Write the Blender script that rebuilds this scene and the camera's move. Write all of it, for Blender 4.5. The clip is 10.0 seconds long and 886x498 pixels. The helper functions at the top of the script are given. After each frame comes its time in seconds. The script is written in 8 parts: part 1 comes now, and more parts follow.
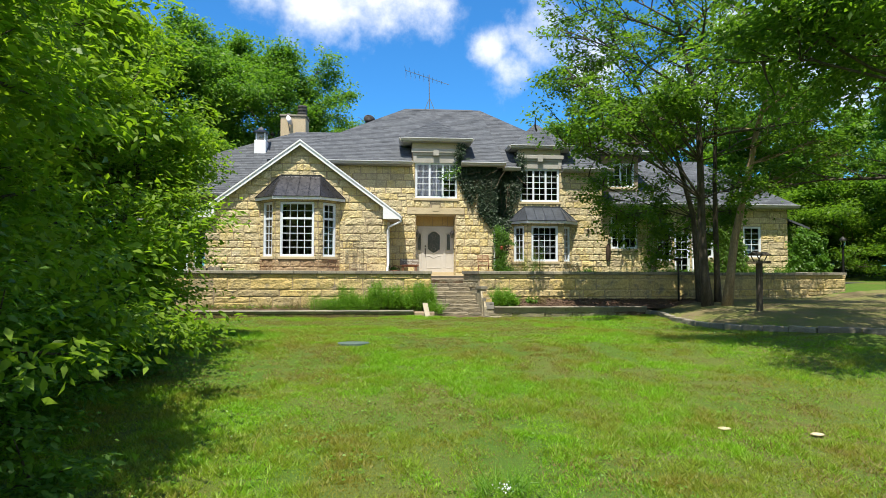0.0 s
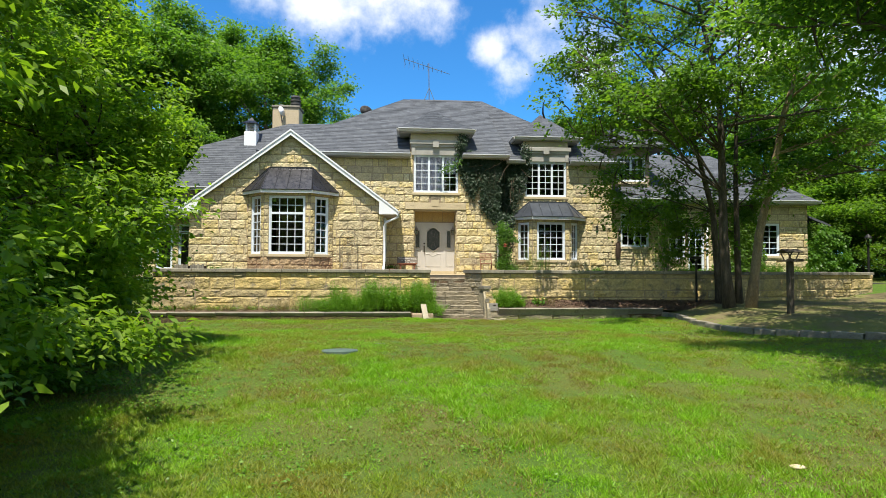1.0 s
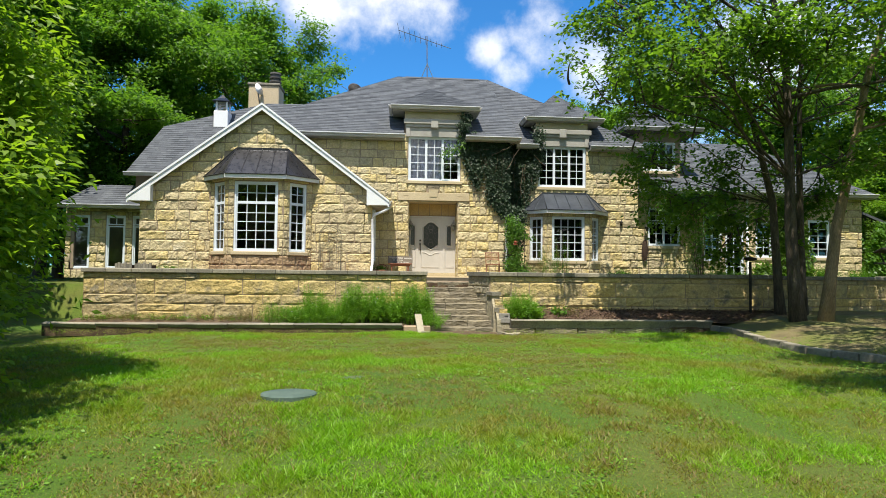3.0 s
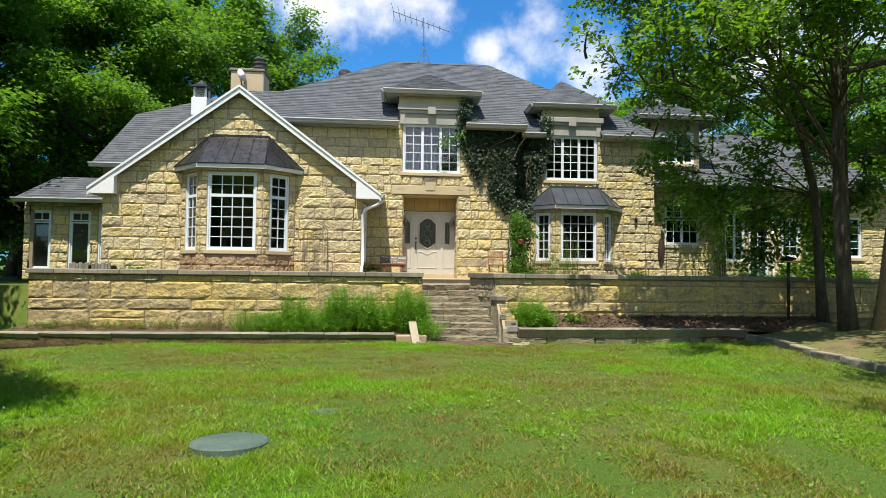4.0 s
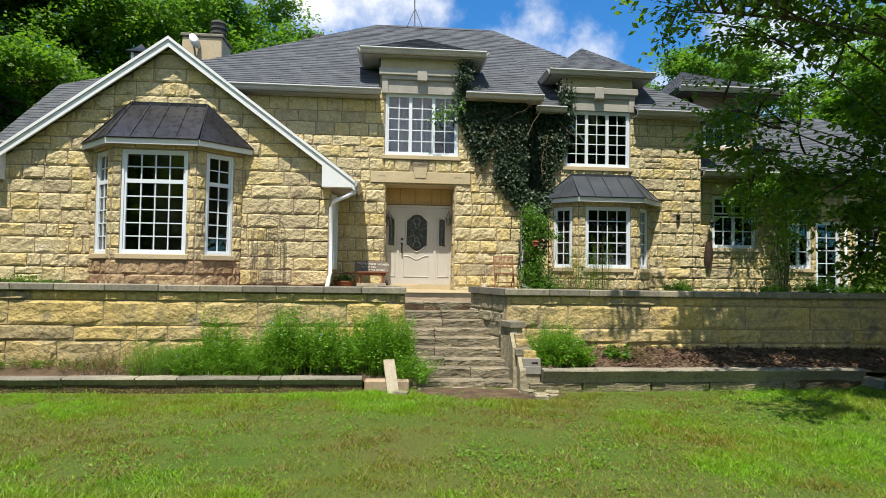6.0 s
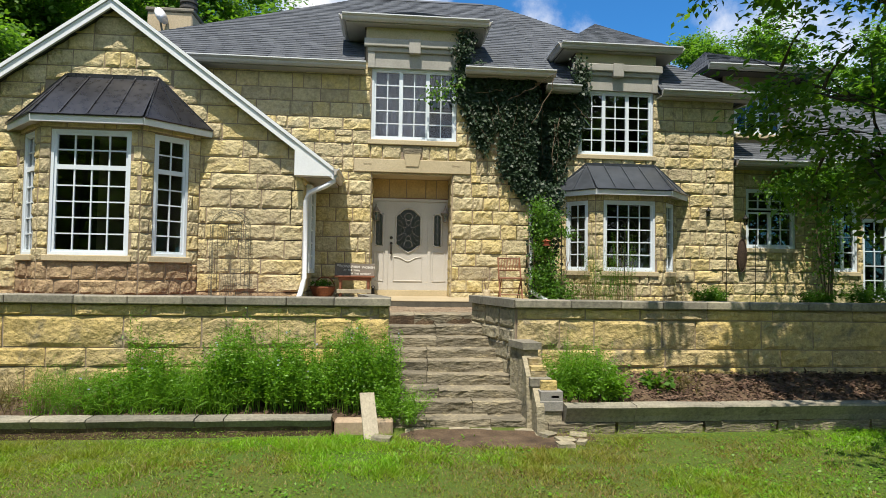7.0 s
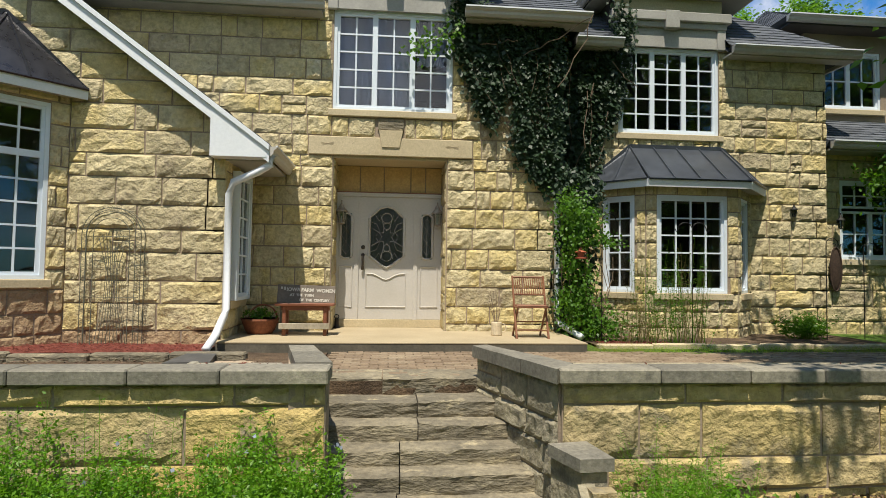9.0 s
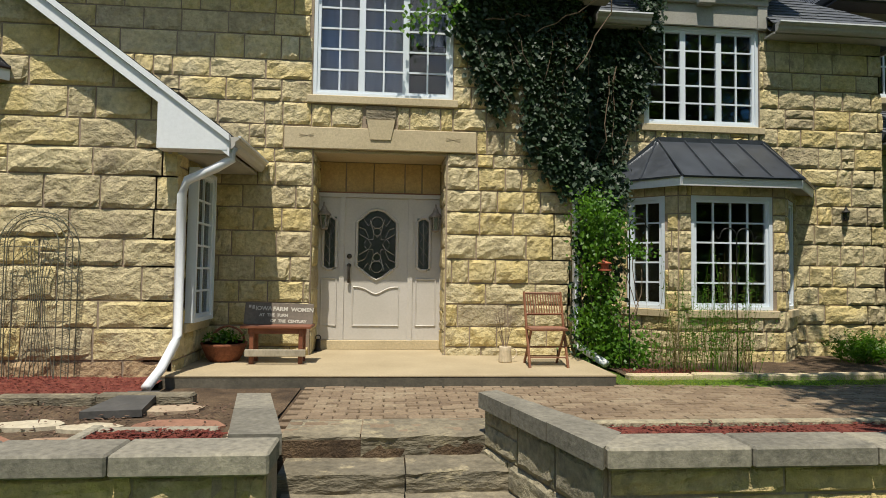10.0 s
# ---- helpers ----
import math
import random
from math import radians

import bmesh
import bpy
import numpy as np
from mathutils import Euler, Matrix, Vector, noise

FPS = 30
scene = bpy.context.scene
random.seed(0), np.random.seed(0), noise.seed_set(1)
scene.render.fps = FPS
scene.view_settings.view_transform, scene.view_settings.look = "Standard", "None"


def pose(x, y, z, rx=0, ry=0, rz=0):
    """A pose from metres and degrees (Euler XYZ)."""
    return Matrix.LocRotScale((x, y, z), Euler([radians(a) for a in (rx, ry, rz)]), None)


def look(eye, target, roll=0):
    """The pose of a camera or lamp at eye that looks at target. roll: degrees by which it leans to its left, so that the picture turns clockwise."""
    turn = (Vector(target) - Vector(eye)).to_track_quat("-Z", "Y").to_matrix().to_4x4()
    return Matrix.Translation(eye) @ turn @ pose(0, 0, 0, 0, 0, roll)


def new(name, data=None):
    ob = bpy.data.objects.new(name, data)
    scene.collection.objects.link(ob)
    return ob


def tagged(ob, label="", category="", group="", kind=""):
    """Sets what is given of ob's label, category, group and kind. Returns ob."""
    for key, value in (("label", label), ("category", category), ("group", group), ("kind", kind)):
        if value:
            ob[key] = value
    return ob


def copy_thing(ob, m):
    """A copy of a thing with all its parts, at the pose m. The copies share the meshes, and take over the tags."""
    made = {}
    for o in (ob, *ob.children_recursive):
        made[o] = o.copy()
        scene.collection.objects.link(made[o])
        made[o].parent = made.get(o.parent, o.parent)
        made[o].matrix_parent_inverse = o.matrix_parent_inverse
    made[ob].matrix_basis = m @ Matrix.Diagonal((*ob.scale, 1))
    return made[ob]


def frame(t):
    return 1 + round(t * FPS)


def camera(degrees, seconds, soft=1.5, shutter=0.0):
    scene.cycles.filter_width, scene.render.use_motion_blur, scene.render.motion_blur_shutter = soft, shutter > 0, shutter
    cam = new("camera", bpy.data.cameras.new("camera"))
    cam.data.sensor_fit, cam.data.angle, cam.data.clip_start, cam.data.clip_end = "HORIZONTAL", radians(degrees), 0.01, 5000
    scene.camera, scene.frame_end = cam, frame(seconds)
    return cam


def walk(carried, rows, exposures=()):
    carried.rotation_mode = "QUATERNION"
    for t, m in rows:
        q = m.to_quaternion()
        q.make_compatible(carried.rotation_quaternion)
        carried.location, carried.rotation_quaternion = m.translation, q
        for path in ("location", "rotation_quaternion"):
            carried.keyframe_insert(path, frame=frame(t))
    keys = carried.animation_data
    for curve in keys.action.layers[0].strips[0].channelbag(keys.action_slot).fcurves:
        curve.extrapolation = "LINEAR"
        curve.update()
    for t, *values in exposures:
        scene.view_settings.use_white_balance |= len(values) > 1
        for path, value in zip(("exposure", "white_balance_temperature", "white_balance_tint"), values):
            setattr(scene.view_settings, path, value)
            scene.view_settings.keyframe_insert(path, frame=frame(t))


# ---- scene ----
# ---- camera ----
cam = camera(74.0, 10.0, 0.9)
PATH = [
    (0, (-0.457, -1.047, 0.278), (-0.312, 0.947, 0.346), 0.2),
    (0.5, (-0.382, -0.277, 0.25), (-0.239, 1.716, 0.318), 0.2),
    (1, (-0.319, 0.504, 0.226), (-0.176, 2.498, 0.294), 0.3),
    (1.5, (-0.257, 1.348, 0.229), (-0.114, 3.342, 0.297), 0.4),
    (2, (-0.204, 2.244, 0.217), (-0.059, 4.237, 0.287), 0.5),
    (2.5, (-0.147, 3.193, 0.239), (0.0, 5.186, 0.309), 0.6),
    (4, (0.02, 6.127, 0.261), (0.18, 8.119, 0.334), 0.7),
    (4.5, (0.183, 7.136, 0.327), (0.338, 9.129, 0.399), 0.8),
    (5, (0.268, 8.188, 0.381), (0.428, 10.18, 0.454), 0.8),
    (5.5, (0.364, 9.216, 0.438), (0.528, 11.208, 0.512), 0.8),
    (7, (0.682, 12.354, 0.595), (0.859, 14.345, 0.668), 0.9),
    (7.5, (0.813, 13.383, 0.609), (0.991, 15.373, 0.688), 0.8),
    (8, (0.922, 14.332, 0.687), (1.102, 16.322, 0.768), 0.9),
    (8.5, (1.031, 15.246, 0.804), (1.213, 17.236, 0.885), 0.9),
    (9, (1.126, 16.066, 0.915), (1.308, 18.056, 0.997), 0.8),
    (9.5, (1.207, 16.791, 1.01), (1.388, 18.781, 1.094), 0.8),
    (10, (1.281, 17.415, 1.102), (1.458, 19.405, 1.185), 0.8),
]
walk(cam, [(t, look(eye, aim, roll)) for t, eye, aim, roll in PATH], [(0, 0.94), (2.5, 0.88), (5.5, 0.78), (7, 0.68), (8, 0.62), (9, 0.53), (10, 0.34)])

CLOUDS = [((-0.24, 1.0, 0.52), 0.15, 0.14), ((-0.15, 1.0, 0.49), 0.15, 0.14), ((-0.06, 1.0, 0.49), 0.14, 0.13), ((0.03, 1.0, 0.49), 0.13, 0.13),
          ((0.165, 1.0, 0.385), 0.07, 0.08), ((0.20, 1.0, 0.35), 0.085, 0.09), ((0.25, 1.0, 0.40), 0.11, 0.10), ((0.33, 1.0, 0.38), 0.13, 0.13), ((0.72, 1.0, 0.36), 0.22, 0.2), ((0.5, 1.0, 0.3), 0.14, 0.14),
          # unseen banks behind the camera and overhead, added to whiten the fill light
          ((0.0, -1.0, 0.62), 0.75, 0.5), ((-0.8, -0.5, 0.5), 0.5, 0.4), ((-0.6, 0.3, 0.9), 0.4, 0.4), ((0.9, -0.4, 0.5), 0.6, 0.4), ((0.5, 0.1, 1.0), 0.4, 0.4), ((0.0, -0.9, 0.15), 0.8, 0.5)]
CLOUD_WHITE, SKY_TINT, SKY_POWER = (8.6, 8.6, 8.7, 1), (0.33, 0.93, 1.38, 1), 0.082
# ---- world, sun ----
SUN_EL, SUN_FROM = 68.5, -15.0   # degrees; the sun stands behind the camera, a little to its left
to_sun = Vector((math.sin(radians(SUN_FROM)) * math.cos(radians(SUN_EL)), -math.cos(radians(SUN_FROM)) * math.cos(radians(SUN_EL)), math.sin(radians(SUN_EL))))
sun = new("sun", bpy.data.lights.new("sun", "SUN"))
sun.data.energy, sun.data.angle, sun.data.color = 4.6, radians(0.5), (1.0, 0.925, 0.79)
sun.matrix_basis = look(to_sun * 60, (0, 0, 0))

world = bpy.data.worlds.new("world")
scene.world = world
world.use_nodes = True
wn, wl = world.node_tree.nodes, world.node_tree.links
wn.clear()
w_out, w_bg = wn.new("ShaderNodeOutputWorld"), wn.new("ShaderNodeBackground")
sky = wn.new("ShaderNodeTexSky")
sky.sky_type, sky.sun_disc = "NISHITA", False
sky.sun_elevation, sky.sun_rotation = radians(SUN_EL), radians(180 - SUN_FROM)
sky.air_density, sky.dust_density, sky.ozone_density = 1.0, 0.3, 2.5
w_co = wn.new("ShaderNodeTexCoord")
w_noise = wn.new("ShaderNodeTexNoise")
w_noise.inputs["Scale"].default_value, w_noise.inputs["Detail"].default_value, w_noise.inputs["Roughness"].default_value = 6.5, 12.0, 0.62
wl.new(w_co.outputs["Generated"], w_noise.inputs["Vector"])


def w_math(op, a, b, clamp=False):
    n = wn.new("ShaderNodeMath")
    n.operation, n.use_clamp = op, clamp
    for i, v in enumerate((a, b)):
        if isinstance(v, (int, float)):
            n.inputs[i].default_value = v
        else:
            wl.new(v, n.inputs[i])
    return n.outputs[0]


def cloud(direction, wide, soft):
    """How deep the view direction lies inside one round bank of cloud, 0 to 1."""
    d = wn.new("ShaderNodeVectorMath")
    d.operation = "DISTANCE"
    wl.new(w_co.outputs["Generated"], d.inputs[0])
    d.inputs[1].default_value = Vector(direction).normalized()
    m = wn.new("ShaderNodeMapRange")
    m.inputs["From Min"].default_value, m.inputs["From Max"].default_value = wide, wide - soft
    m.interpolation_type = "SMOOTHSTEP"
    wl.new(d.outputs["Value"], m.inputs["Value"])
    return m.outputs["Result"]


banks = None
for direction, wide, soft in CLOUDS:
    c = cloud(direction, wide, soft)
    banks = c if banks is None else w_math("MAXIMUM", banks, c)
drift = w_math("MULTIPLY", w_math("SUBTRACT", w_noise.outputs["Fac"], 0.52), 2.6)
depth = w_math("ADD", banks, drift)
w_ramp = wn.new("ShaderNodeMapRange")
w_ramp.inputs["From Min"].default_value, w_ramp.inputs["From Max"].default_value = 0.25, 1.25
w_ramp.interpolation_type = "SMOOTHSTEP"
wl.new(depth, w_ramp.inputs["Value"])
w_mix = wn.new("ShaderNodeMix")
w_mix.data_type = "RGBA"
w_mix.inputs["B"].default_value = CLOUD_WHITE
w_tint = wn.new("ShaderNodeMix")
w_tint.data_type, w_tint.blend_type = "RGBA", "MULTIPLY"
w_tint.inputs["Factor"].default_value = 1.0
w_tint.inputs["B"].default_value = SKY_TINT
wl.new(sky.outputs["Color"], w_tint.inputs["A"])
wl.new(w_tint.outputs["Result"], w_mix.inputs["A"])
wl.new(w_ramp.outputs["Result"], w_mix.inputs["Factor"])
wl.new(w_mix.outputs["Result"], w_bg.inputs["Color"])
w_bg.inputs["Strength"].default_value = SKY_POWER
wl.new(w_bg.outputs[0], w_out.inputs[0])

# ---- materials ----
def links(m):
    return m.node_tree.nodes, m.node_tree.links


def surface(name, colours, rough=0.8, metal=0.0, patch=1.5, grain=30.0, grain_amount=0.35, bump=0.3, bump_scale=25.0, bump_depth=0.01,
            vary="", vary_amount=1.0, spec=0.4, stretch=(1, 1, 1), stain=None):
    """A worn surface: a ramp of colours driven by large patches, fine grain and, where vary is 'object' or 'island', the piece's own chance."""
    m = bpy.data.materials.new(name)
    m.use_nodes = True
    n, l = links(m)
    p = n["Principled BSDF"]
    p.inputs["Metallic"].default_value, p.inputs["Specular IOR Level"].default_value = metal, spec
    geo = n.new("ShaderNodeNewGeometry")
    mp = n.new("ShaderNodeMapping")
    mp.inputs["Scale"].default_value = stretch
    l.new(geo.outputs["Position"], mp.inputs["Vector"])

    def tex(scale, detail, roughness=0.55):
        t = n.new("ShaderNodeTexNoise")
        t.inputs["Scale"].default_value, t.inputs["Detail"].default_value, t.inputs["Roughness"].default_value = scale, detail, roughness
        l.new(mp.outputs[0], t.inputs["Vector"])
        return t.outputs["Fac"]

    def op(kind, a, b):
        t = n.new("ShaderNodeMath")
        t.operation = kind
        for i, v in enumerate((a, b)):
            if isinstance(v, (int, float)):
                t.inputs[i].default_value = v
            else:
                l.new(v, t.inputs[i])
        return t.outputs[0]

    big, fine = tex(patch, 4), tex(grain, 5, 0.65)
    f = op("ADD", op("MULTIPLY", op("SUBTRACT", big, 0.5), 1.5), 0.5)
    if vary:
        chance = n.new("ShaderNodeObjectInfo").outputs["Random"] if vary == "object" else geo.outputs["Random Per Island"]
        f = op("ADD", op("MULTIPLY", f, 1 - 0.75 * vary_amount), op("MULTIPLY", chance, 0.75 * vary_amount))
    ramp = n.new("ShaderNodeValToRGB")
    while len(ramp.color_ramp.elements) < len(colours):
        ramp.color_ramp.elements.new(0.5)
    for i, c in enumerate(colours):
        ramp.color_ramp.elements[i].position = 0.12 + 0.76 * i / max(1, len(colours) - 1)
        ramp.color_ramp.elements[i].color = (*c, 1)
    l.new(f, ramp.inputs[0])
    tone = ramp.outputs[0]
    if stain:
        # weathering with a shape of its own: colour, size, and the share where it starts
        hue, size, start = stain
        ease = n.new("ShaderNodeMapRange")
        ease.inputs["From Min"].default_value, ease.inputs["From Max"].default_value, ease.inputs["To Max"].default_value = start, start + 0.14, 0.85
        l.new(tex(size, 9, 0.68), ease.inputs["Value"])
        soil = n.new("ShaderNodeMix")
        soil.data_type = "RGBA"
        soil.inputs["B"].default_value = (*hue, 1)
        l.new(ease.outputs[0], soil.inputs["Factor"])
        l.new(tone, soil.inputs["A"])
        tone = soil.outputs["Result"]
    mix = n.new("ShaderNodeMix")
    mix.data_type, mix.blend_type = "RGBA", "MULTIPLY"
    mix.inputs["Factor"].default_value = grain_amount
    grey = n.new("ShaderNodeMapRange")
    grey.inputs["From Min"].default_value, grey.inputs["From Max"].default_value = 0.3, 0.7
    grey.inputs["To Min"].default_value, grey.inputs["To Max"].default_value = 0.25, 1.35
    l.new(fine, grey.inputs["Value"])
    l.new(tone, mix.inputs["A"])
    l.new(grey.outputs[0], mix.inputs["B"])
    l.new(mix.outputs["Result"], p.inputs["Base Color"])
    r = op("ADD", op("MULTIPLY", op("SUBTRACT", fine, 0.5), 0.3), rough)
    l.new(r, p.inputs["Roughness"])
    if bump:
        b = n.new("ShaderNodeBump")
        b.inputs["Strength"].default_value, b.inputs["Distance"].default_value = bump, bump_depth
        l.new(tex(bump_scale, 6, 0.6), b.inputs["Height"])
        l.new(b.outputs[0], p.inputs["Normal"])
    return m


def leaf_material(name, dark, light, through_light, gloss=0.45, worn=None):
    """Leaves: each its own green, letting some sun through."""
    m = bpy.data.materials.new(name)
    m.use_nodes = True
    n, l = links(m)
    p = n["Principled BSDF"]
    geo = n.new("ShaderNodeNewGeometry")
    big = n.new("ShaderNodeTexNoise")
    big.inputs["Scale"].default_value, big.inputs["Detail"].default_value = 0.7, 3
    l.new(geo.outputs["Position"], big.inputs["Vector"])
    a = n.new("ShaderNodeMath")
    a.operation = "MULTIPLY_ADD"
    l.new(geo.outputs["Random Per Island"], a.inputs[0])
    a.inputs[1].default_value = 0.6
    b = n.new("ShaderNodeMath")
    b.operation = "MULTIPLY"
    l.new(big.outputs["Fac"], b.inputs[0])
    b.inputs[1].default_value = 0.45
    l.new(b.outputs[0], a.inputs[2])
    mix = n.new("ShaderNodeMix")
    mix.data_type = "RGBA"
    mix.inputs["A"].default_value, mix.inputs["B"].default_value = (*dark, 1), (*light, 1)
    l.new(a.outputs[0], mix.inputs["Factor"])
    if worn:
        spots = n.new("ShaderNodeTexNoise")
        spots.inputs["Scale"].default_value, spots.inputs["Detail"].default_value, spots.inputs["Roughness"].default_value = 0.6, 9, 0.72
        l.new(geo.outputs["Position"], spots.inputs["Vector"])
        ease = n.new("ShaderNodeMapRange")
        ease.inputs["From Min"].default_value, ease.inputs["From Max"].default_value = 0.42, 0.62
        l.new(spots.outputs["Fac"], ease.inputs["Value"])
        green = mix
        mix = n.new("ShaderNodeMix")
        mix.data_type = "RGBA"
        mix.inputs["B"].default_value = (*worn, 1)
        l.new(ease.outputs[0], mix.inputs["Factor"])
        l.new(green.outputs["Result"], mix.inputs["A"])
    l.new(mix.outputs["Result"], p.inputs["Base Color"])
    p.inputs["Roughness"].default_value, p.inputs["Specular IOR Level"].default_value = gloss, 0.35
    t = n.new("ShaderNodeBsdfTranslucent")
    bright = n.new("ShaderNodeMix")
    bright.data_type, bright.blend_type = "RGBA", "MULTIPLY"
    bright.inputs["Factor"].default_value = 1.0
    bright.inputs["B"].default_value = (1.7, 1.75, 0.7, 1)
    l.new(mix.outputs["Result"], bright.inputs["A"])
    l.new(bright.outputs["Result"], t.inputs["Color"])
    sh = n.new("ShaderNodeMixShader")
    sh.inputs[0].default_value = through_light
    l.new(p.outputs[0], sh.inputs[1])
    l.new(t.outputs[0], sh.inputs[2])
    l.new(sh.outputs[0], n["Material Output"].inputs["Surface"])
    return m


STONE = surface("rock_faced_limestone", [(0.378, 0.313, 0.203), (0.527, 0.446, 0.268), (0.619, 0.527, 0.311), (0.608, 0.486, 0.216), (0.654, 0.579, 0.394)], 0.85,
                patch=1.3, grain=14, grain_amount=0.40, bump=1.0, bump_scale=13, bump_depth=0.05, vary="object", vary_amount=0.75, stain=((0.25, 0.20, 0.135), 3.2, 0.56))
STONE_RED = surface("iron_stained_limestone", [(0.297, 0.204, 0.121), (0.418, 0.297, 0.171), (0.506, 0.38, 0.215)], 0.88, patch=1.6, grain=14, grain_amount=0.45, bump=1.0, bump_scale=13,
                    bump_depth=0.05, vary="object", vary_amount=0.6, stain=((0.16, 0.10, 0.07), 3.0, 0.56))
WALL_STONE = surface("retaining_limestone", [(0.314, 0.252, 0.151), (0.459, 0.364, 0.185), (0.549, 0.42, 0.179), (0.549, 0.403, 0.14)], 0.88,
                     patch=1.1, grain=12, grain_amount=0.45, bump=1.0, bump_scale=11, bump_depth=0.06, vary="object", vary_amount=0.65, stain=((0.19, 0.175, 0.14), 2.4, 0.53))
MORTAR = surface("old_mortar", [(0.25, 0.195, 0.14), (0.38, 0.30, 0.22)], 0.95, patch=2, grain=60, bump=0.4)
SAWN = surface("sawn_limestone", [(0.462, 0.38, 0.237), (0.583, 0.49, 0.319)], 0.85, patch=1.2, grain=40, grain_amount=0.25, bump=0.25, stain=((0.30, 0.25, 0.17), 4.0, 0.60))
CAP = surface("weathered_cap_stone", [(0.132, 0.123, 0.099), (0.229, 0.211, 0.167), (0.361, 0.326, 0.242)], 0.9, patch=1.6, grain=28, grain_amount=0.5, bump=0.5, bump_scale=30,
              vary="object", vary_amount=0.5, stain=((0.10, 0.096, 0.08), 5.0, 0.58))
STEP = surface("weathered_step_stone", [(0.095, 0.086, 0.063), (0.194, 0.167, 0.117), (0.333, 0.284, 0.189)], 0.92, patch=2.2, grain=18, grain_amount=0.55, bump=1.0, bump_scale=9,
               bump_depth=0.04, vary="object", vary_amount=0.35, stretch=(1, 1, 3.0), stain=((0.50, 0.42, 0.26), 3.6, 0.55))
LICHEN = surface("lichened_limestone", [(0.21, 0.19, 0.14), (0.33, 0.29, 0.20), (0.43, 0.37, 0.24)], 0.92, patch=1.8, grain=16, grain_amount=0.5, bump=1.0, bump_scale=12, bump_depth=0.04,
                 vary="object", vary_amount=0.4, stain=((0.11, 0.105, 0.085), 3.0, 0.52))
SLAB = surface("porch_concrete", [(0.336, 0.272, 0.168), (0.44, 0.36, 0.232)], 0.85, patch=1.4, grain=50, grain_amount=0.25, bump=0.2)
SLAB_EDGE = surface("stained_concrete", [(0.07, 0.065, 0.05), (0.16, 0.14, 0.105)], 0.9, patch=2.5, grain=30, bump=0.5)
PAVER = surface("clay_paver", [(0.150, 0.105, 0.068), (0.235, 0.172, 0.112), (0.30, 0.238, 0.160)], 0.9, patch=1.2, grain=40, grain_amount=0.45, bump=0.5, vary="object", vary_amount=0.5)
PAVER_FAR = surface("clay_paver_bed", [(0.150, 0.105, 0.068), (0.235, 0.172, 0.112), (0.30, 0.238, 0.160)], 0.9, patch=1.2, grain=40, grain_amount=0.45, bump=0.5, vary="island", vary_amount=0.5)
SHINGLE = surface("asphalt_shingle", [(0.058, 0.064, 0.075), (0.090, 0.099, 0.114), (0.126, 0.137, 0.153)], 0.9, patch=2.0, grain=55, grain_amount=0.6, bump=0.5, bump_scale=60,
                  vary="island", vary_amount=0.6)
METAL_ROOF = surface("dark_bronze_sheet", [(0.027, 0.027, 0.03), (0.053, 0.053, 0.062)], 0.30, metal=0.5, patch=1.2, grain=8, grain_amount=0.3, bump=0.06, spec=0.5)
# bluer, lighter copy of METAL_ROOF: sky sheen put into the colour
SKY_SHEEN_ROOF = surface("sky_sheen_sheet", [(0.050, 0.058, 0.072), (0.085, 0.096, 0.115)], 0.34, metal=0.4, patch=1.2, grain=8, grain_amount=0.3, bump=0.06, spec=0.5)
WHITE = surface("white_paint", [(0.72, 0.75, 0.78), (0.78, 0.80, 0.82)], 0.5, patch=1.3, grain=30, grain_amount=0.08, bump=0.05)
GUTTER = surface("painted_gutter", [(0.40, 0.38, 0.35), (0.52, 0.50, 0.46)], 0.45, patch=1.5, grain=20, grain_amount=0.15, bump=0.05)
TRIM = surface("grey_painted_trim", [(0.30, 0.29, 0.26), (0.42, 0.405, 0.365)], 0.6, patch=2, grain=30, grain_amount=0.2, bump=0.1)
VINYL = surface("white_window_frame", [(0.66, 0.73, 0.80), (0.72, 0.78, 0.84)], 0.4, patch=2, grain=40, grain_amount=0.05, bump=0)
DOOR = surface("door_paint", [(0.49, 0.465, 0.42), (0.57, 0.54, 0.50)], 0.45, patch=1.5, grain=30, grain_amount=0.1, bump=0.05)
# dark copy of the trim boards, with under-eave shade put into the colour
SHADED_BOARD = surface("shaded_board", [(0.05, 0.045, 0.04), (0.09, 0.08, 0.07)], 0.9, patch=2, bump=0.1)
# near black: the dimness of unlit rooms is put into this colour
ROOM = surface("unlit_room_tone", [(0.022, 0.02, 0.018), (0.04, 0.036, 0.032)], 0.9, patch=1, bump=0)
IRON = surface("black_iron", [(0.012, 0.012, 0.012), (0.03, 0.028, 0.026)], 0.5, metal=0.4, patch=6, grain=60, bump=0.1)
RUSTY = surface("rusted_wire", [(0.10, 0.10, 0.07), (0.19, 0.19, 0.14)], 0.85, patch=8, bump=0)
PEWTER = surface("grey_lantern_metal", [(0.27, 0.235, 0.20), (0.40, 0.35, 0.30)], 0.5, metal=0.25, patch=8, bump=0.05)
BRONZE = surface("dark_bronze_fitting", [(0.05, 0.042, 0.034), (0.10, 0.085, 0.07)], 0.4, metal=0.6, patch=8, bump=0.05)
WOOD_RED = surface("red_brown_wood", [(0.15, 0.05, 0.025), (0.27, 0.10, 0.05)], 0.55, patch=5, grain=60, stretch=(1, 1, 6), bump=0.2)
BAMBOO = surface("brown_bamboo", [(0.16, 0.06, 0.03), (0.30, 0.13, 0.06)], 0.45, patch=6, grain=50, bump=0.1)
PALE_WOOD = surface("pale_board", [(0.30, 0.26, 0.19), (0.42, 0.37, 0.28)], 0.85, patch=3, grain=40, stretch=(1, 1, 0.3), bump=0.3)
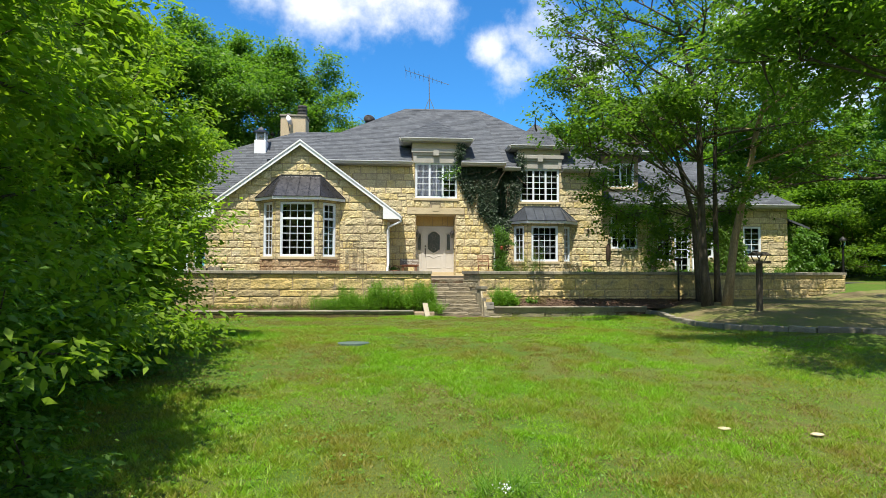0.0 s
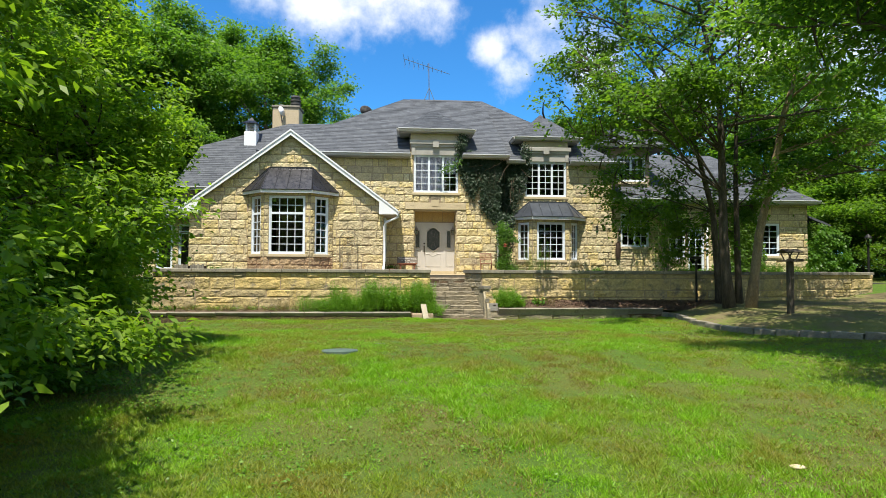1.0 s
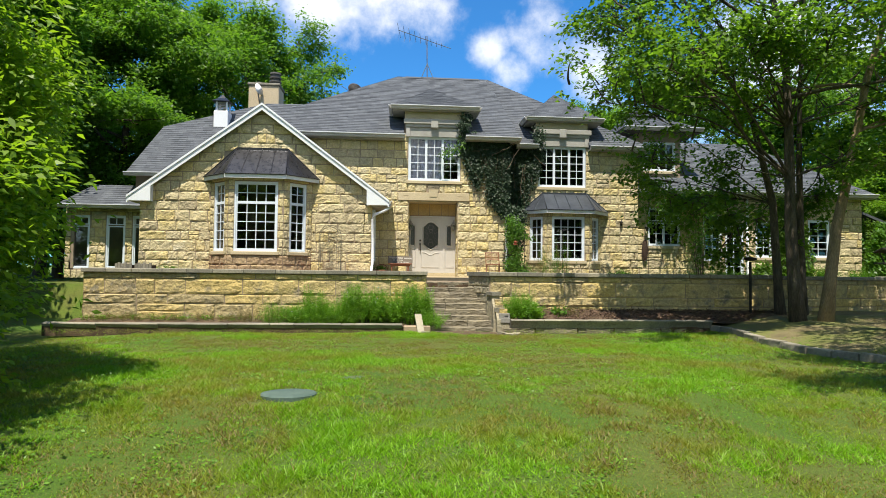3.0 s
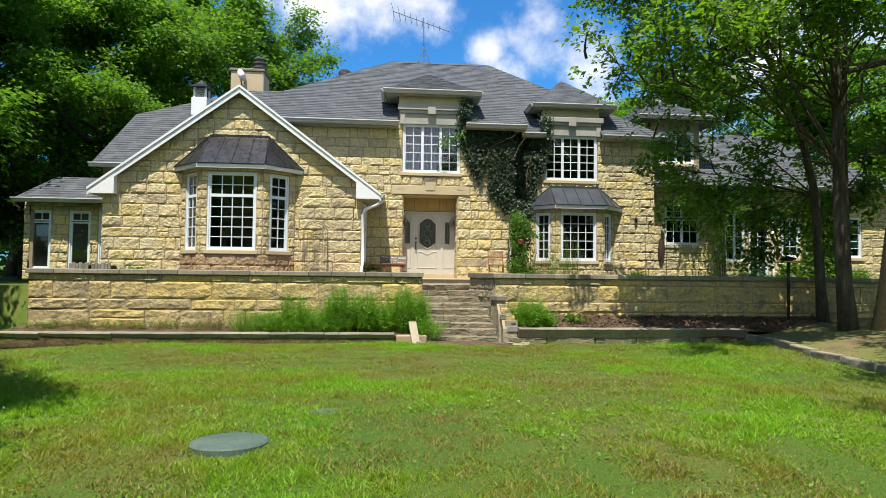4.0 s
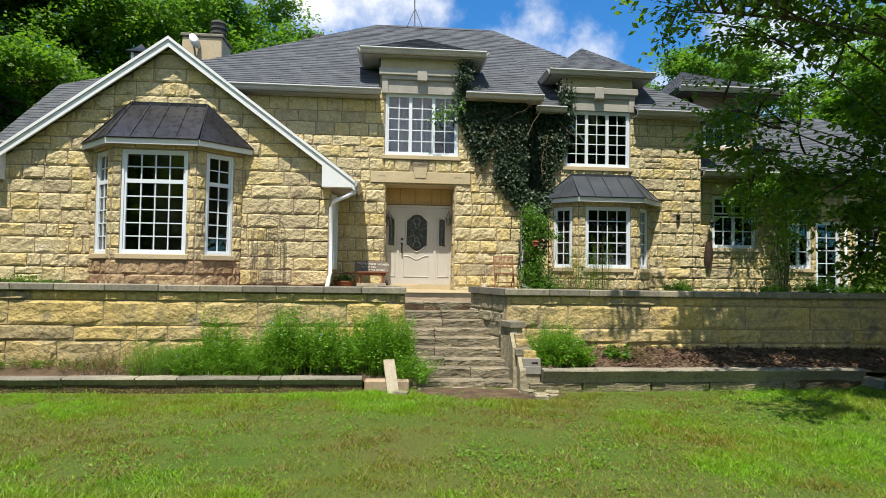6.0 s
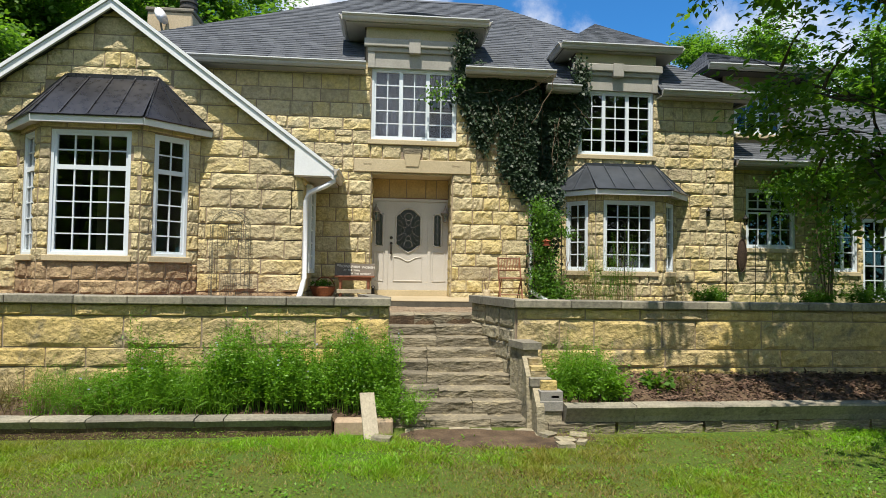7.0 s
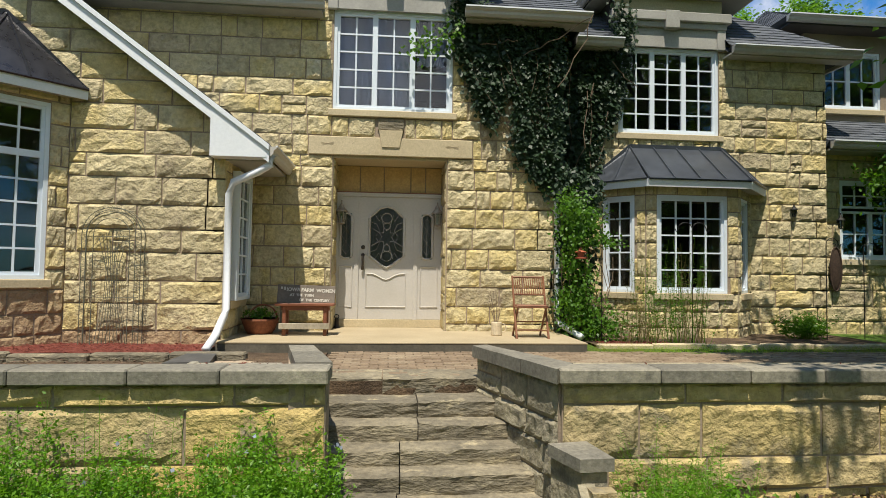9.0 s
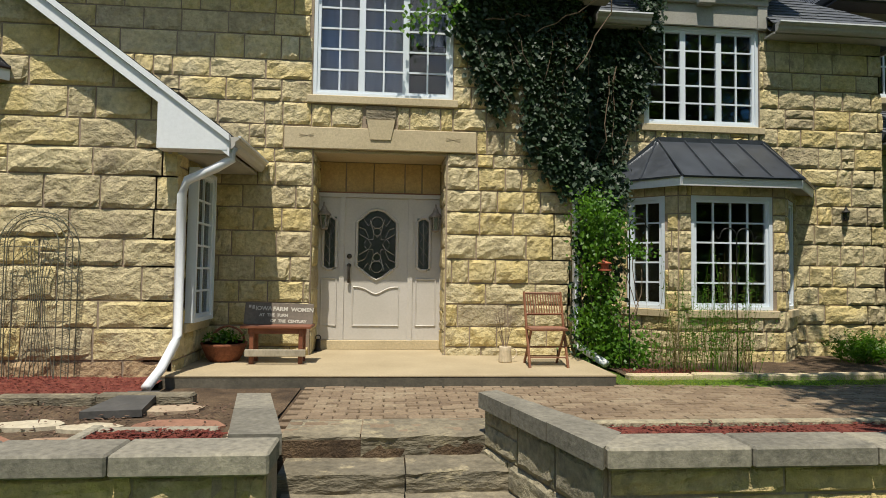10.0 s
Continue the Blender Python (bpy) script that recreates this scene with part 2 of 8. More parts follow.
SIGN = surface("dark_sign_board", [(0.12, 0.10, 0.08), (0.20, 0.165, 0.13)], 0.8, patch=5, bump=0.2)
SIGN_PAINT = surface("white_lettering", [(0.5, 0.47, 0.40), (0.62, 0.58, 0.50)], 0.8, patch=20, bump=0)
WICKER = surface("woven_basket", [(0.15, 0.05, 0.025), (0.30, 0.11, 0.055)], 0.8, patch=25, grain=80, bump=0.8, bump_scale=70)
WICKER_DARK = surface("dark_wickerwork", [(0.030, 0.018, 0.012), (0.075, 0.045, 0.03)], 0.8, patch=20, grain=80, bump=0.8, bump_scale=60)
CAN = surface("cream_enamel", [(0.55, 0.45, 0.30), (0.66, 0.56, 0.40)], 0.5, patch=6, bump=0.1)
MULCH = surface("red_mulch", [(0.098, 0.021, 0.015), (0.203, 0.045, 0.03), (0.27, 0.09, 0.056)], 0.95, patch=14, grain=70, grain_amount=0.7, bump=1.0, bump_scale=50, bump_depth=0.03)
CHIP = surface("bark_chip", [(0.062, 0.036, 0.026), (0.125, 0.074, 0.050), (0.20, 0.13, 0.086)], 0.95, patch=6, grain=60, bump=0.4, vary="island")
DRY_GROUND = surface("dry_shaded_ground", [(0.104, 0.084, 0.04), (0.192, 0.16, 0.076), (0.152, 0.168, 0.04), (0.24, 0.2, 0.104)], 0.97, patch=0.9, grain=40, grain_amount=0.6, bump=1.0, bump_scale=35, bump_depth=0.03)
SOIL = surface("bed_soil", [(0.044, 0.029, 0.018), (0.104, 0.068, 0.04), (0.176, 0.12, 0.072)], 0.98, patch=4, grain=45, grain_amount=0.6, bump=1.0, bump_scale=35, bump_depth=0.03)
BLOCK = surface("concrete_block", [(0.22, 0.21, 0.19), (0.33, 0.31, 0.28)], 0.95, patch=5, grain=60, bump=0.6, bump_scale=60)
LID = surface("green_lid_plastic", [(0.056, 0.094, 0.075), (0.098, 0.143, 0.116)], 0.75, patch=3, grain=30, grain_amount=0.4, bump=0.2)
BARK = surface("tree_bark", [(0.045, 0.035, 0.026), (0.10, 0.08, 0.058), (0.17, 0.14, 0.10)], 0.95, patch=4, grain=22, grain_amount=0.6, bump=1.0, bump_scale=20, bump_depth=0.05, stretch=(2.2, 2.2, 0.5))
BARK_PALE = surface("pale_tree_bark", [(0.22, 0.155, 0.09), (0.40, 0.29, 0.17)], 0.95, patch=4, grain=22, grain_amount=0.5, bump=1.0, bump_scale=20, bump_depth=0.04, stretch=(2.2, 2.2, 0.5))
STEM = surface("vine_stem", [(0.13, 0.09, 0.06), (0.26, 0.19, 0.13)], 0.9, patch=8, bump=0.2)
CHIMNEY = surface("chimney_render", [(0.46, 0.37, 0.24), (0.55, 0.46, 0.32)], 0.9, patch=1.0, grain=20, grain_amount=0.3, bump=0.3)
POT = surface("dark_flue", [(0.05, 0.05, 0.048), (0.10, 0.095, 0.09)], 0.8, patch=4, bump=0.2)
ASPHALT = surface("road_asphalt", [(0.05, 0.05, 0.052), (0.09, 0.09, 0.092)], 0.9, patch=1, grain=60, bump=0.3)
FLAG = surface("flagstone", [(0.28, 0.15, 0.09), (0.45, 0.38, 0.27), (0.55, 0.52, 0.40)], 0.9, patch=2, grain=25, bump=0.4, vary="object", vary_amount=0.9)
RED_FLAG = surface("red_flagstone", [(0.20, 0.095, 0.06), (0.32, 0.17, 0.11)], 0.9, patch=3, grain=25, bump=0.4)
RED_FEEDER = surface("red_clay_feeder", [(0.30, 0.07, 0.035), (0.42, 0.12, 0.06)], 0.6, patch=8, bump=0.1)
WIRE = surface("grey_aerial_metal", [(0.16, 0.16, 0.17), (0.26, 0.26, 0.27)], 0.5, metal=0.5, patch=6, bump=0)

LEAF_TREE = leaf_material("tree_leaf", (0.042, 0.104, 0.013), (0.150, 0.265, 0.030), 0.55)
LEAF_BRIGHT = leaf_material("young_tree_leaf", (0.088, 0.185, 0.014), (0.235, 0.355, 0.030), 0.52)
LEAF_FAR = leaf_material("woodland_leaf", (0.050, 0.125, 0.016), (0.140, 0.270, 0.034), 0.5)
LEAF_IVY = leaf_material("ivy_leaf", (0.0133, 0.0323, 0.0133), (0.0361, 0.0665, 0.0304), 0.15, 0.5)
LEAF_VINE = leaf_material("climber_leaf", (0.0384, 0.112, 0.0096), (0.108, 0.232, 0.0192), 0.42)
LEAF_BED = leaf_material("bed_plant_leaf", (0.0546, 0.156, 0.0094), (0.1677, 0.3276, 0.0218), 0.38)
LEAF_DRY = leaf_material("dry_plant_leaf", (0.085, 0.0723, 0.0255), (0.204, 0.17, 0.0765), 0.3)
LEAF_BLUE = leaf_material("blue_flower", (0.22, 0.25, 0.36), (0.34, 0.37, 0.48), 0.3)
GRASS = leaf_material("grass_blade", (0.068, 0.180, 0.005), (0.270, 0.490, 0.020), 0.42, 0.5, (0.215, 0.205, 0.034))
STRAW = leaf_material("straw_blade", (0.10, 0.085, 0.025), (0.26, 0.20, 0.075), 0.25, 0.6)


def glass_material(name, tint, rough):
    m = bpy.data.materials.new(name)
    m.use_nodes = True
    p = links(m)[0]["Principled BSDF"]
    p.inputs["Base Color"].default_value = (*tint, 1)
    p.inputs["Transmission Weight"].default_value = 1.0
    p.inputs["Roughness"].default_value, p.inputs["IOR"].default_value = rough, 1.5
    return m


CLEAR = glass_material("clear_window_glass", (0.93, 0.95, 0.97), 0.0)
GLASS = glass_material("window_glass", (0.55, 0.60, 0.60), 0.0)
LEAD = surface("pale_lead_came", [(0.38, 0.37, 0.35), (0.5, 0.49, 0.46)], 0.5, metal=0.2, patch=9, bump=0)
LEADED = glass_material("leaded_glass", (0.05, 0.09, 0.065), 0.28)


def ground_material():
    """Lawn earth: short green turf, with worn brownish patches."""
    m = surface("lawn_turf", [(0.055, 0.135, 0.008), (0.08, 0.155, 0.010), (0.115, 0.15, 0.020), (0.15, 0.12, 0.045)], 0.95, patch=0.45, grain=70, grain_amount=0.8,
                bump=1.0, bump_scale=70, bump_depth=0.03)
    return m


TURF = ground_material()
links(LEADED)[0]["Principled BSDF"].inputs["Specular IOR Level"].default_value = 0.06
# ---- tools for building ----
def thing(name, at, label, category, group="", kind="", turn=0.0):
    """A top-level thing: an empty at its base, which takes its parts."""
    return tagged(_put(new(name), pose(*at, 0, 0, turn)), label, category, group, kind)


def _put(ob, m):
    ob.matrix_basis = m
    ob.empty_display_size = 0.1
    return ob


def part(name, bm, material, parent=None, label="", smooth=False, kind=""):
    """Links a bmesh in world coordinates as one mesh, under a thing or a part."""
    me = bpy.data.meshes.new(name)
    bm.to_mesh(me)
    bm.free()
    return part_of(name, me, material, parent, label, smooth, kind)


def part_of(name, me, material, parent=None, label="", smooth=False, kind=""):
    if material is not None and not me.materials:
        me.materials.append(material)
    if smooth:
        me.polygons.foreach_set("use_smooth", [True] * len(me.polygons))
    ob = new(name, me)
    if parent is not None:
        ob.parent = parent
        if parent.type == "EMPTY":
            ob.matrix_parent_inverse = parent.matrix_basis.inverted()
    return tagged(ob, label, "", "", kind)


def structure(name, bm, material, label, category):
    return tagged(part(name, bm, material), label, category, "", "structure")


def box(bm, x0, x1, y0, y1, z0, z1, m=None):
    vs = [bm.verts.new((x, y, z)) for z in (z0, z1) for y in (y0, y1) for x in (x0, x1)]
    for f in ((0, 2, 3, 1), (4, 5, 7, 6), (0, 1, 5, 4), (2, 6, 7, 3), (0, 4, 6, 2), (1, 3, 7, 5)):
        bm.faces.new([vs[i] for i in f])
    if m is not None:
        bmesh.ops.transform(bm, matrix=m, verts=vs)
    return vs


def block(x0, x1, y0, y1, z0, z1, bevel=0.008, m=None):
    bm = bmesh.new()
    box(bm, x0, x1, y0, y1, z0, z1)
    if bevel:
        bmesh.ops.bevel(bm, geom=bm.edges[:], offset=bevel, segments=1, affect="EDGES")
    if m is not None:
        bmesh.ops.transform(bm, matrix=m, verts=bm.verts)
    return bm


def prism(bm, outline, a, b, u, v):
    """The outline, in metres along u and v, drawn from point a to point b."""
    a, b, u, v = Vector(a), Vector(b), Vector(u), Vector(v)
    ends = [[bm.verts.new(p + u * s + v * t) for s, t in outline] for p in (a, b)]
    k = len(outline)
    bm.faces.new(ends[0][::-1]), bm.faces.new(ends[1])
    for i in range(k):
        bm.faces.new((ends[0][i], ends[0][(i + 1) % k], ends[1][(i + 1) % k], ends[1][i]))
    bmesh.ops.recalc_face_normals(bm, faces=bm.faces)
    return bm


def slab_poly(points, normal, thick):
    """A flat polygon given a thickness against its normal."""
    bm = bmesh.new()
    n = Vector(normal).normalized() * thick
    top = [bm.verts.new(p) for p in points]
    low = [bm.verts.new(Vector(p) - n) for p in points]
    bm.faces.new(top), bm.faces.new(low[::-1])
    for i in range(len(points)):
        j = (i + 1) % len(points)
        bm.faces.new((top[i], low[i], low[j], top[j]))
    bmesh.ops.recalc_face_normals(bm, faces=bm.faces)
    return bm


def tube(bm, pts, radii, sides=6, cap=True):
    """A round rod through the points, with a radius at each."""
    pts = [Vector(p) for p in pts]
    if isinstance(radii, (int, float)):
        radii = [radii] * len(pts)
    rings, ref = [], Vector((0.31, 0.17, 0.93))
    for i, p in enumerate(pts):
        d = (pts[min(i + 1, len(pts) - 1)] - pts[max(i - 1, 0)])
        d = d.normalized() if d.length > 1e-9 else Vector((0, 0, 1))
        s = d.cross(ref)
        if s.length < 0.05:
            s = d.cross(Vector((1, 0, 0)))
        s.normalize()
        t = d.cross(s)
        rings.append([bm.verts.new(p + (s * math.cos(a) + t * math.sin(a)) * radii[i]) for a in (2 * math.pi * k / sides for k in range(sides))])
    for r0, r1 in zip(rings, rings[1:]):
        for k in range(sides):
            bm.faces.new((r0[k], r0[(k + 1) % sides], r1[(k + 1) % sides], r1[k]))
    if cap:
        bm.faces.new(rings[0][::-1]), bm.faces.new(rings[-1])
    return bm


def lathe(profile, at, sides=20):
    """A turned body from (radius, height) pairs."""
    bm = bmesh.new()
    tube(bm, [(at[0], at[1], at[2] + h) for r, h in profile], [max(r, 0.001) for r, h in profile], sides)
    return bm


def arc(c, r, a0, a1, n, axis="xz"):
    out = []
    for i in range(n + 1):
        a = radians(a0 + (a1 - a0) * i / n)
        p = [c[0], c[1], c[2]]
        p["xyz".index(axis[0])] += r * math.cos(a)
        p["xyz".index(axis[1])] += r * math.sin(a)
        out.append(tuple(p))
    return out


def front(x, y, z):
    """The frame of a wall that faces the lawn: u to the right, v up, w out of the wall."""
    return Matrix(((1, 0, 0, x), (0, 0, -1, y), (0, 1, 0, z), (0, 0, 0, 1)))


def wall_frame(a, b, z=0.0):
    """The same for a wall that runs from a to b, its face to the right hand of one who looks from a to b."""
    u = Vector((b[0] - a[0], b[1] - a[1], 0)).normalized()
    w = Vector((u.y, -u.x, 0))
    return Matrix(((u.x, 0, w.x, a[0]), (u.y, 0, w.y, a[1]), (0, 1, 0, z), (0, 0, 0, 1)))


def wall_mesh(m, u0, u1, v0, v1, openings, thick, top=None):
    """A wall with its openings cut right through; top(u) cuts its upper edge along a slope."""
    us = sorted({u0, u1, *[v for o in openings for v in o[:2] if u0 < v < u1], *([] if top is None else [u0 + (u1 - u0) * i / 24 for i in range(25)])})
    vs = sorted({v0, v1, *[v for o in openings for v in o[2:] if v0 < v < v1]})
    bm = bmesh.new()
    for ua, ub in zip(us, us[1:]):
        for va, vb in zip(vs, vs[1:]):
            cu, cv = (ua + ub) / 2, (va + vb) / 2
            if any(o[0] < cu < o[1] and o[2] < cv < o[3] for o in openings):
                continue
            ta, tb = (vb, vb) if top is None else (min(vb, top(ua)), min(vb, top(ub)))
            if ta <= va and tb <= va:
                continue
            ta, tb = max(ta, va), max(tb, va)
            q = [(ua, va, 0), (ub, va, 0), (ub, tb, 0), (ua, ta, 0)]
            f = [bm.verts.new(p) for p in q]
            g = [bm.verts.new((p[0], p[1], -thick)) for p in q]
            bm.faces.new(f), bm.faces.new(g[::-1])
            for i in range(4):
                bm.faces.new((f[i], g[i], g[(i + 1) % 4], f[(i + 1) % 4]))
    bmesh.ops.remove_doubles(bm, verts=bm.verts, dist=0.0005)
    seen = {}
    for f in bm.faces:
        key = tuple(sorted(v.index for v in f.verts))
        seen.setdefault(frozenset(f.verts), []).append(f)
    bmesh.ops.delete(bm, geom=[f for fs in seen.values() if len(fs) > 1 for f in fs], context="FACES_ONLY")
    bmesh.ops.recalc_face_normals(bm, faces=bm.faces)
    bmesh.ops.transform(bm, matrix=m, verts=bm.verts)
    return bm


STONES = random.Random(7)
NU, NV = 7, 5


def stone_face(rng, rough, w=1.0, h=1.0, top=None, u0=0.0, v0=0.0):
    """One dressed block: a broken face between nearly straight arrises, with sides that run back into the joint."""
    lean_u, lean_v, high = rng.uniform(-0.45, 0.45), rng.uniform(-0.6, 0.35), rng.uniform(0.55, 1.0)
    off = Vector((rng.uniform(0, 90), rng.uniform(0, 90), rng.uniform(0, 90)))
    vs, fs = [], []
    for j in range(NV):
        for i in range(NU):
            s, t = i / (NU - 1), j / (NV - 1)
            edge = i in (0, NU - 1) or j in (0, NV - 1)
            n1, n2 = noise.noise(off + Vector((s * 3.4, t * 2.1, 0))), noise.noise(off + Vector((s * 8.0, t * 5.0, 7)))
            d = rough * (high + lean_u * (s - 0.5) + lean_v * (t - 0.5) + 1.1 * n1 + 0.8 * n2)
            if edge:
                d = 0.005 + max(0.0, d) * 0.26
                s += (0.5 - s) * rng.uniform(0.0, 0.022) if i in (0, NU - 1) else rng.uniform(-0.03, 0.03)
                t += (0.5 - t) * rng.uniform(0.0, 0.04) if j in (0, NV - 1) else rng.uniform(-0.03, 0.03)
            else:
                d = 0.008 + max(0.0, d)
                if i in (1, NU - 2):
                    s += (0.10 if i == 1 else -0.10) * -0.7
                if j in (1, NV - 2):
                    t += (-0.11 if j == 1 else 0.11)
                s, t = s + rng.uniform(-0.035, 0.035), t + rng.uniform(-0.04, 0.04)
            u, v = s * w, t * h
            if top is not None:
                v = max(0.0, min(v, top(u0 + u) - v0 - 0.012))
            vs.append((u, v, d))
    for j in range(NV - 1):
        for i in range(NU - 1):
            a = j * NU + i
            fs.append((a, a + 1, a + 1 + NU, a + NU))
    rim = list(range(NU)) + [NU * k + NU - 1 for k in range(1, NV)] + [NU * (NV - 1) + i for i in range(NU - 2, -1, -1)] + [NU * k for k in range(NV - 2, 0, -1)]
    base = len(vs)
    vs += [(vs[k][0], vs[k][1], -0.02) for k in rim]
    for k in range(len(rim)):
        q = (k + 1) % len(rim)
        fs.append((rim[k], base + k, base + q, rim[q]))
    me = bpy.data.meshes.new("stone")
    me.from_pydata(vs, [], fs)
    return me


ROCK_FACES = {}


def cut(rect, o):
    """What is left of a rectangle when an opening is taken out of it."""
    a, b, c, d = rect
    if o[0] >= b or o[1] <= a or o[2] >= d or o[3] <= c:
        return [rect]
    out = []
    if o[0] > a:
        out.append((a, o[0], c, d))
    if o[1] < b:
        out.append((o[1], b, c, d))
    lo, hi = max(a, o[0]), min(b, o[1])
    if o[2] > c:
        out.append((lo, hi, c, o[2]))
    if o[3] < d:
        out.append((lo, hi, o[3], d))
    return out


def lay_stones(wall, m, u0, u1, v0, v1, openings, course, length, material, rough=0.028, top=None, joint=0.015, uneven=0.12):
    """Courses of dressed stone on a wall, each a piece of its own."""
    pool = ROCK_FACES.setdefault((material.name, rough), [])
    while len(pool) < 22:
        me = stone_face(STONES, rough)
        me.materials.append(material)
        pool.append(me)
    rows, v = [], v0
    beds = random.Random(int(v0 * 100) + int(course * 1000) + 3)   # fronts that meet share their courses
    while v < v1 - 0.04:
        h = course * beds.uniform(1 - uneven, 1 + uneven)
        if v + h > v1 - 0.09:
            h = v1 - v
        rows.append((v, v + h))
        v += h
    for va, vb in rows:
        u = u0 - STONES.uniform(0, 0.5) * length
        while u < u1:
            w = length * STONES.choice((0.5, 0.8, 1.0, 1.0, 1.25, 1.5))
            a, b = max(u, u0), min(u + w, u1)
            u += w
            if b - a < 0.05:
                continue
            rects = [(a, b, va, vb)]
            if b - a > 0.3 and STONES.random() < 0.05:
                mid = va + (vb - va) * STONES.uniform(0.4, 0.6)
                rects = [(a, b, va, mid), (a, b, mid, vb)]
            elif b - a > 0.5 and STONES.random() < 0.05:
                mid, cutu = va + (vb - va) * STONES.uniform(0.4, 0.6), a + (b - a) * STONES.uniform(0.35, 0.65)
                rects = [(a, cutu, va, vb), (cutu, b, va, mid), (cutu, b, mid, vb)]
            for o in openings:
                rects = [r for q in rects for r in cut(q, o)]
            for r in rects:
                ru, rv, rw, rh = r[0] + joint / 2, r[2] + joint / 2, r[1] - r[0] - joint, r[3] - r[2] - joint
                if rw < 0.04 or rh < 0.04:
                    continue
                if top is not None and (rv + rh > top(ru) or rv + rh > top(ru + rw)):
                    if max(top(ru), top(ru + rw), top(ru + rw / 2)) < rv + 0.05:
                        continue
                    me = stone_face(STONES, rough, rw, rh, top, ru, rv)
                    me.materials.append(material)
                    ob, sc = new("stone", me), (1, 1, 1)
                else:
                    ob, sc = new("stone", STONES.choice(pool)), (rw, rh, STONES.uniform(0.7, 1.3))
                ob.parent = wall
                if wall.type == "EMPTY":
                    ob.matrix_parent_inverse = wall.matrix_basis.inverted()
                ob.matrix_basis = m @ Matrix.Translation((ru, rv, 0)) @ Matrix.Diagonal((*sc, 1))


def leaves(name, p, d, size, material, parent, seed, wide=0.42, label="", flat=0.5):
    """Many folded leaves: p their places, d the way they point, size their lengths. One part of kind stuff."""
    rng = np.random.default_rng(seed)
    k = len(p)
    d = d / np.maximum(np.linalg.norm(d, axis=1, keepdims=True), 1e-6)
    up = rng.normal(size=(k, 3)) * (1 - flat) + np.array((0, -0.25, 1.0)) * flat
    side = np.cross(d, up)
    side /= np.maximum(np.linalg.norm(side, axis=1, keepdims=True), 1e-6)
    n = np.cross(side, d)
    size = np.asarray(size).reshape(-1, 1) * np.ones((k, 1))
    mid = p + d * size * 0.45
    v = np.empty((k, 4, 3))
    v[:, 0], v[:, 2] = p, p + d * size - n * size * 0.12
    v[:, 1], v[:, 3] = mid + side * size * wide / 2 + n * size * 0.06, mid - side * size * wide / 2 + n * size * 0.06
    return sheet(name, v.reshape(-1, 3), np.arange(k * 4).reshape(-1, 4), material, parent, label)


def sheet(name, v, f, material, parent, label=""):
    """A mesh from arrays of corners and of four- or three-cornered faces."""
    me = bpy.data.meshes.new(name)
    k, c = f.shape
    me.vertices.add(len(v))
    me.vertices.foreach_set("co", v.astype(np.float32).ravel())
    me.loops.add(k * c)
    me.loops.foreach_set("vertex_index", f.astype(np.int32).ravel())
    me.polygons.add(k)
    me.polygons.foreach_set("loop_start", np.arange(0, k * c, c, dtype=np.int32))
    me.update(calc_edges=True)
    return part_of(name, me, material, parent, label, kind="stuff")


def around(centre, spread, count, seed):
    rng = np.random.default_rng(seed)
    return np.asarray(centre) + rng.normal(size=(count, 3)) * np.asarray(spread)

# ---- the house ----
house = thing("house", (0, 26, -0.2), "two-storey yellow limestone house with grey shingle roofs", "house")
Y_GABLE, Y_DOOR, Y_RIGHT, Y_WING = 24.03, 25.33, 26.05, 26.42
X_GL, X_GR, X_CORNER, X_RIGHT, X_END = -8.55, -1.05, 3.75, 9.03, 18.46
X_RIDGE, Z_RIDGE, PITCH = -4.67, 5.69, 0.745
Y_RAKE, HALF_GABLE = 23.78, 4.20


def gable_top(u):
    return Z_RIDGE - 0.16 - PITCH * abs(u - X_RIDGE)


def wall(m, u0, u1, v0, v1, openings, top=None, stones=True, hide=(), course=0.30, length=0.48, thick=0.3, rough=0.024, label="", ends=(0, 0), foot=None):
    w = part("wall", wall_mesh(m, u0 + 0.004 * ends[0], u1 - 0.004 * ends[1], v0, v1, openings, thick, top), MORTAR, house, label)
    if stones:
        a, b = u0 - 0.018 * ends[0], u1 + 0.018 * ends[1]
        if foot is not None:
            WALLS_TO_LAY.append((w, m, a, b, v0, foot, [*openings, *hide], course, length, STONE_RED, rough, top))
        WALLS_TO_LAY.append((w, m, a, b, v0 if foot is None else foot, v1, [*openings, *hide], course, length, STONE, rough, top))
    return w


WALLS_TO_LAY = []
BAY_L = dict(c=-4.66, front=0.865, back=1.64, y0=23.27, y1=Y_GABLE)
BAY_R = dict(c=6.12, front=0.80, back=1.45, y0=25.37, y1=Y_RIGHT)
# front of the gabled wing
wall(front(0, Y_GABLE, 0), X_GL, X_GR, -0.2, 5.5, [(-5.9, -3.45, 0.75, 3.05)], gable_top, hide=[(-6.30, -3.02, -0.2, 3.2), (-5.9, -3.6, 3.2, 4.1)], course=0.33, length=0.58, ends=(1, 1), foot=0.12)
# its side towards the porch, with a tall window
wall(wall_frame((X_GR, Y_GABLE), (X_GR, Y_DOOR)), 0.0, Y_DOOR - Y_GABLE, -0.2, 2.6, [(0.30, 1.02, 0.5, 2.28)], length=0.4)
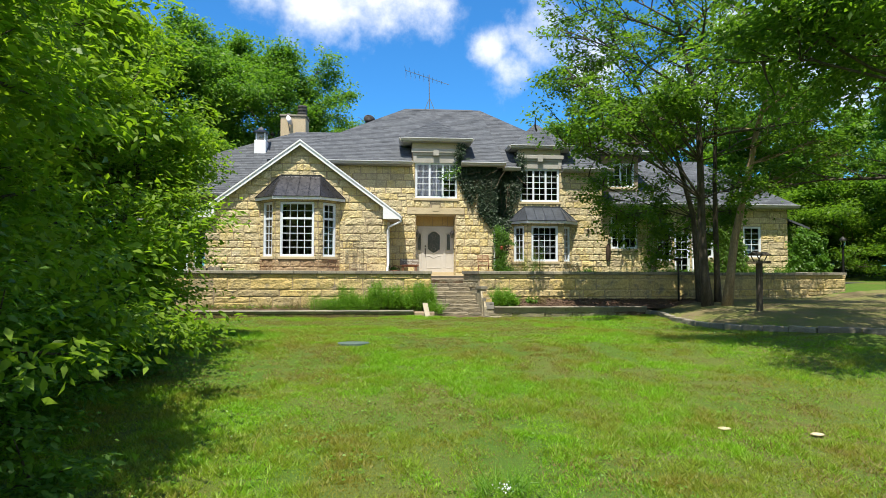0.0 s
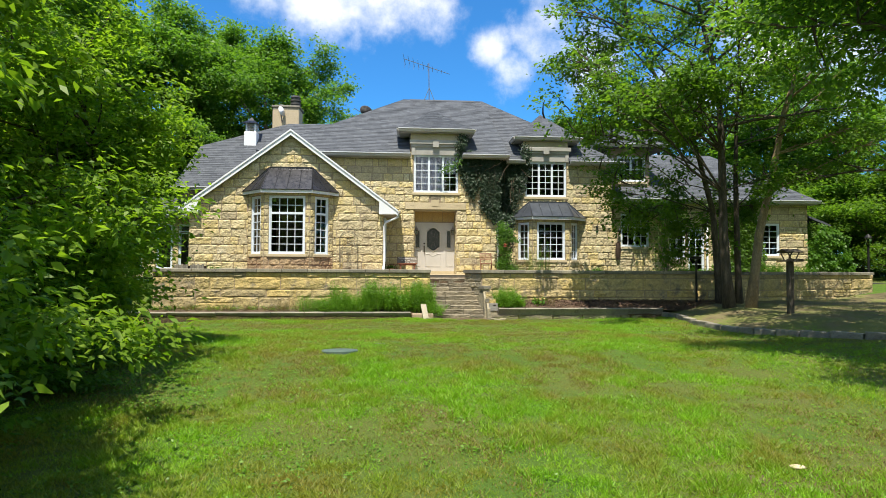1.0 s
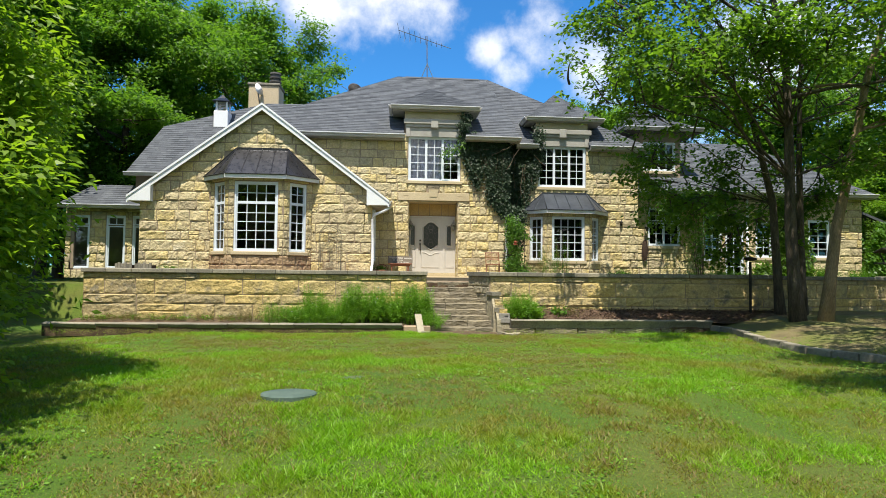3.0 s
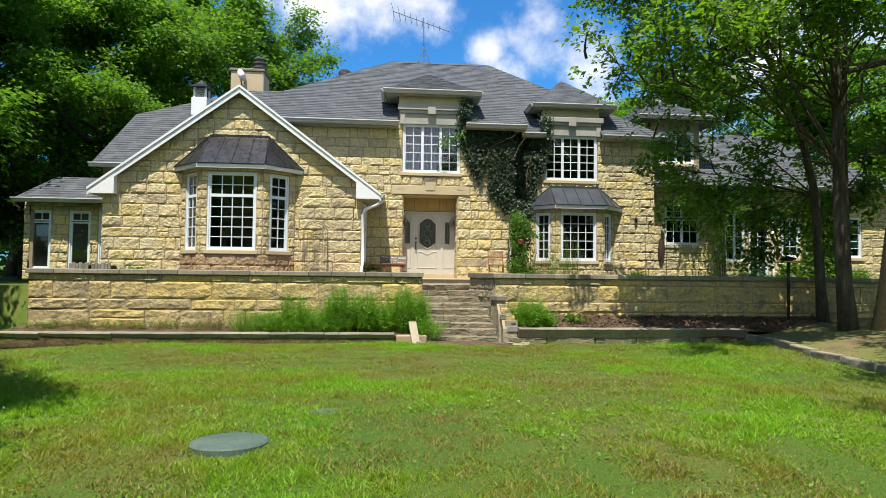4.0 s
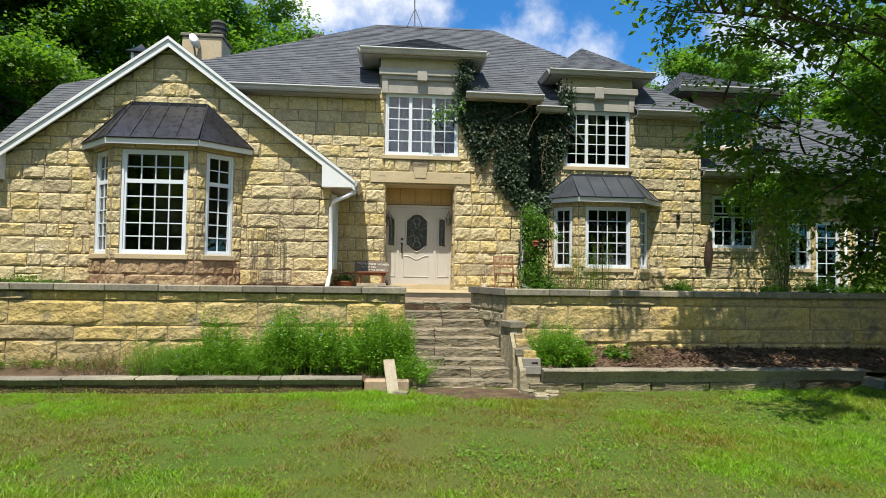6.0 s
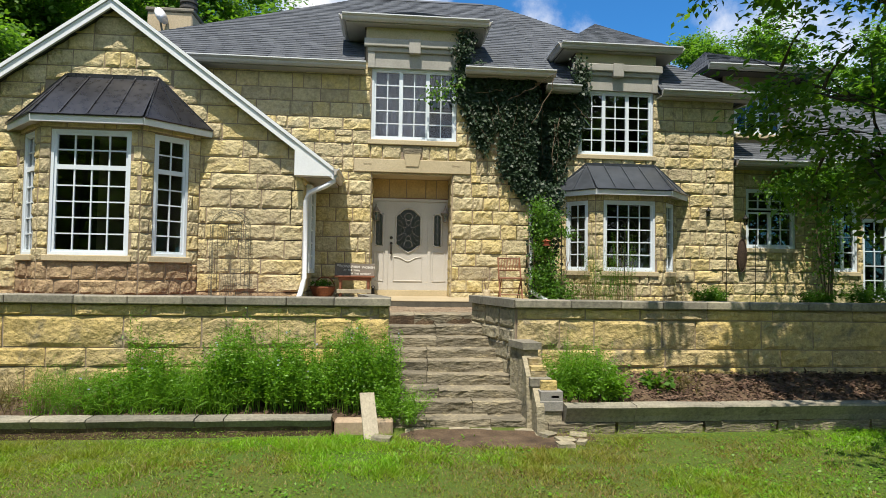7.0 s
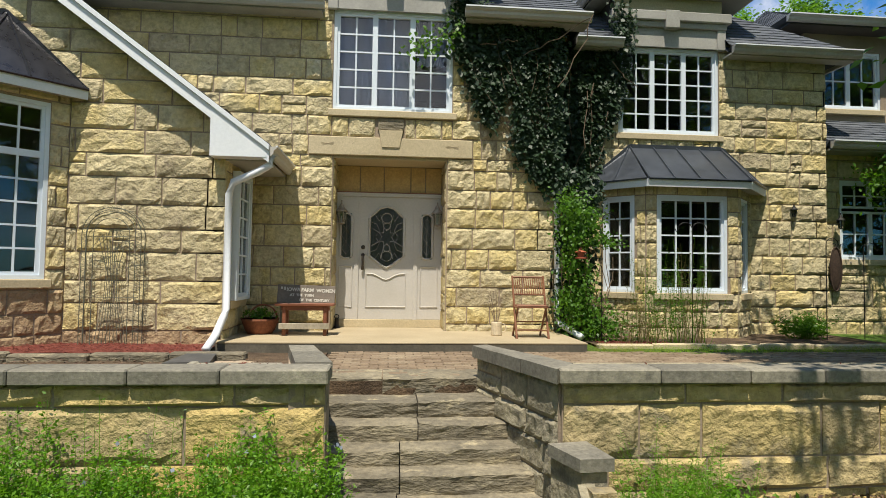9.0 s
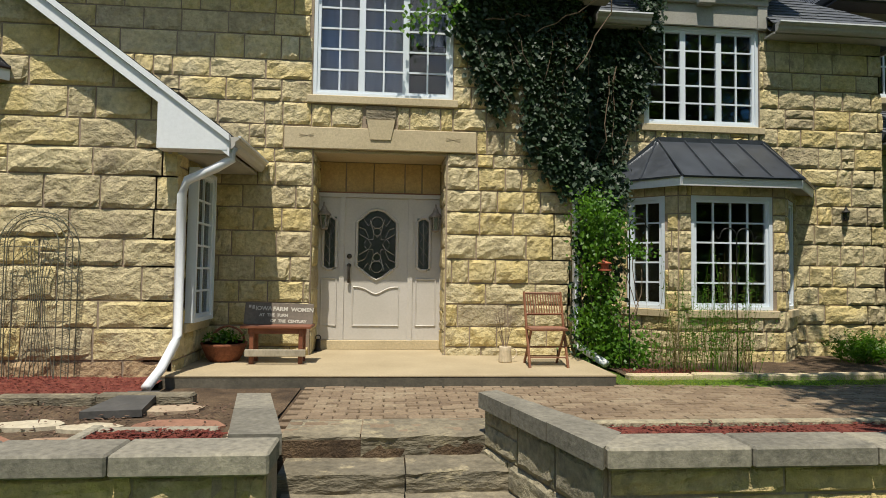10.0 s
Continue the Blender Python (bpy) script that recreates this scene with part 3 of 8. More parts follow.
# the entrance front, with the recess and the window over it
left_of_door = wall(front(0, Y_DOOR, 0), -5.5, 0.05, -0.2, 5.2, [], stones=False)
over_door = wall(front(0, Y_DOOR, 0), 0.05, 2.25, -0.2, 5.9, [(0.23, 2.02, -0.2, 2.74), (0.2, 2.09, 3.44, 5.10)], stones=False)
right_of_door = wall(front(0, Y_DOOR, 0), 2.25, X_CORNER, -0.2, 5.2, [], stones=False, ends=(0, 1))
for w, u0, u1, v0, v1, clear, course, length in (
        (left_of_door, -1.3, 0.225, -0.2, 2.735, [(-1.3, X_GR, -0.2, 2.55)], 0.30, 0.46), (left_of_door, -5.5, 0.195, 2.735, 5.2, [(-0.16, 0.2, 2.73, 3.035), (-5.5, -2.4, 2.5, 3.7)], 0.30, 0.48),
        (over_door, 0.195, 2.095, 3.035, 3.345, [(0.90, 1.34, 2.9, 3.5)], 0.31, 0.42),
        (right_of_door, 2.025, X_CORNER + 0.018, -0.2, 2.735, [], 0.30, 0.46), (right_of_door, 2.095, X_CORNER + 0.018, 2.735, 5.2, [(2.0, 2.43, 2.73, 3.035)], 0.30, 0.48)):
    WALLS_TO_LAY.append((w, front(0, Y_DOOR, 0), u0, u1, v0, v1, clear, course, length, STONE, 0.024, None))
wall(wall_frame((X_CORNER, Y_DOOR), (X_CORNER, Y_RIGHT)), 0.0, Y_RIGHT - Y_DOOR, -0.2, 5.1, [], length=0.36)
# the right-hand front with its bay
wall(front(0, Y_RIGHT, 0), X_CORNER, X_RIGHT, -0.2, 5.15, [(5.12, 6.99, 3.42, 5.02), (5.40, 6.85, 0.6, 2.25)], hide=[(4.75, 7.5, -0.2, 2.4), (5.05, 7.05, 5.0, 5.2), (5.3, 6.95, 2.4, 3.2)], ends=(0, 1))
wall(wall_frame((X_RIGHT, Y_RIGHT), (X_RIGHT, 30.5)), 0.0, 4.6, -0.2, 5.1, [], hide=[(0.55, 4.6, -0.2, 3.2)], length=0.45)
# the low wing
wall(front(0, Y_WING, 0), X_RIGHT, X_END, -0.2, 3.4, [(9.6, 10.91, 1.28, 2.78), (11.85, 12.6, 0.72, 2.5), (12.75, 13.5, 0.0, 2.1), (14.0, 14.7, 0.88, 2.3), (16.2, 17.1, 0.9, 2.4)], length=0.55)
wall(wall_frame((X_END, Y_WING), (X_END, 34)), 0.0, 7.6, -0.2, 3.4, [], stones=False)
# walls that close the house
wall(wall_frame((X_GL, 36), (X_GL, Y_GABLE)), 0.0, 11.95, -0.2, 2.9, [], stones=False)
wall(wall_frame((18, 36), (-10.6, 36)), 0.0, 28.6, -0.2, 4.6, [], stones=False)
# room surfaces behind the panes, their darkness painted in
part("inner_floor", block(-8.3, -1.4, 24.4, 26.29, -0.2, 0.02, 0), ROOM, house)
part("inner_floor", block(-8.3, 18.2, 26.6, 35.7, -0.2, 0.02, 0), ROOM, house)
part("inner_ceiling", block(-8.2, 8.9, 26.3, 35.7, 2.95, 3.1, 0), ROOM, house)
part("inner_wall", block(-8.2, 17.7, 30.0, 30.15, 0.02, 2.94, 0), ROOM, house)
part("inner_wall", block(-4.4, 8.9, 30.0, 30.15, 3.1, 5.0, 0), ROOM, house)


# -- roofs
def notch(bm, gaps):
    """Cuts a roof open where a wall rises through it: gaps are (x0, x1, y) from the eave back to y."""
    for x0, x1, y in gaps:
        for co, no in (((x0, 0, 0), (1, 0, 0)), ((x1, 0, 0), (1, 0, 0)), ((0, y, 0), (0, 1, 0))):
            bmesh.ops.bisect_plane(bm, geom=bm.verts[:] + bm.edges[:] + bm.faces[:], plane_co=co, plane_no=no)
        lost = []
        for f in bm.faces:
            c = f.calc_center_median()
            if x0 - 0.001 < c.x < x1 + 0.001 and c.y < y + 0.001:
                lost.append(f)
        bmesh.ops.delete(bm, geom=lost, context="FACES")


def shingles(roof, points, course=0.145, tab=0.3, gaps=()):
    """Courses of tabs on a convex slope whose first two points are its eave."""
    a, b = Vector(points[0]), Vector(points[1])
    u = (b - a).normalized()
    n = u.cross(Vector(points[2]) - a).normalized()
    n = n if n.z > 0 else -n
    v = n.cross(u)
    rel = [((Vector(p) - a).dot(u), (Vector(p) - a).dot(v)) for p in points]
    us, vs = [r[0] for r in rel], [r[1] for r in rel]
    rng, bm = random.Random(int(abs(a.x * 31 + a.y * 17) * 10) + 3), bmesh.new()
    y = 0.0
    while y < max(vs):
        x = min(us) - rng.uniform(0, tab)
        while x < max(us):
            w, lift = tab * rng.uniform(0.6, 1.3), rng.uniform(0.010, 0.018)
            q = [a + u * s + v * t + n * h for s, t, h in ((x, y, 0.002), (x + w - 0.006, y, 0.002), (x + w - 0.006, y, lift), (x, y, lift), (x + w - 0.006, y + course, 0.003), (x, y + course, 0.003))]
            k = [bm.verts.new(p) for p in q]
            bm.faces.new((k[0], k[1], k[2], k[3])), bm.faces.new((k[3], k[2], k[4], k[5]))
            x += w
        y += course
    c = sum((Vector(p) for p in points), Vector()) / len(points)
    for i, p in enumerate(points):
        p, q = Vector(p), Vector(points[(i + 1) % len(points)])
        side = (q - p).cross(n).normalized()
        side = side if side.dot(c - p) < 0 else -side
        bmesh.ops.bisect_plane(bm, geom=bm.verts[:] + bm.edges[:] + bm.faces[:], plane_co=p, plane_no=side, clear_outer=True)
    notch(bm, gaps)
    part("shingle", bm, SHINGLE, roof, kind="stuff")


def roof(points, thick=0.12, label="", gaps=()):
    a, b, c = (Vector(p) for p in points[:3])
    n = (b - a).cross(c - a)
    n = n if n.z > 0 else -n
    bm = slab_poly(points, n, thick)
    notch(bm, gaps)
    r = part("roof", bm, SHINGLE, house, label)
    shingles(r, points, gaps=gaps)
    return r


def gutter(a, b, out, label=""):
    """A moulded gutter along an eave; out points away from the wall."""
    o = Vector(out)
    prof = [(0, 0), (0.045, 0), (0.075, 0.035), (0.08, 0.075), (0.115, 0.10), (0.12, 0.125), (0.0, 0.125)]
    g = part("gutter", prism(bmesh.new(), prof, a, b, o, (0, 0, 1)), GUTTER, house, label)
    lip = bmesh.new()
    prism(lip, [(0.105, 0.118), (0.132, 0.118), (0.132, 0.138), (0.105, 0.138)], a, b, o, (0, 0, 1))
    part("gutter_lip", lip, WHITE, g)
    return g


def soffit(x0, x1, y0, y1, z):
    part("soffit", block(x0, x1, y0, y1, z, z + 0.03, 0), TRIM, house)


# gabled wing
zl = Z_RIDGE - PITCH * HALF_GABLE
for s in (1, -1):
    x1 = X_RIDGE + HALF_GABLE * s
    pts = [(x1, Y_RAKE + 0.03, zl), (x1, 31.0, zl), (X_RIDGE, 31.0, Z_RIDGE), (X_RIDGE, Y_RAKE + 0.03, Z_RIDGE)]
    roof(pts if s > 0 else [pts[1], pts[0], pts[3], pts[2]], 0.1)
    d = Vector((s, 0, -PITCH)).normalized()
    n = Vector((s * PITCH, 0, 1)).normalized()
    bm = bmesh.new()
    for y, low, high, thick in ((Y_RAKE + 0.01, -0.185, -0.06, 0.05), (Y_RAKE - 0.02, -0.055, 0.004, 0.08)):
        a, b = Vector((X_RIDGE, y, Z_RIDGE)), Vector((x1, y, zl)) + d * 0.03
        quad = [(a.x, y, a.z + high / n.z), (b.x, y, b.z + high / n.z), (b.x, y, b.z + low / n.z), (a.x, y, a.z + low / n.z)]
        vs = [bm.verts.new(p) for p in quad] + [bm.verts.new((p[0], y + thick, p[2])) for p in quad]
        for f in ((0, 1, 2, 3), (7, 6, 5, 4), (0, 4, 5, 1), (1, 5, 6, 2), (2, 6, 7, 3), (3, 7, 4, 0)):
            bm.faces.new([vs[i] for i in f])
    bmesh.ops.recalc_face_normals(bm, faces=bm.faces)
    part("barge_board", bm, WHITE, house, "white painted barge board")
    # boxed return at the foot of the slope
    xi = x1 - s * 0.72
    zt = Z_RIDGE - PITCH * abs(xi - X_RIDGE) - 0.06
    bm = bmesh.new()
    prism(bm, [(x1, zl - 0.03), (x1, zl - 0.18), (xi, zl - 0.18), (xi, zt)], (0, Y_RAKE + 0.005, 0), (0, 24.01, 0), (1, 0, 0), (0, 0, 1))
    part("eave_box", bm, WHITE, house, "white boxed eave return")
    xs = sorted((x1 - s * 0.02, x1 - s * 0.68))
    soffit(xs[0], xs[1], 24.012, 25.28 if s > 0 else 30, zl - 0.2)
gutter((X_RIDGE + HALF_GABLE, Y_RAKE + 0.03, zl - 0.16), (X_RIDGE + HALF_GABLE, 25.28, zl - 0.16), (1, 0, 0))

# main hipped roof, in front, with the step back over the right-hand part
RIDGE_L, RIDGE_R = Vector((-0.25, 29.9, 8.74)), Vector((3.72, 29.9, 8.74))
ZE, YE, YE_STEP = 5.06, 25.02, 25.78
roof([(-6.3, YE, ZE), (4.25, YE, ZE), RIDGE_R, RIDGE_L], label="large grey hipped shingle roof", gaps=[(0.03, 2.27, Y_DOOR + 0.25)])
roof([(4.25, YE_STEP, 5.0), (9.45, YE_STEP, 5.0), RIDGE_R], gaps=[(5.04, 7.06, Y_RIGHT + 0.25)])
part("roof_cheek", slab_poly([(4.25, YE + 0.02, ZE - 0.02), (4.25, YE_STEP + 0.05, 4.97), RIDGE_R - Vector((0, 0, 0.02))], (1, 0, 0), 0.03), SHINGLE, house)
roof([(9.45, YE_STEP, 5.0), (9.45, 34.0, 5.0), RIDGE_R])
roof([(-6.3, 34.5, ZE), (-6.3, YE, ZE), RIDGE_L])
roof([(9.45, 34.5, 5.0), (-6.3, 34.5, 5.0), RIDGE_L, RIDGE_R])
bm = bmesh.new()
for a, b in ((RIDGE_L + Vector((0.35, 0, 0)), RIDGE_R - Vector((0.38, 0, 0))),):
    prism(bm, [(-0.16, -0.09), (0, 0.03), (0.16, -0.09), (0, -0.02)], a, b, (0, 1, 0), (0, 0, 1))
part("ridge_cap", bm, SHINGLE, house)
gutter((-4.2, YE, ZE - 0.14), (0.08, YE, ZE - 0.14), (0, -1, 0))
gutter((2.24, YE, ZE - 0.14), (4.26, YE, ZE - 0.14), (0, -1, 0))
gutter((4.26, YE_STEP, 4.86), (5.09, YE_STEP, 4.86), (0, -1, 0))
gutter((7.08, YE_STEP, 4.86), (9.5, YE_STEP, 4.86), (0, -1, 0))
gutter((9.45, YE_STEP - 0.05, 4.86), (9.45, 30, 4.86), (1, 0, 0))
soffit(-4.2, 0.03, YE + 0.02, Y_DOOR - 0.01, ZE - 0.16)
soffit(2.27, 4.24, YE + 0.02, Y_DOOR - 0.01, ZE - 0.16)
soffit(4.26, 5.04, YE_STEP + 0.01, Y_RIGHT - 0.01, 4.84)
soffit(7.06, 9.44, YE_STEP + 0.01, Y_RIGHT - 0.01, 4.84)


def dormer(x0, x1, yf, ze, apex, back, wx0, wx1, wall_y):
    """A hipped roof over a window that breaks through the eave, with its gutter, soffit and cheeks."""
    roof([(x0, yf, ze), (x1, yf, ze), apex], 0.08)
    roof([(x1, yf, ze), (x1, back, ze), (apex[0], apex[1] + 0.2, apex[2]), apex], 0.08)
    roof([(x0, back, ze), (x0, yf, ze), apex, (apex[0], apex[1] + 0.2, apex[2])], 0.08)
    gutter((x0 - 0.05, yf, ze - 0.13), (x1 + 0.05, yf, ze - 0.13), (0, -1, 0))
    gutter((x0, yf - 0.03, ze - 0.13), (x0, back, ze - 0.13), (-1, 0, 0))
    gutter((x1, yf - 0.03, ze - 0.13), (x1, back, ze - 0.13), (1, 0, 0))
    part("soffit", block(x0 + 0.02, x1 - 0.02, yf + 0.01, back + 0.4, ze - 0.16, ze - 0.13, 0), TRIM, house, "grey painted dormer soffit")
    # cheeks under the eave, in the colour with shade painted in
    for x in (wx0, wx1 - 0.1):
        part("cheek", block(x, x + 0.1, wall_y + 0.02, back + 1.6, ze - 1.2, ze - 0.16, 0), SHADED_BOARD, house)


dormer(-0.41, 2.71, 25.10, 6.13, (1.2, 28.8, 7.9), 26.27, 0.02, 2.28, Y_DOOR)
dormer(4.68, 7.57, 25.88, 6.06, (6.45, 28.7, 7.8), 26.95, 5.03, 7.07, Y_RIGHT)


def entablature(x0, x1, y, z0, z1, stone_z=None):
    """Painted boards between a window head and the dormer eave: frieze, two corner blocks, key and crown."""
    h = z1 - z0
    e = part("entablature", block(x0, x1, y - 0.05, y - 0.01, z0, z0 + h * 0.55, 0.004), TRIM, house, "grey painted board entablature")
    part("crown_board", block(x0 - 0.14, x1 + 0.14, y - 0.15, y - 0.012, z0 + h * 0.72, z1, 0.015), TRIM, e)
    part("bed_board", block(x0 - 0.07, x1 + 0.07, y - 0.10, y - 0.012, z0 + h * 0.55, z0 + h * 0.72, 0.01), TRIM, e)
    for x in (x0 - 0.06, x1 - 0.10):
        part("corner_block", block(x, x + 0.16, y - 0.085, y - 0.012, z0 - 0.02, z0 + h * 0.55, 0.01), TRIM, e)
    c = (x0 + x1) / 2
    part("key_block", block(c - 0.13, c + 0.13, y - 0.17, y - 0.02, z0 + h * 0.5, z1 + 0.01, 0.01), TRIM, e)


entablature(0.16, 2.10, Y_DOOR, 5.06, 5.68)
entablature(5.09, 7.03, Y_RIGHT, 5.0, 5.62)
# stone band over the crown boards
part("sawn_band", block(0.06, 2.24, Y_DOOR - 0.02, Y_DOOR + 0.1, 5.69, 5.97, 0.004), SAWN, house)
part("sawn_band", block(5.05, 7.05, Y_RIGHT - 0.02, Y_RIGHT + 0.1, 5.63, 5.90, 0.004), SAWN, house)

# low wing roof with its dormer
roof([(X_RIGHT + 0.02, 25.98, 3.42), (18.72, 25.98, 3.42), (16.0, 30.5, 6.3), (X_RIGHT + 0.02, 30.5, 6.3)], label="grey shingle roof of the low wing")
roof([(18.72, 25.98, 3.42), (18.72, 35, 3.42), (16.0, 30.5, 6.3)])
# low porch roof at the wing's end
roof([(X_END + 0.03, 26.75, 2.92), (19.88, 26.75, 2.38), (19.88, 29.6, 2.38), (X_END + 0.03, 29.6, 2.92)], 0.08, "small grey lean-to roof at the wing's end")
for y in (26.95, 29.4):
    part("porch_post", block(19.58, 19.72, y, y + 0.14, -0.9, 2.36, 0.01), WHITE, house, "white porch post")
roof([(18.9, 35, 3.42), (X_RIGHT, 35, 3.42), (X_RIGHT, 30.5, 6.3), (16.0, 30.5, 6.3)])
gutter((X_RIGHT + 0.05, 25.98, 3.28), (18.76, 25.98, 3.28), (0, -1, 0))
soffit(X_RIGHT + 0.05, 18.7, 26.0, 26.39, 3.25)
wall(front(0, 27.0, 0), 9.35, 11.2, 3.9, 5.9, [(9.65, 11.0, 4.32, 5.5)], stones=False)
for x in (9.35, 11.05):
    part("cheek", block(x, x + 0.15, 27.05, 29.4, 3.9, 5.9, 0), TRIM, house)
roof([(8.75, 26.6, 6.0), (11.9, 26.6, 6.0), (10.3, 29.6, 7.5)], 0.08)
roof([(11.9, 26.6, 6.0), (11.9, 30.2, 6.0), (10.3, 29.6, 7.5)], 0.08)
roof([(8.75, 30.2, 6.0), (8.75, 26.6, 6.0), (10.3, 29.6, 7.5)], 0.08)
gutter((8.7, 26.6, 5.87), (11.95, 26.6, 5.87), (0, -1, 0))
# underside darkened by colour to look shaded
part("soffit", block(8.78, 11.88, 26.62, 30, 5.84, 5.87, 0), SHADED_BOARD, house)

# roof behind the gabled wing, and the glazed side porch
roof([(-10.2, 26.6, 3.72), (-2.0, 26.6, 3.72), (-2.0, 30.6, 7.6), (-6.0, 30.6, 7.45), (-9.8, 29.0, 5.95)], label="grey shingle side roof")
roof([(-10.2, 34, 3.72), (-10.2, 26.6, 3.72), (-9.8, 29.0, 5.95)])
roof([(-10.2, 34, 3.72), (-9.8, 29.0, 5.95), (-6.0, 30.6, 7.45)])
gutter((-10.25, 26.6, 3.6), (-8.0, 26.6, 3.6), (0, -1, 0))
wall(front(0, 27.0, 0), -10.0, X_GL, 2.6, 3.7, [], stones=False)
roof([(-12.3, 26.1, 2.45), (-8.6, 26.1, 2.45), (-8.6, 27.2, 3.3), (-11.6, 27.2, 3.3)])
gutter((-12.35, 26.1, 2.32), (-8.6, 26.1, 2.32), (0, -1, 0))
wall(front(0, 26.5, 0), -12.2, X_GL, -0.2, 2.35, [(-12.0, -11.35, 0.15, 2.1), (-10.78, -10.1, 0.15, 2.1), (-9.85, -9.0, 0.15, 2.1)], length=0.4)
wall(wall_frame((-12.2, 34), (-12.2, 26.5)), 0.0, 7.5, -0.2, 2.4, [], stones=False)


# -- windows
def bars(bm, w, h, d, cols, rows, u, v, wide):
    for i in range(1, cols):
        box(bm, u + w * i / cols - wide / 2, u + w * i / cols + wide / 2, v, v + h, d - 0.012, d + 0.012)
    for j in range(1, rows):
        box(bm, u, u + w, v + h * j / rows - wide / 2, v + h * j / rows + wide / 2, d - 0.0115, d + 0.0115)


def window(m, w, h, lights, sill=True, deep=0.05, wide=0.024, label="white window with small square panes", owner=None, glass=GLASS):
    """A window unit. lights: rows of (u0, u1, v0, v1, columns, rows) as shares of the width and height, each a sash with its panes."""
    f = 0.05
    bm = bmesh.new()
    for q in ((0, f, 0, h), (w - f, w, 0, h), (f, w - f, 0, f), (f, w - f, h - f, h)):
        box(bm, *q, -deep - 0.07, -deep + 0.035)
    bmesh.ops.transform(bm, matrix=m, verts=bm.verts)
    win = part("window", bm, VINYL, owner or house, label)
    for a, b, c, d, cols, rows in lights:
        u0, u1, v0, v1 = f + a * (w - 2 * f), f + b * (w - 2 * f), f + c * (h - 2 * f), f + d * (h - 2 * f)
        s = 0.042
        bm = bmesh.new()
        for q in ((u0, u0 + s, v0, v1), (u1 - s, u1, v0, v1), (u0 + s, u1 - s, v0, v0 + s), (u0 + s, u1 - s, v1 - s, v1)):
            box(bm, *q, -deep - 0.045, -deep + 0.012)
        bmesh.ops.transform(bm, matrix=m, verts=bm.verts)
        part("sash", bm, VINYL, win)
        bm = bmesh.new()
        bars(bm, u1 - u0 - 2 * s, v1 - v0 - 2 * s, -deep - 0.012, cols, rows, u0 + s, v0 + s, wide)
        bmesh.ops.transform(bm, matrix=m, verts=bm.verts)
        part("muntin", bm, VINYL, win)
        pw, ph = (u1 - u0 - 2 * s) / cols, (v1 - v0 - 2 * s) / rows
        pane_mesh = None
        for i in range(cols):
            for j in range(rows):
                if pane_mesh is None:
                    bm = bmesh.new()
                    box(bm, 0.001, pw - 0.001, 0.001, ph - 0.001, -0.003, 0.003)
                    pane_mesh = bpy.data.meshes.new("pane")
                    bm.to_mesh(pane_mesh)
                    bm.free()
                    pane_mesh.materials.append(glass)
                p = new("pane", pane_mesh)
                p.parent = win
                tilt = PANES.uniform(-0.25, 0.25)
                p.matrix_basis = m @ Matrix.Translation((u0 + s + pw * i, v0 + s + ph * j, -deep - 0.028)) @ pose(0, 0, 0, tilt, PANES.uniform(-0.25, 0.25), 0)
    if sill:
        bm = block(-0.07, w + 0.07, -0.11, -0.004, -0.12, 0.06, 0.008, m)
        part("sill", bm, SAWN, win, "pale sawn stone sill")
    return win


PANES = random.Random(11)
THREE = [(0, 0.333, 0, 1, 2, 5), (0.333, 0.667, 0, 1, 2, 5), (0.667, 1, 0, 1, 2, 5)]
window(front(0.2, Y_DOOR, 3.465), 1.89, 1.61, THREE, label="white triple casement window over the entrance", glass=CLEAR)
curtain = thing("sheer_curtain", (1.1, Y_DOOR + 0.28, 3.4), "sheer curtain behind the upper window, tinted with the sky's reflection", "curtain")
# blue of the sky's reflection in the panes is put into the cloth colour
SHEER = surface("sky_tinted_cloth", [(0.30, 0.37, 0.55), (0.38, 0.45, 0.62)], 0.9, patch=2, grain=40, grain_amount=0.1, bump=0.1)
bm = bmesh.new()
for a0, a1, z0 in ((0.22, 1.50, 3.47), (1.52, 2.06, 4.3)):
    k = 48
    rows_ = [[bm.verts.new((a0 + (a1 - a0) * i / k, Y_DOOR + 0.25 + 0.018 * math.sin(i * 0.9) + d, z)) for i in range(k + 1)] for d, z in ((0, z0), (0, 5.08))]
    for i in range(k):
        bm.faces.new((rows_[0][i], rows_[0][i + 1], rows_[1][i + 1], rows_[1][i]))
bmesh.ops.solidify(bm, geom=bm.faces[:], thickness=0.003)
part("cloth", bm, SHEER, curtain)
bm = bmesh.new()
tube(bm, [(0.21, Y_DOOR + 0.25, 5.09), (2.06, Y_DOOR + 0.25, 5.09)], 0.012, 6)
part("rod", bm, WHITE, curtain)
window(front(5.13, Y_RIGHT, 3.44), 1.855, 1.56, THREE, label="white triple casement window beside the ivy")
TALL4 = [(0, 1, 0, 0.71, 4, 5), (0, 1, 0.71, 1, 4, 2)]
TALL2 = [(0, 1, 0, 0.71, 2, 5), (0, 1, 0.71, 1, 2, 2)]
window(front(9.6, Y_WING, 1.28), 1.31, 1.5, [(0, 0.5, 0, 0.62, 2, 2), (0.5, 1, 0, 0.62, 2, 2), (0, 0.5, 0.66, 1, 2, 2), (0.5, 1, 0.66, 1, 2, 2)])
window(front(11.85, Y_WING, 0.72), 0.75, 1.78, [(0, 0.5, 0, 1, 1, 4), (0.5, 1, 0, 1, 1, 4)])
window(front(14.0, Y_WING, 0.88), 0.7, 1.42, [(0, 1, 0, 1, 2, 4)])
window(front(16.2, Y_WING, 0.9), 0.9, 1.5, [(0, 1, 0, 1, 2, 5)])
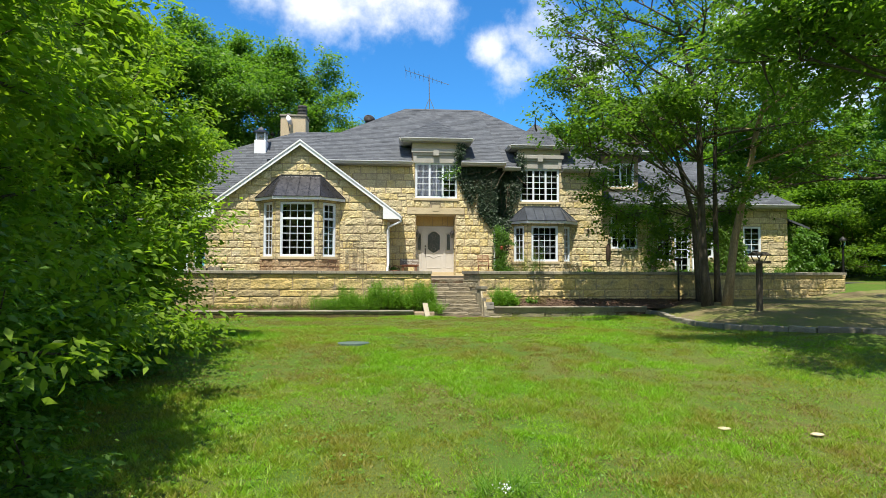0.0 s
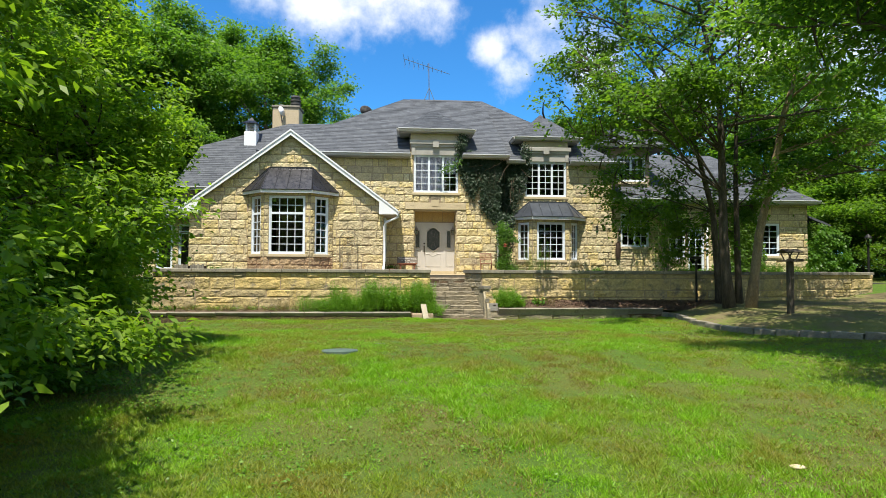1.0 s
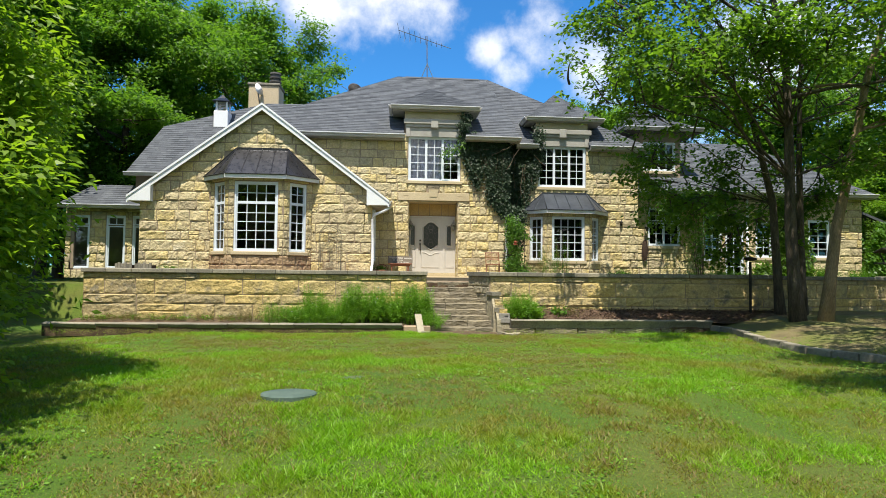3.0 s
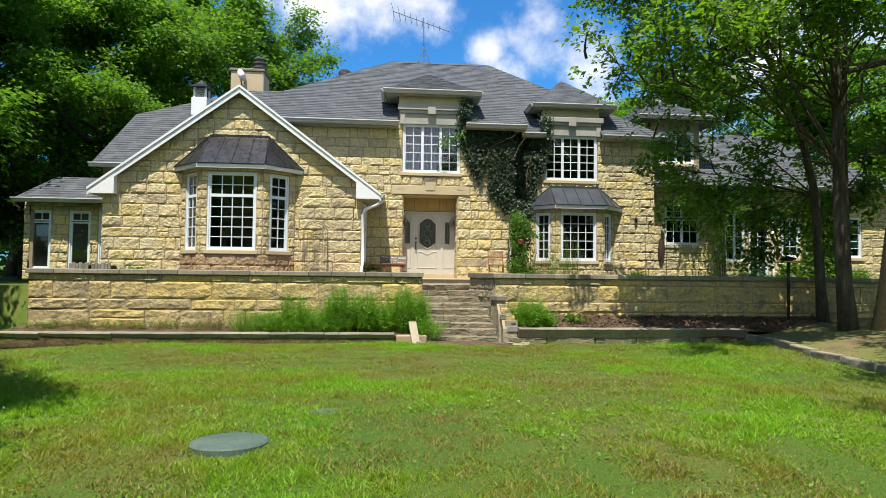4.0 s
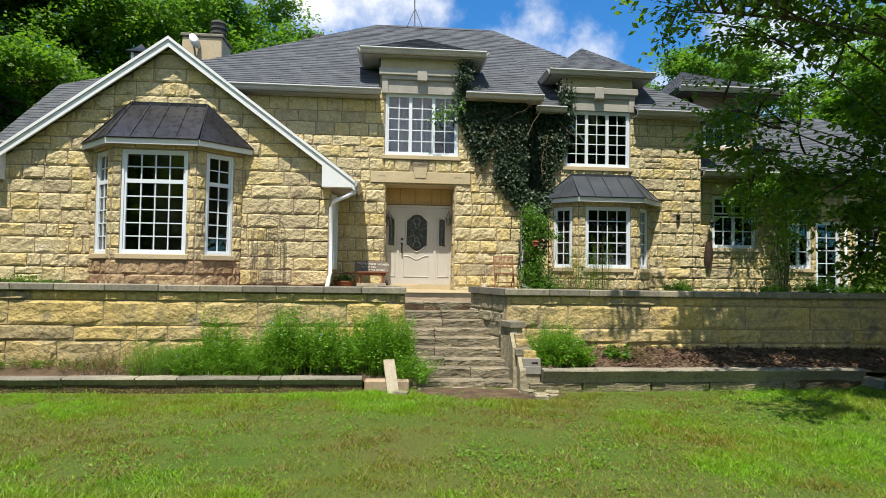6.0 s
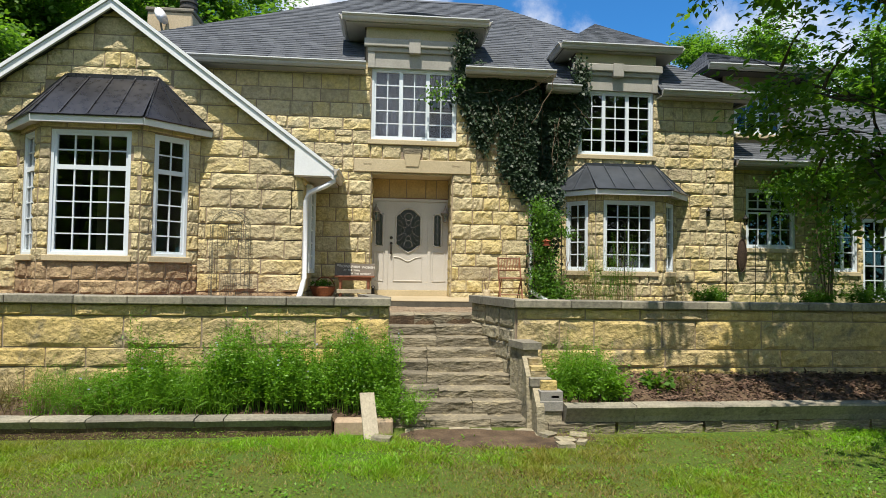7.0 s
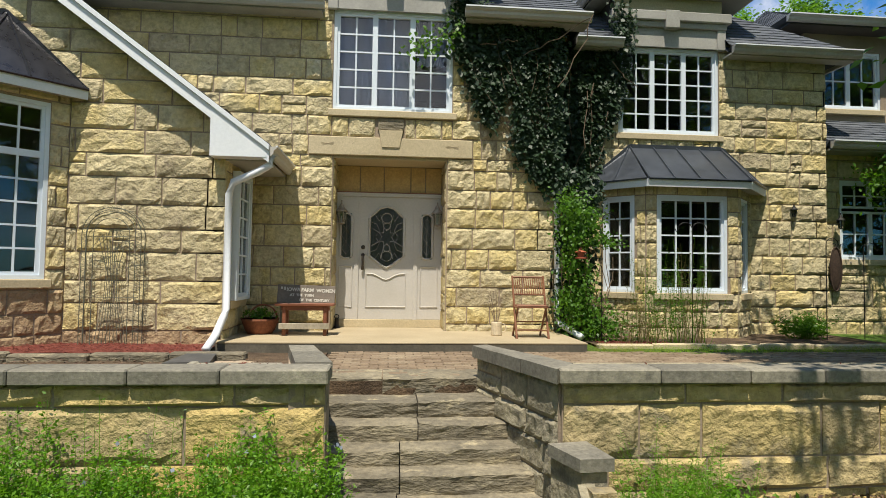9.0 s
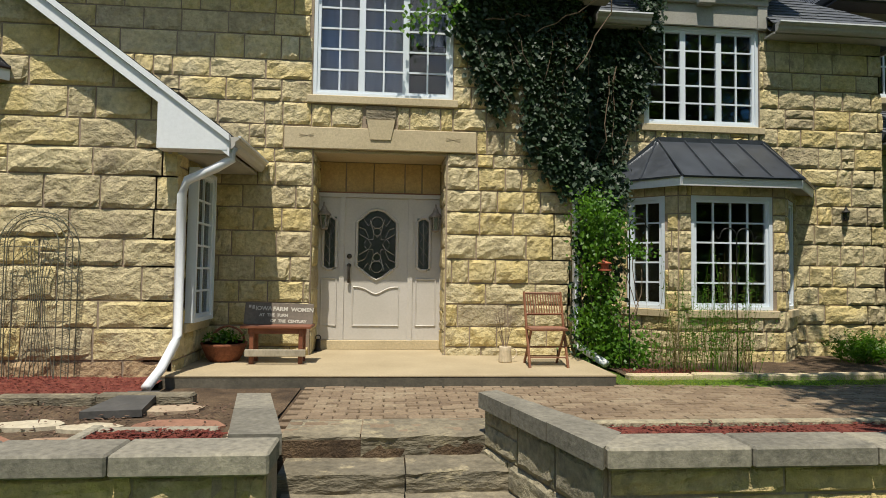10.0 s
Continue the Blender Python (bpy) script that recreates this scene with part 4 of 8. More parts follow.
window(front(9.65, 27.0, 4.32), 1.35, 1.18, [(0, 0.5, 0, 1, 2, 2), (0.5, 1, 0, 1, 2, 2)])
window(wall_frame((X_GR, Y_GABLE), (X_GR, Y_DOOR)) @ Matrix.Translation((0.30, 0.5, 0)), 0.72, 1.78, [(0, 1, 0, 1, 2, 6)], deep=-0.09)
for x, w in ((-12.0, 0.65), (-10.78, 0.68), (-9.85, 0.85)):
    window(front(x, 26.5, 0.15), w, 1.95, [(0, 1, 0, 0.82, 1, 1), (0, 1, 0.84, 1, 2, 1)], sill=False)
# glazed garden door of the wing
window(front(12.75, Y_WING, 0.0), 0.75, 2.1, [(0, 1, 0.02, 1, 2, 5)], sill=False, label="white glazed garden door in the wing")


def bay(c, front_half, back_half, y0, y1, z0, z_sill, z_head, z_eave, z_top, top_half, lights_front, lights_side, side_w, front_w, roof_shift=0.0, foot=None, sheet_metal=METAL_ROOF):
    """A canted bay: three walls with windows, a white eave board and a seamed metal roof."""
    pts = [(c - back_half, y1), (c - front_half, y0), (c + front_half, y0), (c + back_half, y1)]
    for i, (a, b) in enumerate(zip(pts, pts[1:])):
        m = wall_frame(a, b)
        length = (Vector(b) - Vector(a)).length
        w = front_w if i == 1 else side_w
        o = (length - w) / 2
        wall(m, 0.0, length, z0, z_eave - 0.02, [(o, o + w, z_sill, z_head)], course=0.27, length=0.42, thick=0.22, rough=0.02, foot=foot)
        window(m @ Matrix.Translation((o, z_sill, 0)), w, z_head - z_sill, lights_front if i == 1 else lights_side, deep=0.04)
    # eave board and roof
    c += roof_shift
    grow = 0.17
    k = (back_half - front_half) / (y1 - y0)
    ye = y0 - grow
    fe, be = front_half + grow * 0.45, back_half + grow * 1.25
    e = [(c - be, y1 - 0.03), (c - fe, ye), (c + fe, ye), (c + be, y1 - 0.03)]
    bm = bmesh.new()
    for a, b in zip(e, e[1:]):
        d = Vector((b[0] - a[0], b[1] - a[1], 0)).normalized()
        n = Vector((d.y, -d.x, 0))
        prism(bm, [(0, 0), (0.018, 0.0), (0.03, 0.09), (0.03, 0.13), (0, 0.13)], (*a, z_eave - 0.11), (*b, z_eave - 0.11), n, (0, 0, 1))
    bay_eave = part("eave_board", bm, WHITE, house, "white painted bay eave board")
    part("soffit", slab_poly([(*p, z_eave - 0.06) for p in e], (0, 0, 1), 0.03), TRIM, bay_eave)
    top = [(c - top_half, y1 - 0.02, z_top), (c + top_half, y1 - 0.02, z_top)]
    r = None
    for i, (a, b) in enumerate(zip(e, e[1:])):
        d = Vector((b[0] - a[0], b[1] - a[1], 0)).normalized()
        n0 = Vector((d.y, -d.x, 0))
        low = [Vector((*a, z_eave + 0.02)) + n0 * 0.045, Vector((*b, z_eave + 0.02)) + n0 * 0.045]
        quad = [low[0], low[1], Vector(top[1] if i > 0 else top[0]), Vector(top[0])] if i == 1 else ([low[0], low[1], Vector(top[0])] if i == 0 else [low[0], low[1], Vector(top[1])])
        n = (quad[1] - quad[0]).cross(quad[2] - quad[0])
        n = (n if n.z > 0 else -n).normalized()
        q = part("bay_roof", slab_poly(quad, n, 0.03), sheet_metal, house, "standing-seam sheet metal bay roof")
        bm = bmesh.new()
        for s in ((0.0, 0.25, 0.5, 0.75, 1.0) if i == 1 else (0.02, 0.5)):
            lo = low[0].lerp(low[1], s)
            hi = Vector(top[0]).lerp(Vector(top[1]), s) if i == 1 else Vector(top[0 if i == 0 else 1])
            if i != 1 and s == 0.5:
                hi = lo.lerp(hi, 0.97)
            tube(bm, [lo + n * 0.012, hi + n * 0.012], 0.014, 5)
        part("seam", bm, sheet_metal, q)
        bm = bmesh.new()
        tube(bm, [low[0], low[1]], 0.02, 5)
        part("drip_edge", bm, sheet_metal, q)
    # flashing against the stone
    bm = bmesh.new()
    for a, b in ((Vector((*e[0], z_eave + 0.02)), Vector(top[0])), (Vector(top[0]), Vector(top[1])), (Vector(top[1]), Vector((*e[3], z_eave + 0.02)))):
        a, b = Vector((a.x, y1 - 0.02, a.z)), Vector((b.x, y1 - 0.02, b.z))
        prism(bm, [(-0.05, -0.03), (0.03, -0.03), (0.03, 0.06), (-0.05, 0.06)], a, b, (0, 1, 0), (b - a).normalized().cross(Vector((0, 1, 0))) * -1)
    part("flashing", bm, sheet_metal, house, "dark metal flashing")


bay(BAY_L["c"], BAY_L["front"], BAY_L["back"], BAY_L["y0"], BAY_L["y1"], -0.2, 0.77, 3.0, 3.20, 4.2, 0.83, TALL4, TALL2, 0.64, 1.36, foot=0.64)
bay(BAY_R["c"], BAY_R["front"], BAY_R["back"], BAY_R["y0"], BAY_R["y1"], -0.2, 0.64, 2.26, 2.48, 3.2, 0.84, [(0, 1, 0, 1, 4, 5)], [(0, 1, 0, 1, 2, 5)], 0.56, 1.22, 0.04, sheet_metal=SKY_SHEEN_ROOF)

# -- entrance recess
RECESS = surface("warm_dressed_stone", [(0.50, 0.34, 0.15), (0.62, 0.44, 0.20)], 0.85, patch=1.4, grain=30, grain_amount=0.3, bump=0.3)
part("rust_angle", block(0.24, 2.01, 25.93, 25.96, 2.242, 2.258, 0), BAMBOO, house, "rusty steel angle over the door")
part("jamb", block(0.02, 0.235, Y_DOOR + 0.02, 26.05, -0.1, 2.73, 0), SAWN, house)
part("jamb", block(2.015, 2.24, Y_DOOR + 0.02, 26.05, -0.1, 2.73, 0), SAWN, house)
part("recess_ceiling", block(0.236, 2.014, Y_DOOR + 0.02, 26.1, 2.70, 2.76, 0), SAWN, house)
part("recess_back", block(0.236, 2.014, 26.0, 26.1, 2.24, 2.70, 0), MORTAR, house)
for i, (a, b) in enumerate(((0.25, 0.62), (0.63, 1.02), (1.03, 1.47), (1.48, 1.72), (1.73, 2.0))):
    part("lintel_block", block(a, b - 0.008, 25.985, 26.0, 2.26, 2.69, 0.004), RECESS, house)
for side, x in ((1, 0.235), (-1, 2.015)):
    m = wall_frame((x, 26.0), (x, Y_DOOR + 0.03)) if side < 0 else wall_frame((x, Y_DOOR + 0.03), (x, 26.0))
    WALLS_TO_LAY.append((house, m, 0.0, 0.64, 0.0, 2.70, [], 0.285, 0.42, STONE, 0.012, None))
part("lintel", block(-0.15, 2.42, Y_DOOR - 0.045, Y_DOOR + 0.2, 2.74, 3.03, 0.01), SAWN, house, "long carved limestone door lintel")
bm = bmesh.new()
prism(bm, [(-0.135, -0.22), (0.135, -0.22), (0.19, 0.05), (-0.19, 0.05)], (1.12, Y_DOOR - 0.06, 3.10), (1.12, Y_DOOR + 0.05, 3.10), (1, 0, 0), (0, 0, 1))
part("keystone", bm, SAWN, house, "carved keystone over the door")
part("key_cap", block(0.915, 1.325, Y_DOOR - 0.03, Y_DOOR + 0.05, 3.155, 3.345, 0.008), STEP, house, "grey weathered stone over the keystone")
for s in (-1, 1):
    bm = bmesh.new()
    c = (1.12 + s * 0.98, Y_DOOR - 0.0475, 2.91)
    for k in range(3):
        box(bm, c[0] - 0.10, c[0] + 0.10, c[1], c[1] + 0.02, c[2] - 0.003, c[2] + 0.003, Matrix.Translation(c) @ pose(0, 0, 0, 0, (k - 1) * 14 + s * 3, 0) @ Matrix.Translation([-v for v in c]))
    part("carving", bm, SLAB, house)

# -- door with sidelights
door = part("door", block(0.236, 2.014, 25.93, 26.02, 0.0, 0.13, 0.006), SAWN, house, "cream entrance door with leaded glass and sidelights")


def panel_door(u0, u1, gu0, gu1, gv0, gv1, oval):
    """A raised-panel leaf around a shaped light."""
    yb, yf = 26.02, 25.965
    bm = bmesh.new()
    c = (gu0 + gu1) / 2
    for q in ((u0, gu0, 0.135, 2.18), (gu1, u1, 0.135, 2.18), (gu0, gu1, 0.135, gv0), (gu0, gu1, gv1, 2.18)):
        box(bm, q[0], q[1], yf, yb, q[2], q[3])
    leaf = part("leaf" if oval else "side_panel", bm, DOOR, door)
    # moulding round the light and glass
    hw, hh, cv = (gu1 - gu0) / 2, (gv1 - gv0) / 2, (gv0 + gv1) / 2
    if oval:
        ring = [(-hw, -hh * 0.62), (-hw * 0.75, -hh * 0.72), (-hw * 0.35, -hh * 0.9), (0, -hh), (hw * 0.35, -hh * 0.9), (hw * 0.75, -hh * 0.72), (hw, -hh * 0.62),
                (hw, hh * 0.62), (hw * 0.75, hh * 0.76), (hw * 0.4, hh * 0.94), (0, hh), (-hw * 0.4, hh * 0.94), (-hw * 0.75, hh * 0.76), (-hw, hh * 0.62)]
    else:
        ring = [(-hw, -hh * 0.9), (-hw * 0.4, -hh), (hw * 0.4, -hh), (hw, -hh * 0.9), (hw, hh * 0.85), (hw * 0.3, hh), (-hw * 0.3, hh), (-hw, hh * 0.85)]
    bm = bmesh.new()
    tube(bm, [(c + a, yf - 0.004, cv + b) for a, b in ring + ring[:1]], 0.022, 6)
    part("moulding", bm, DOOR, door)
    # corners outside the shaped light
    if oval:
        for s in (-1, 1):
            for t, lo in ((1, 0.62), (-1, 0.62)):
                bm = bmesh.new()
                pts = [(s * hw, t * hh * lo), (s * hw * 0.75, t * hh * 0.74), (s * hw * 0.38, t * hh * 0.92), (0, t * hh), (s * hw, t * hh)]
                prism(bm, pts, (c, yf + 0.002, cv), (c, yb, cv), (1, 0, 0), (0, 0, 1))
                part("corner_fill", bm, DOOR, door)
    part("leaded_pane", block(gu0, gu1, yf + 0.02, yf + 0.028, gv0, gv1, 0), LEADED, door, "dark leaded glass")
    bm = bmesh.new()
    yc = yf + 0.016
    if oval:
        for k in range(8):
            a, b = 2 * math.pi * k / 8, 2 * math.pi * (k + 1) / 8
            tube(bm, [(c + hw * 0.28 * math.cos(a), yc, cv + hh * 0.2 * math.sin(a)), (c + hw * 0.46 * math.cos((a + b) / 2), yc, cv + hh * 0.36 * math.sin((a + b) / 2)),
                      (c + hw * 0.28 * math.cos(b), yc, cv + hh * 0.2 * math.sin(b))], 0.006, 4)
            tube(bm, [(c + hw * 0.46 * math.cos((a + b) / 2), yc, cv + hh * 0.36 * math.sin((a + b) / 2)), (c + hw * 0.97 * math.cos((a + b) / 2), yc, cv + hh * 0.78 * math.sin((a + b) / 2))], 0.005, 4)
        for r, q in ((0.62, 0.30), (-0.62, 0.30), (0.36, 0.2), (-0.36, 0.2)):
            tube(bm, arc((c, yc, cv + hh * r), hw * q, 0, 360, 10), 0.006, 4)
        for sx in (-1, 1):
            for sz in (-1, 1):
                tube(bm, [(c + sx * hw * 0.97, yc, cv + sz * hh * 0.5), (c + sx * hw * 0.6, yc, cv + sz * hh * 0.42), (c + sx * hw * 0.42, yc, cv + sz * hh * 0.2), (c + sx * hw * 0.62, yc, cv + sz * hh * 0.04)], 0.005, 4)
                tube(bm, [(c + sx * hw * 0.7, yc, cv + sz * hh * 0.74), (c + sx * hw * 0.45, yc, cv + sz * hh * 0.52), (c + sx * hw * 0.3, yc, cv + sz * hh * 0.62)], 0.005, 4)
    else:
        for k in range(3):
            z = cv + hh * (k - 1) * 0.55
            tube(bm, [(c, yc, z - hh * 0.27), (c + hw * 0.8, yc, z), (c, yc, z + hh * 0.27), (c - hw * 0.8, yc, z), (c, yc, z - hh * 0.27)], 0.005, 4)
        tube(bm, [(c, yc, gv0), (c, yc, gv1)], 0.004, 4)
    part("leading", bm, LEAD, door, kind="stuff")
    # lower raised panel with a waved top
    w = u1 - u0
    a, b = u0 + w * 0.14, u1 - w * 0.14
    top = [(a + (b - a) * i / 12, gv0 - 0.10 - (0.10 * math.exp(-((i - 6) / 2.6) ** 2) if oval else 0.03)) for i in range(13)]
    bm = bmesh.new()
    tube(bm, [(x, yf - 0.002, z) for x, z in top] + [(b, yf - 0.002, 0.34), (a, yf - 0.002, 0.34), (top[0][0], yf - 0.002, top[0][1])], 0.014, 5)
    part("panel_moulding", bm, DOOR, door)


panel_door(0.62, 1.53, 0.79, 1.37, 0.99, 2.02, True)
panel_door(0.262, 0.55, 0.31, 0.50, 1.14, 1.90, False)
panel_door(1.60, 1.99, 1.66, 1.85, 1.14, 1.90, False)
bm = bmesh.new()
for q in ((0.238, 0.262), (0.55, 0.62), (1.53, 1.60), (1.99, 2.012)):
    box(bm, *q, 25.94, 26.02, 0.132, 2.22)
box(bm, 0.238, 2.012, 25.935, 26.02, 2.181, 2.24)
part("door_frame", bm, DOOR, door)
bm = bmesh.new()
tube(bm, [(0.69, 25.94, 1.20), (0.69, 25.90, 1.18), (0.69, 25.90, 1.02), (0.69, 25.93, 0.96)], [0.034, 0.020, 0.018, 0.026], 8)
part("door_handle", bm, BRONZE, door, "dark metal grip handle", True)
part("door_lock", lathe([(0.036, 0), (0.036, 0.012), (0.024, 0.022)], (0, 0, 0), 12), BRONZE, door).matrix_basis = pose(0.69, 25.965, 1.33, 90, 0, 0)

# -- downspouts
zg = zl - 0.16
bm = bmesh.new()
tube(bm, [(-0.42, 23.88, zg + 0.02), (-0.44, 23.88, zg - 0.10), (-0.60, 23.88, zg - 0.20), (-0.93, 23.97, zg - 0.33), (-0.985, 23.99, zg - 0.48), (-0.985, 23.99, 0.40),
          (-0.99, 23.94, 0.32), (-1.0, 23.60, 0.10), (-1.02, 23.30, -0.03)], [0.05] * 9, 8)
part("downspout", bm, WHITE, house, "white downspout at the gable corner", True)
bm = bmesh.new()
tube(bm, [(3.80, 25.31, 2.2), (3.80, 25.26, 2.0), (3.80, 25.24, 0.25), (3.83, 25.15, 0.14), (4.03, 24.72, -0.02)], 0.05, 8)
part("downspout", bm, WHITE, house, "white downspout among the ivy", True)
bm = bmesh.new()
tube(bm, [(13.6, 26.33, 3.2), (13.6, 26.33, 0.2), (13.65, 26.25, 0.05)], 0.045, 8)
part("downspout", bm, WHITE, house, "", True)

# -- chimney, cupola, aerials
chimney = thing("chimney", (-6.25, 31.5, 7.0), "rendered cream chimney with stacked flue caps", "chimney")
part("chimney_shaft", block(-6.95, -5.6, 31.0, 32.1, 5.6, 8.48, 0.03), CHIMNEY, chimney)
part("crown_slab", block(-7.0, -5.55, 30.95, 32.15, 8.48, 8.6, 0.03), CAP, chimney)
part("flue", lathe([(0.24, 0), (0.24, 0.12), (0.27, 0.13), (0.27, 0.2), (0.22, 0.21), (0.22, 0.3), (0.27, 0.31), (0.27, 0.38), (0.22, 0.39), (0.22, 0.48), (0.26, 0.5), (0.24, 0.58)], (-5.85, 31.4, 8.6), 16), POT, chimney)
part("flue", lathe([(0.2, 0), (0.2, 0.1), (0.12, 0.16)], (-6.6, 31.5, 8.6), 14), POT, chimney)
dish = thing("satellite_dish", (-6.35, 30.2, 8.0), "small pale satellite dish beside the chimney", "satellite dish")
bm = lathe([(0.0, 0.0), (0.16, 0.02), (0.27, 0.07), (0.31, 0.11), (0.27, 0.085), (0.16, 0.035), (0.0, 0.015)], (0, 0, 0), 20)
bmesh.ops.transform(bm, matrix=pose(-6.5, 30.75, 8.2, 0, 76, -24) @ Matrix.Scale(0.85, 4), verts=bm.verts)
part("reflector", bm, WHITE, dish, "", True)
bm = bmesh.new()
tube(bm, [(-6.5, 30.8, 8.2), (-6.45, 30.98, 7.7)], 0.03, 6)
part("bracket", bm, WIRE, dish)
cupola = thing("cupola", (-7.5, 29.3, 6.0), "white louvred roof cupola with a grey hipped cap", "cupola")
part("base", block(-7.5, -6.76, 27.85, 28.6, 5.2, 6.3, 0.02), WHITE, cupola)
for x in (-7.43, -6.90):
    for y in (27.93, 28.45):
        part("corner_post", block(x, x + 0.09, y, y + 0.09, 6.3, 6.83, 0), WHITE, cupola)
for k in range(6):
    part("louvre", block(-7.34, -6.90, 27.98, 28.02, 6.33 + k * 0.085, 6.38 + k * 0.085, 0), TRIM, cupola)
bm = bmesh.new()
b4 = [bm.verts.new((x, y, 6.82)) for x, y in ((-7.6, 27.75), (-6.66, 27.75), (-6.66, 28.7), (-7.6, 28.7))]
t4 = [bm.verts.new((x, y, 7.02)) for x, y in ((-7.33, 28.02), (-6.93, 28.02), (-6.93, 28.42), (-7.33, 28.42))]
tip = bm.verts.new((-7.13, 28.22, 7.28))
bm.faces.new(b4[::-1])
for i in range(4):
    bm.faces.new((b4[i], b4[(i + 1) % 4], t4[(i + 1) % 4], t4[i])), bm.faces.new((t4[i], t4[(i + 1) % 4], tip))
part("cap", bm, METAL_ROOF, cupola)
for piece in cupola.children:
    piece.data.transform(Matrix.Translation((-7.55, 29.3, 6.74)) @ Matrix.Scale(0.78, 4) @ Matrix.Translation((7.13, -28.22, -6.28)))
aerial = thing("tv_aerial", (1.05, 29.62, 8.62), "thin metal television aerial on the ridge", "aerial")
bm = bmesh.new()
tube(bm, [(1.05, 29.62, 8.55), (1.02, 29.62, 10.5)], 0.022, 6)
part("mast", bm, WIRE, aerial)
for s in (-1, 1):
    bm = bmesh.new()
    tube(bm, [(1.05 + s * 0.26, 29.62 - 0.1, 8.58), (1.05, 29.62, 9.25)], 0.014, 5)
    part("strut", bm, RUSTY, aerial)
bm = bmesh.new()
tube(bm, [(-0.25, 29.5, 10.66), (2.1, 29.75, 10.02)], 0.014, 5)
part("boom", bm, RUSTY, aerial)
for k in range(9):
    s = k / 8
    x, y, z = -0.22 + 1.9 * s, 29.5 + 0.2 * s, 10.65 - 0.51 * s
    bm = bmesh.new()
    half = 0.75 - 0.55 * s
    tube(bm, [(x - 0.1 * half, y - half, z), (x + 0.1 * half, y + half, z - 0.05)], 0.009, 4)
    tube(bm, [(x, y, z), (x, y, z - half * 0.6)], 0.007, 4)
    part("element", bm, WIRE, aerial)
for piece in aerial.children:
    piece.data.transform(Matrix.Translation((0, 0.28, 0.12)))
dish2 = thing("satellite_dish", (-2.1, 29.9, 7.6), "dark satellite dish behind the roof hip", "satellite dish")
bm = lathe([(0.0, 0.0), (0.2, 0.03), (0.32, 0.1), (0.3, 0.1), (0.2, 0.05), (0.0, 0.02)], (0, 0, 0), 18)
bmesh.ops.transform(bm, matrix=pose(-2.15, 30.2, 8.15, 60, 40, 0), verts=bm.verts)
part("reflector", bm, POT, dish2, "", True)
bm = bmesh.new()
tube(bm, [(-2.15, 30.2, 8.1), (-2.15, 30.1, 7.4)], 0.02, 5)
tube(bm, [(-2.2, 30.2, 8.0), (-2.7, 29.9, 8.25)], 0.015, 5)
part("bracket", bm, WIRE, dish2)

# ---- ground, terrace, steps ----
def lawn_z(x, y):
    """Height of the open ground."""
    ys = (-60, -10, 0, 6.5, 11.5, 16, 19.4, 24, 60, 200)
    zs = (-4.5, -2.6, -2.05, -1.72, -1.31, -1.36, -1.40, -1.25, -0.8, 0.5)
    z = float(np.interp(y, ys, zs))
    if x > 8:
        k = min(1.0, (x - 8) / 2.2)
        z += 0.42 * k * float(np.interp(y, (8, 15, 19), (0, 0.95, 1.1))) + 0.9 * min(1.0, max(0.0, (x - 16) / 8)) * float(np.interp(y, (14, 24), (0, 1)))
    if x < -5:
        z += -0.25 * min(1.0, (-5 - x) / 6)
    return z + 0.03 * math.sin(x * 0.9 + 1) * math.cos(y * 0.7)


def inside_terrace(x, y):
    if x < -8.55:
        return y > 24.5
    if 0.3 < x < 3.0:
        return y > 22.1
    return y > (20.72 if x < 11 else 20.72 + (x - 11) * 0.26) and x < 18.3


def grid_lines(edges):
    out = []
    for a, b, step in edges:
        k = max(1, round((b - a) / step))
        out += [a + (b - a) * i / k for i in range(k)]
    return out + [edges[-1][1]]


xs = grid_lines([(-300, -60, 60), (-60, -16, 8), (-16, 20, 0.5), (20, 60, 8), (60, 300, 60)])
ys = grid_lines([(-200, -40, 40), (-40, -4, 4), (-4, 20, 0.5), (20, 26, 0.25), (26, 60, 8), (60, 400, 60)])
v = np.array([(x, y, -0.35 if inside_terrace(x, y) and y < 60 else lawn_z(x, y)) for y in ys for x in xs])
nx = len(xs)
f = np.array([(j * nx + i, j * nx + i + 1, (j + 1) * nx + i + 1, (j + 1) * nx + i) for j in range(len(ys) - 1) for i in range(nx - 1)])
ground = sheet("ground", v, f, TURF, None)
ground.data.polygons.foreach_set("use_smooth", [True] * len(f))
tagged(ground, "green mown lawn with worn brownish patches", "lawn", "", "structure")

# retaining walls with their cap stones
Z_CAP, Z_PAVE = 0.20, -0.115
retaining = []


def retaining_wall(a, b, z0, label, rough=0.024, course=0.35, length=1.0, stone=None):
    m = wall_frame(a, b)
    length_all = (Vector(b) - Vector(a)).length
    w = structure("retaining_wall", wall_mesh(m, 0.0, length_all, z0, 0.088, [], 0.26), MORTAR, label, "wall")
    WALLS_TO_LAY.append((w, m, 0.0, length_all, z0, 0.085, [], course, length, stone or WALL_STONE, rough, None, 0.011, 0.32))
    return w


def cap_row(name_owner, a, b, deep, z, count, over=0.085, thick=0.11, seed=1):
    """Cap stones in a row along a wall from a to b."""
    m = wall_frame(a, b)
    total = (Vector(b) - Vector(a)).length
    rng = random.Random(seed)
    cuts = [0] + sorted(total * (i + rng.uniform(-0.2, 0.2)) / count for i in range(1, count)) + [total]
    for u0, u1 in zip(cuts, cuts[1:]):
        h = rng.uniform(-0.006, 0.006)
        bm = block(u0 + 0.004, u1 - 0.004, z - thick, z + h, -deep, over, 0.012, m)
        part("cap_stone", bm, CAP, name_owner)


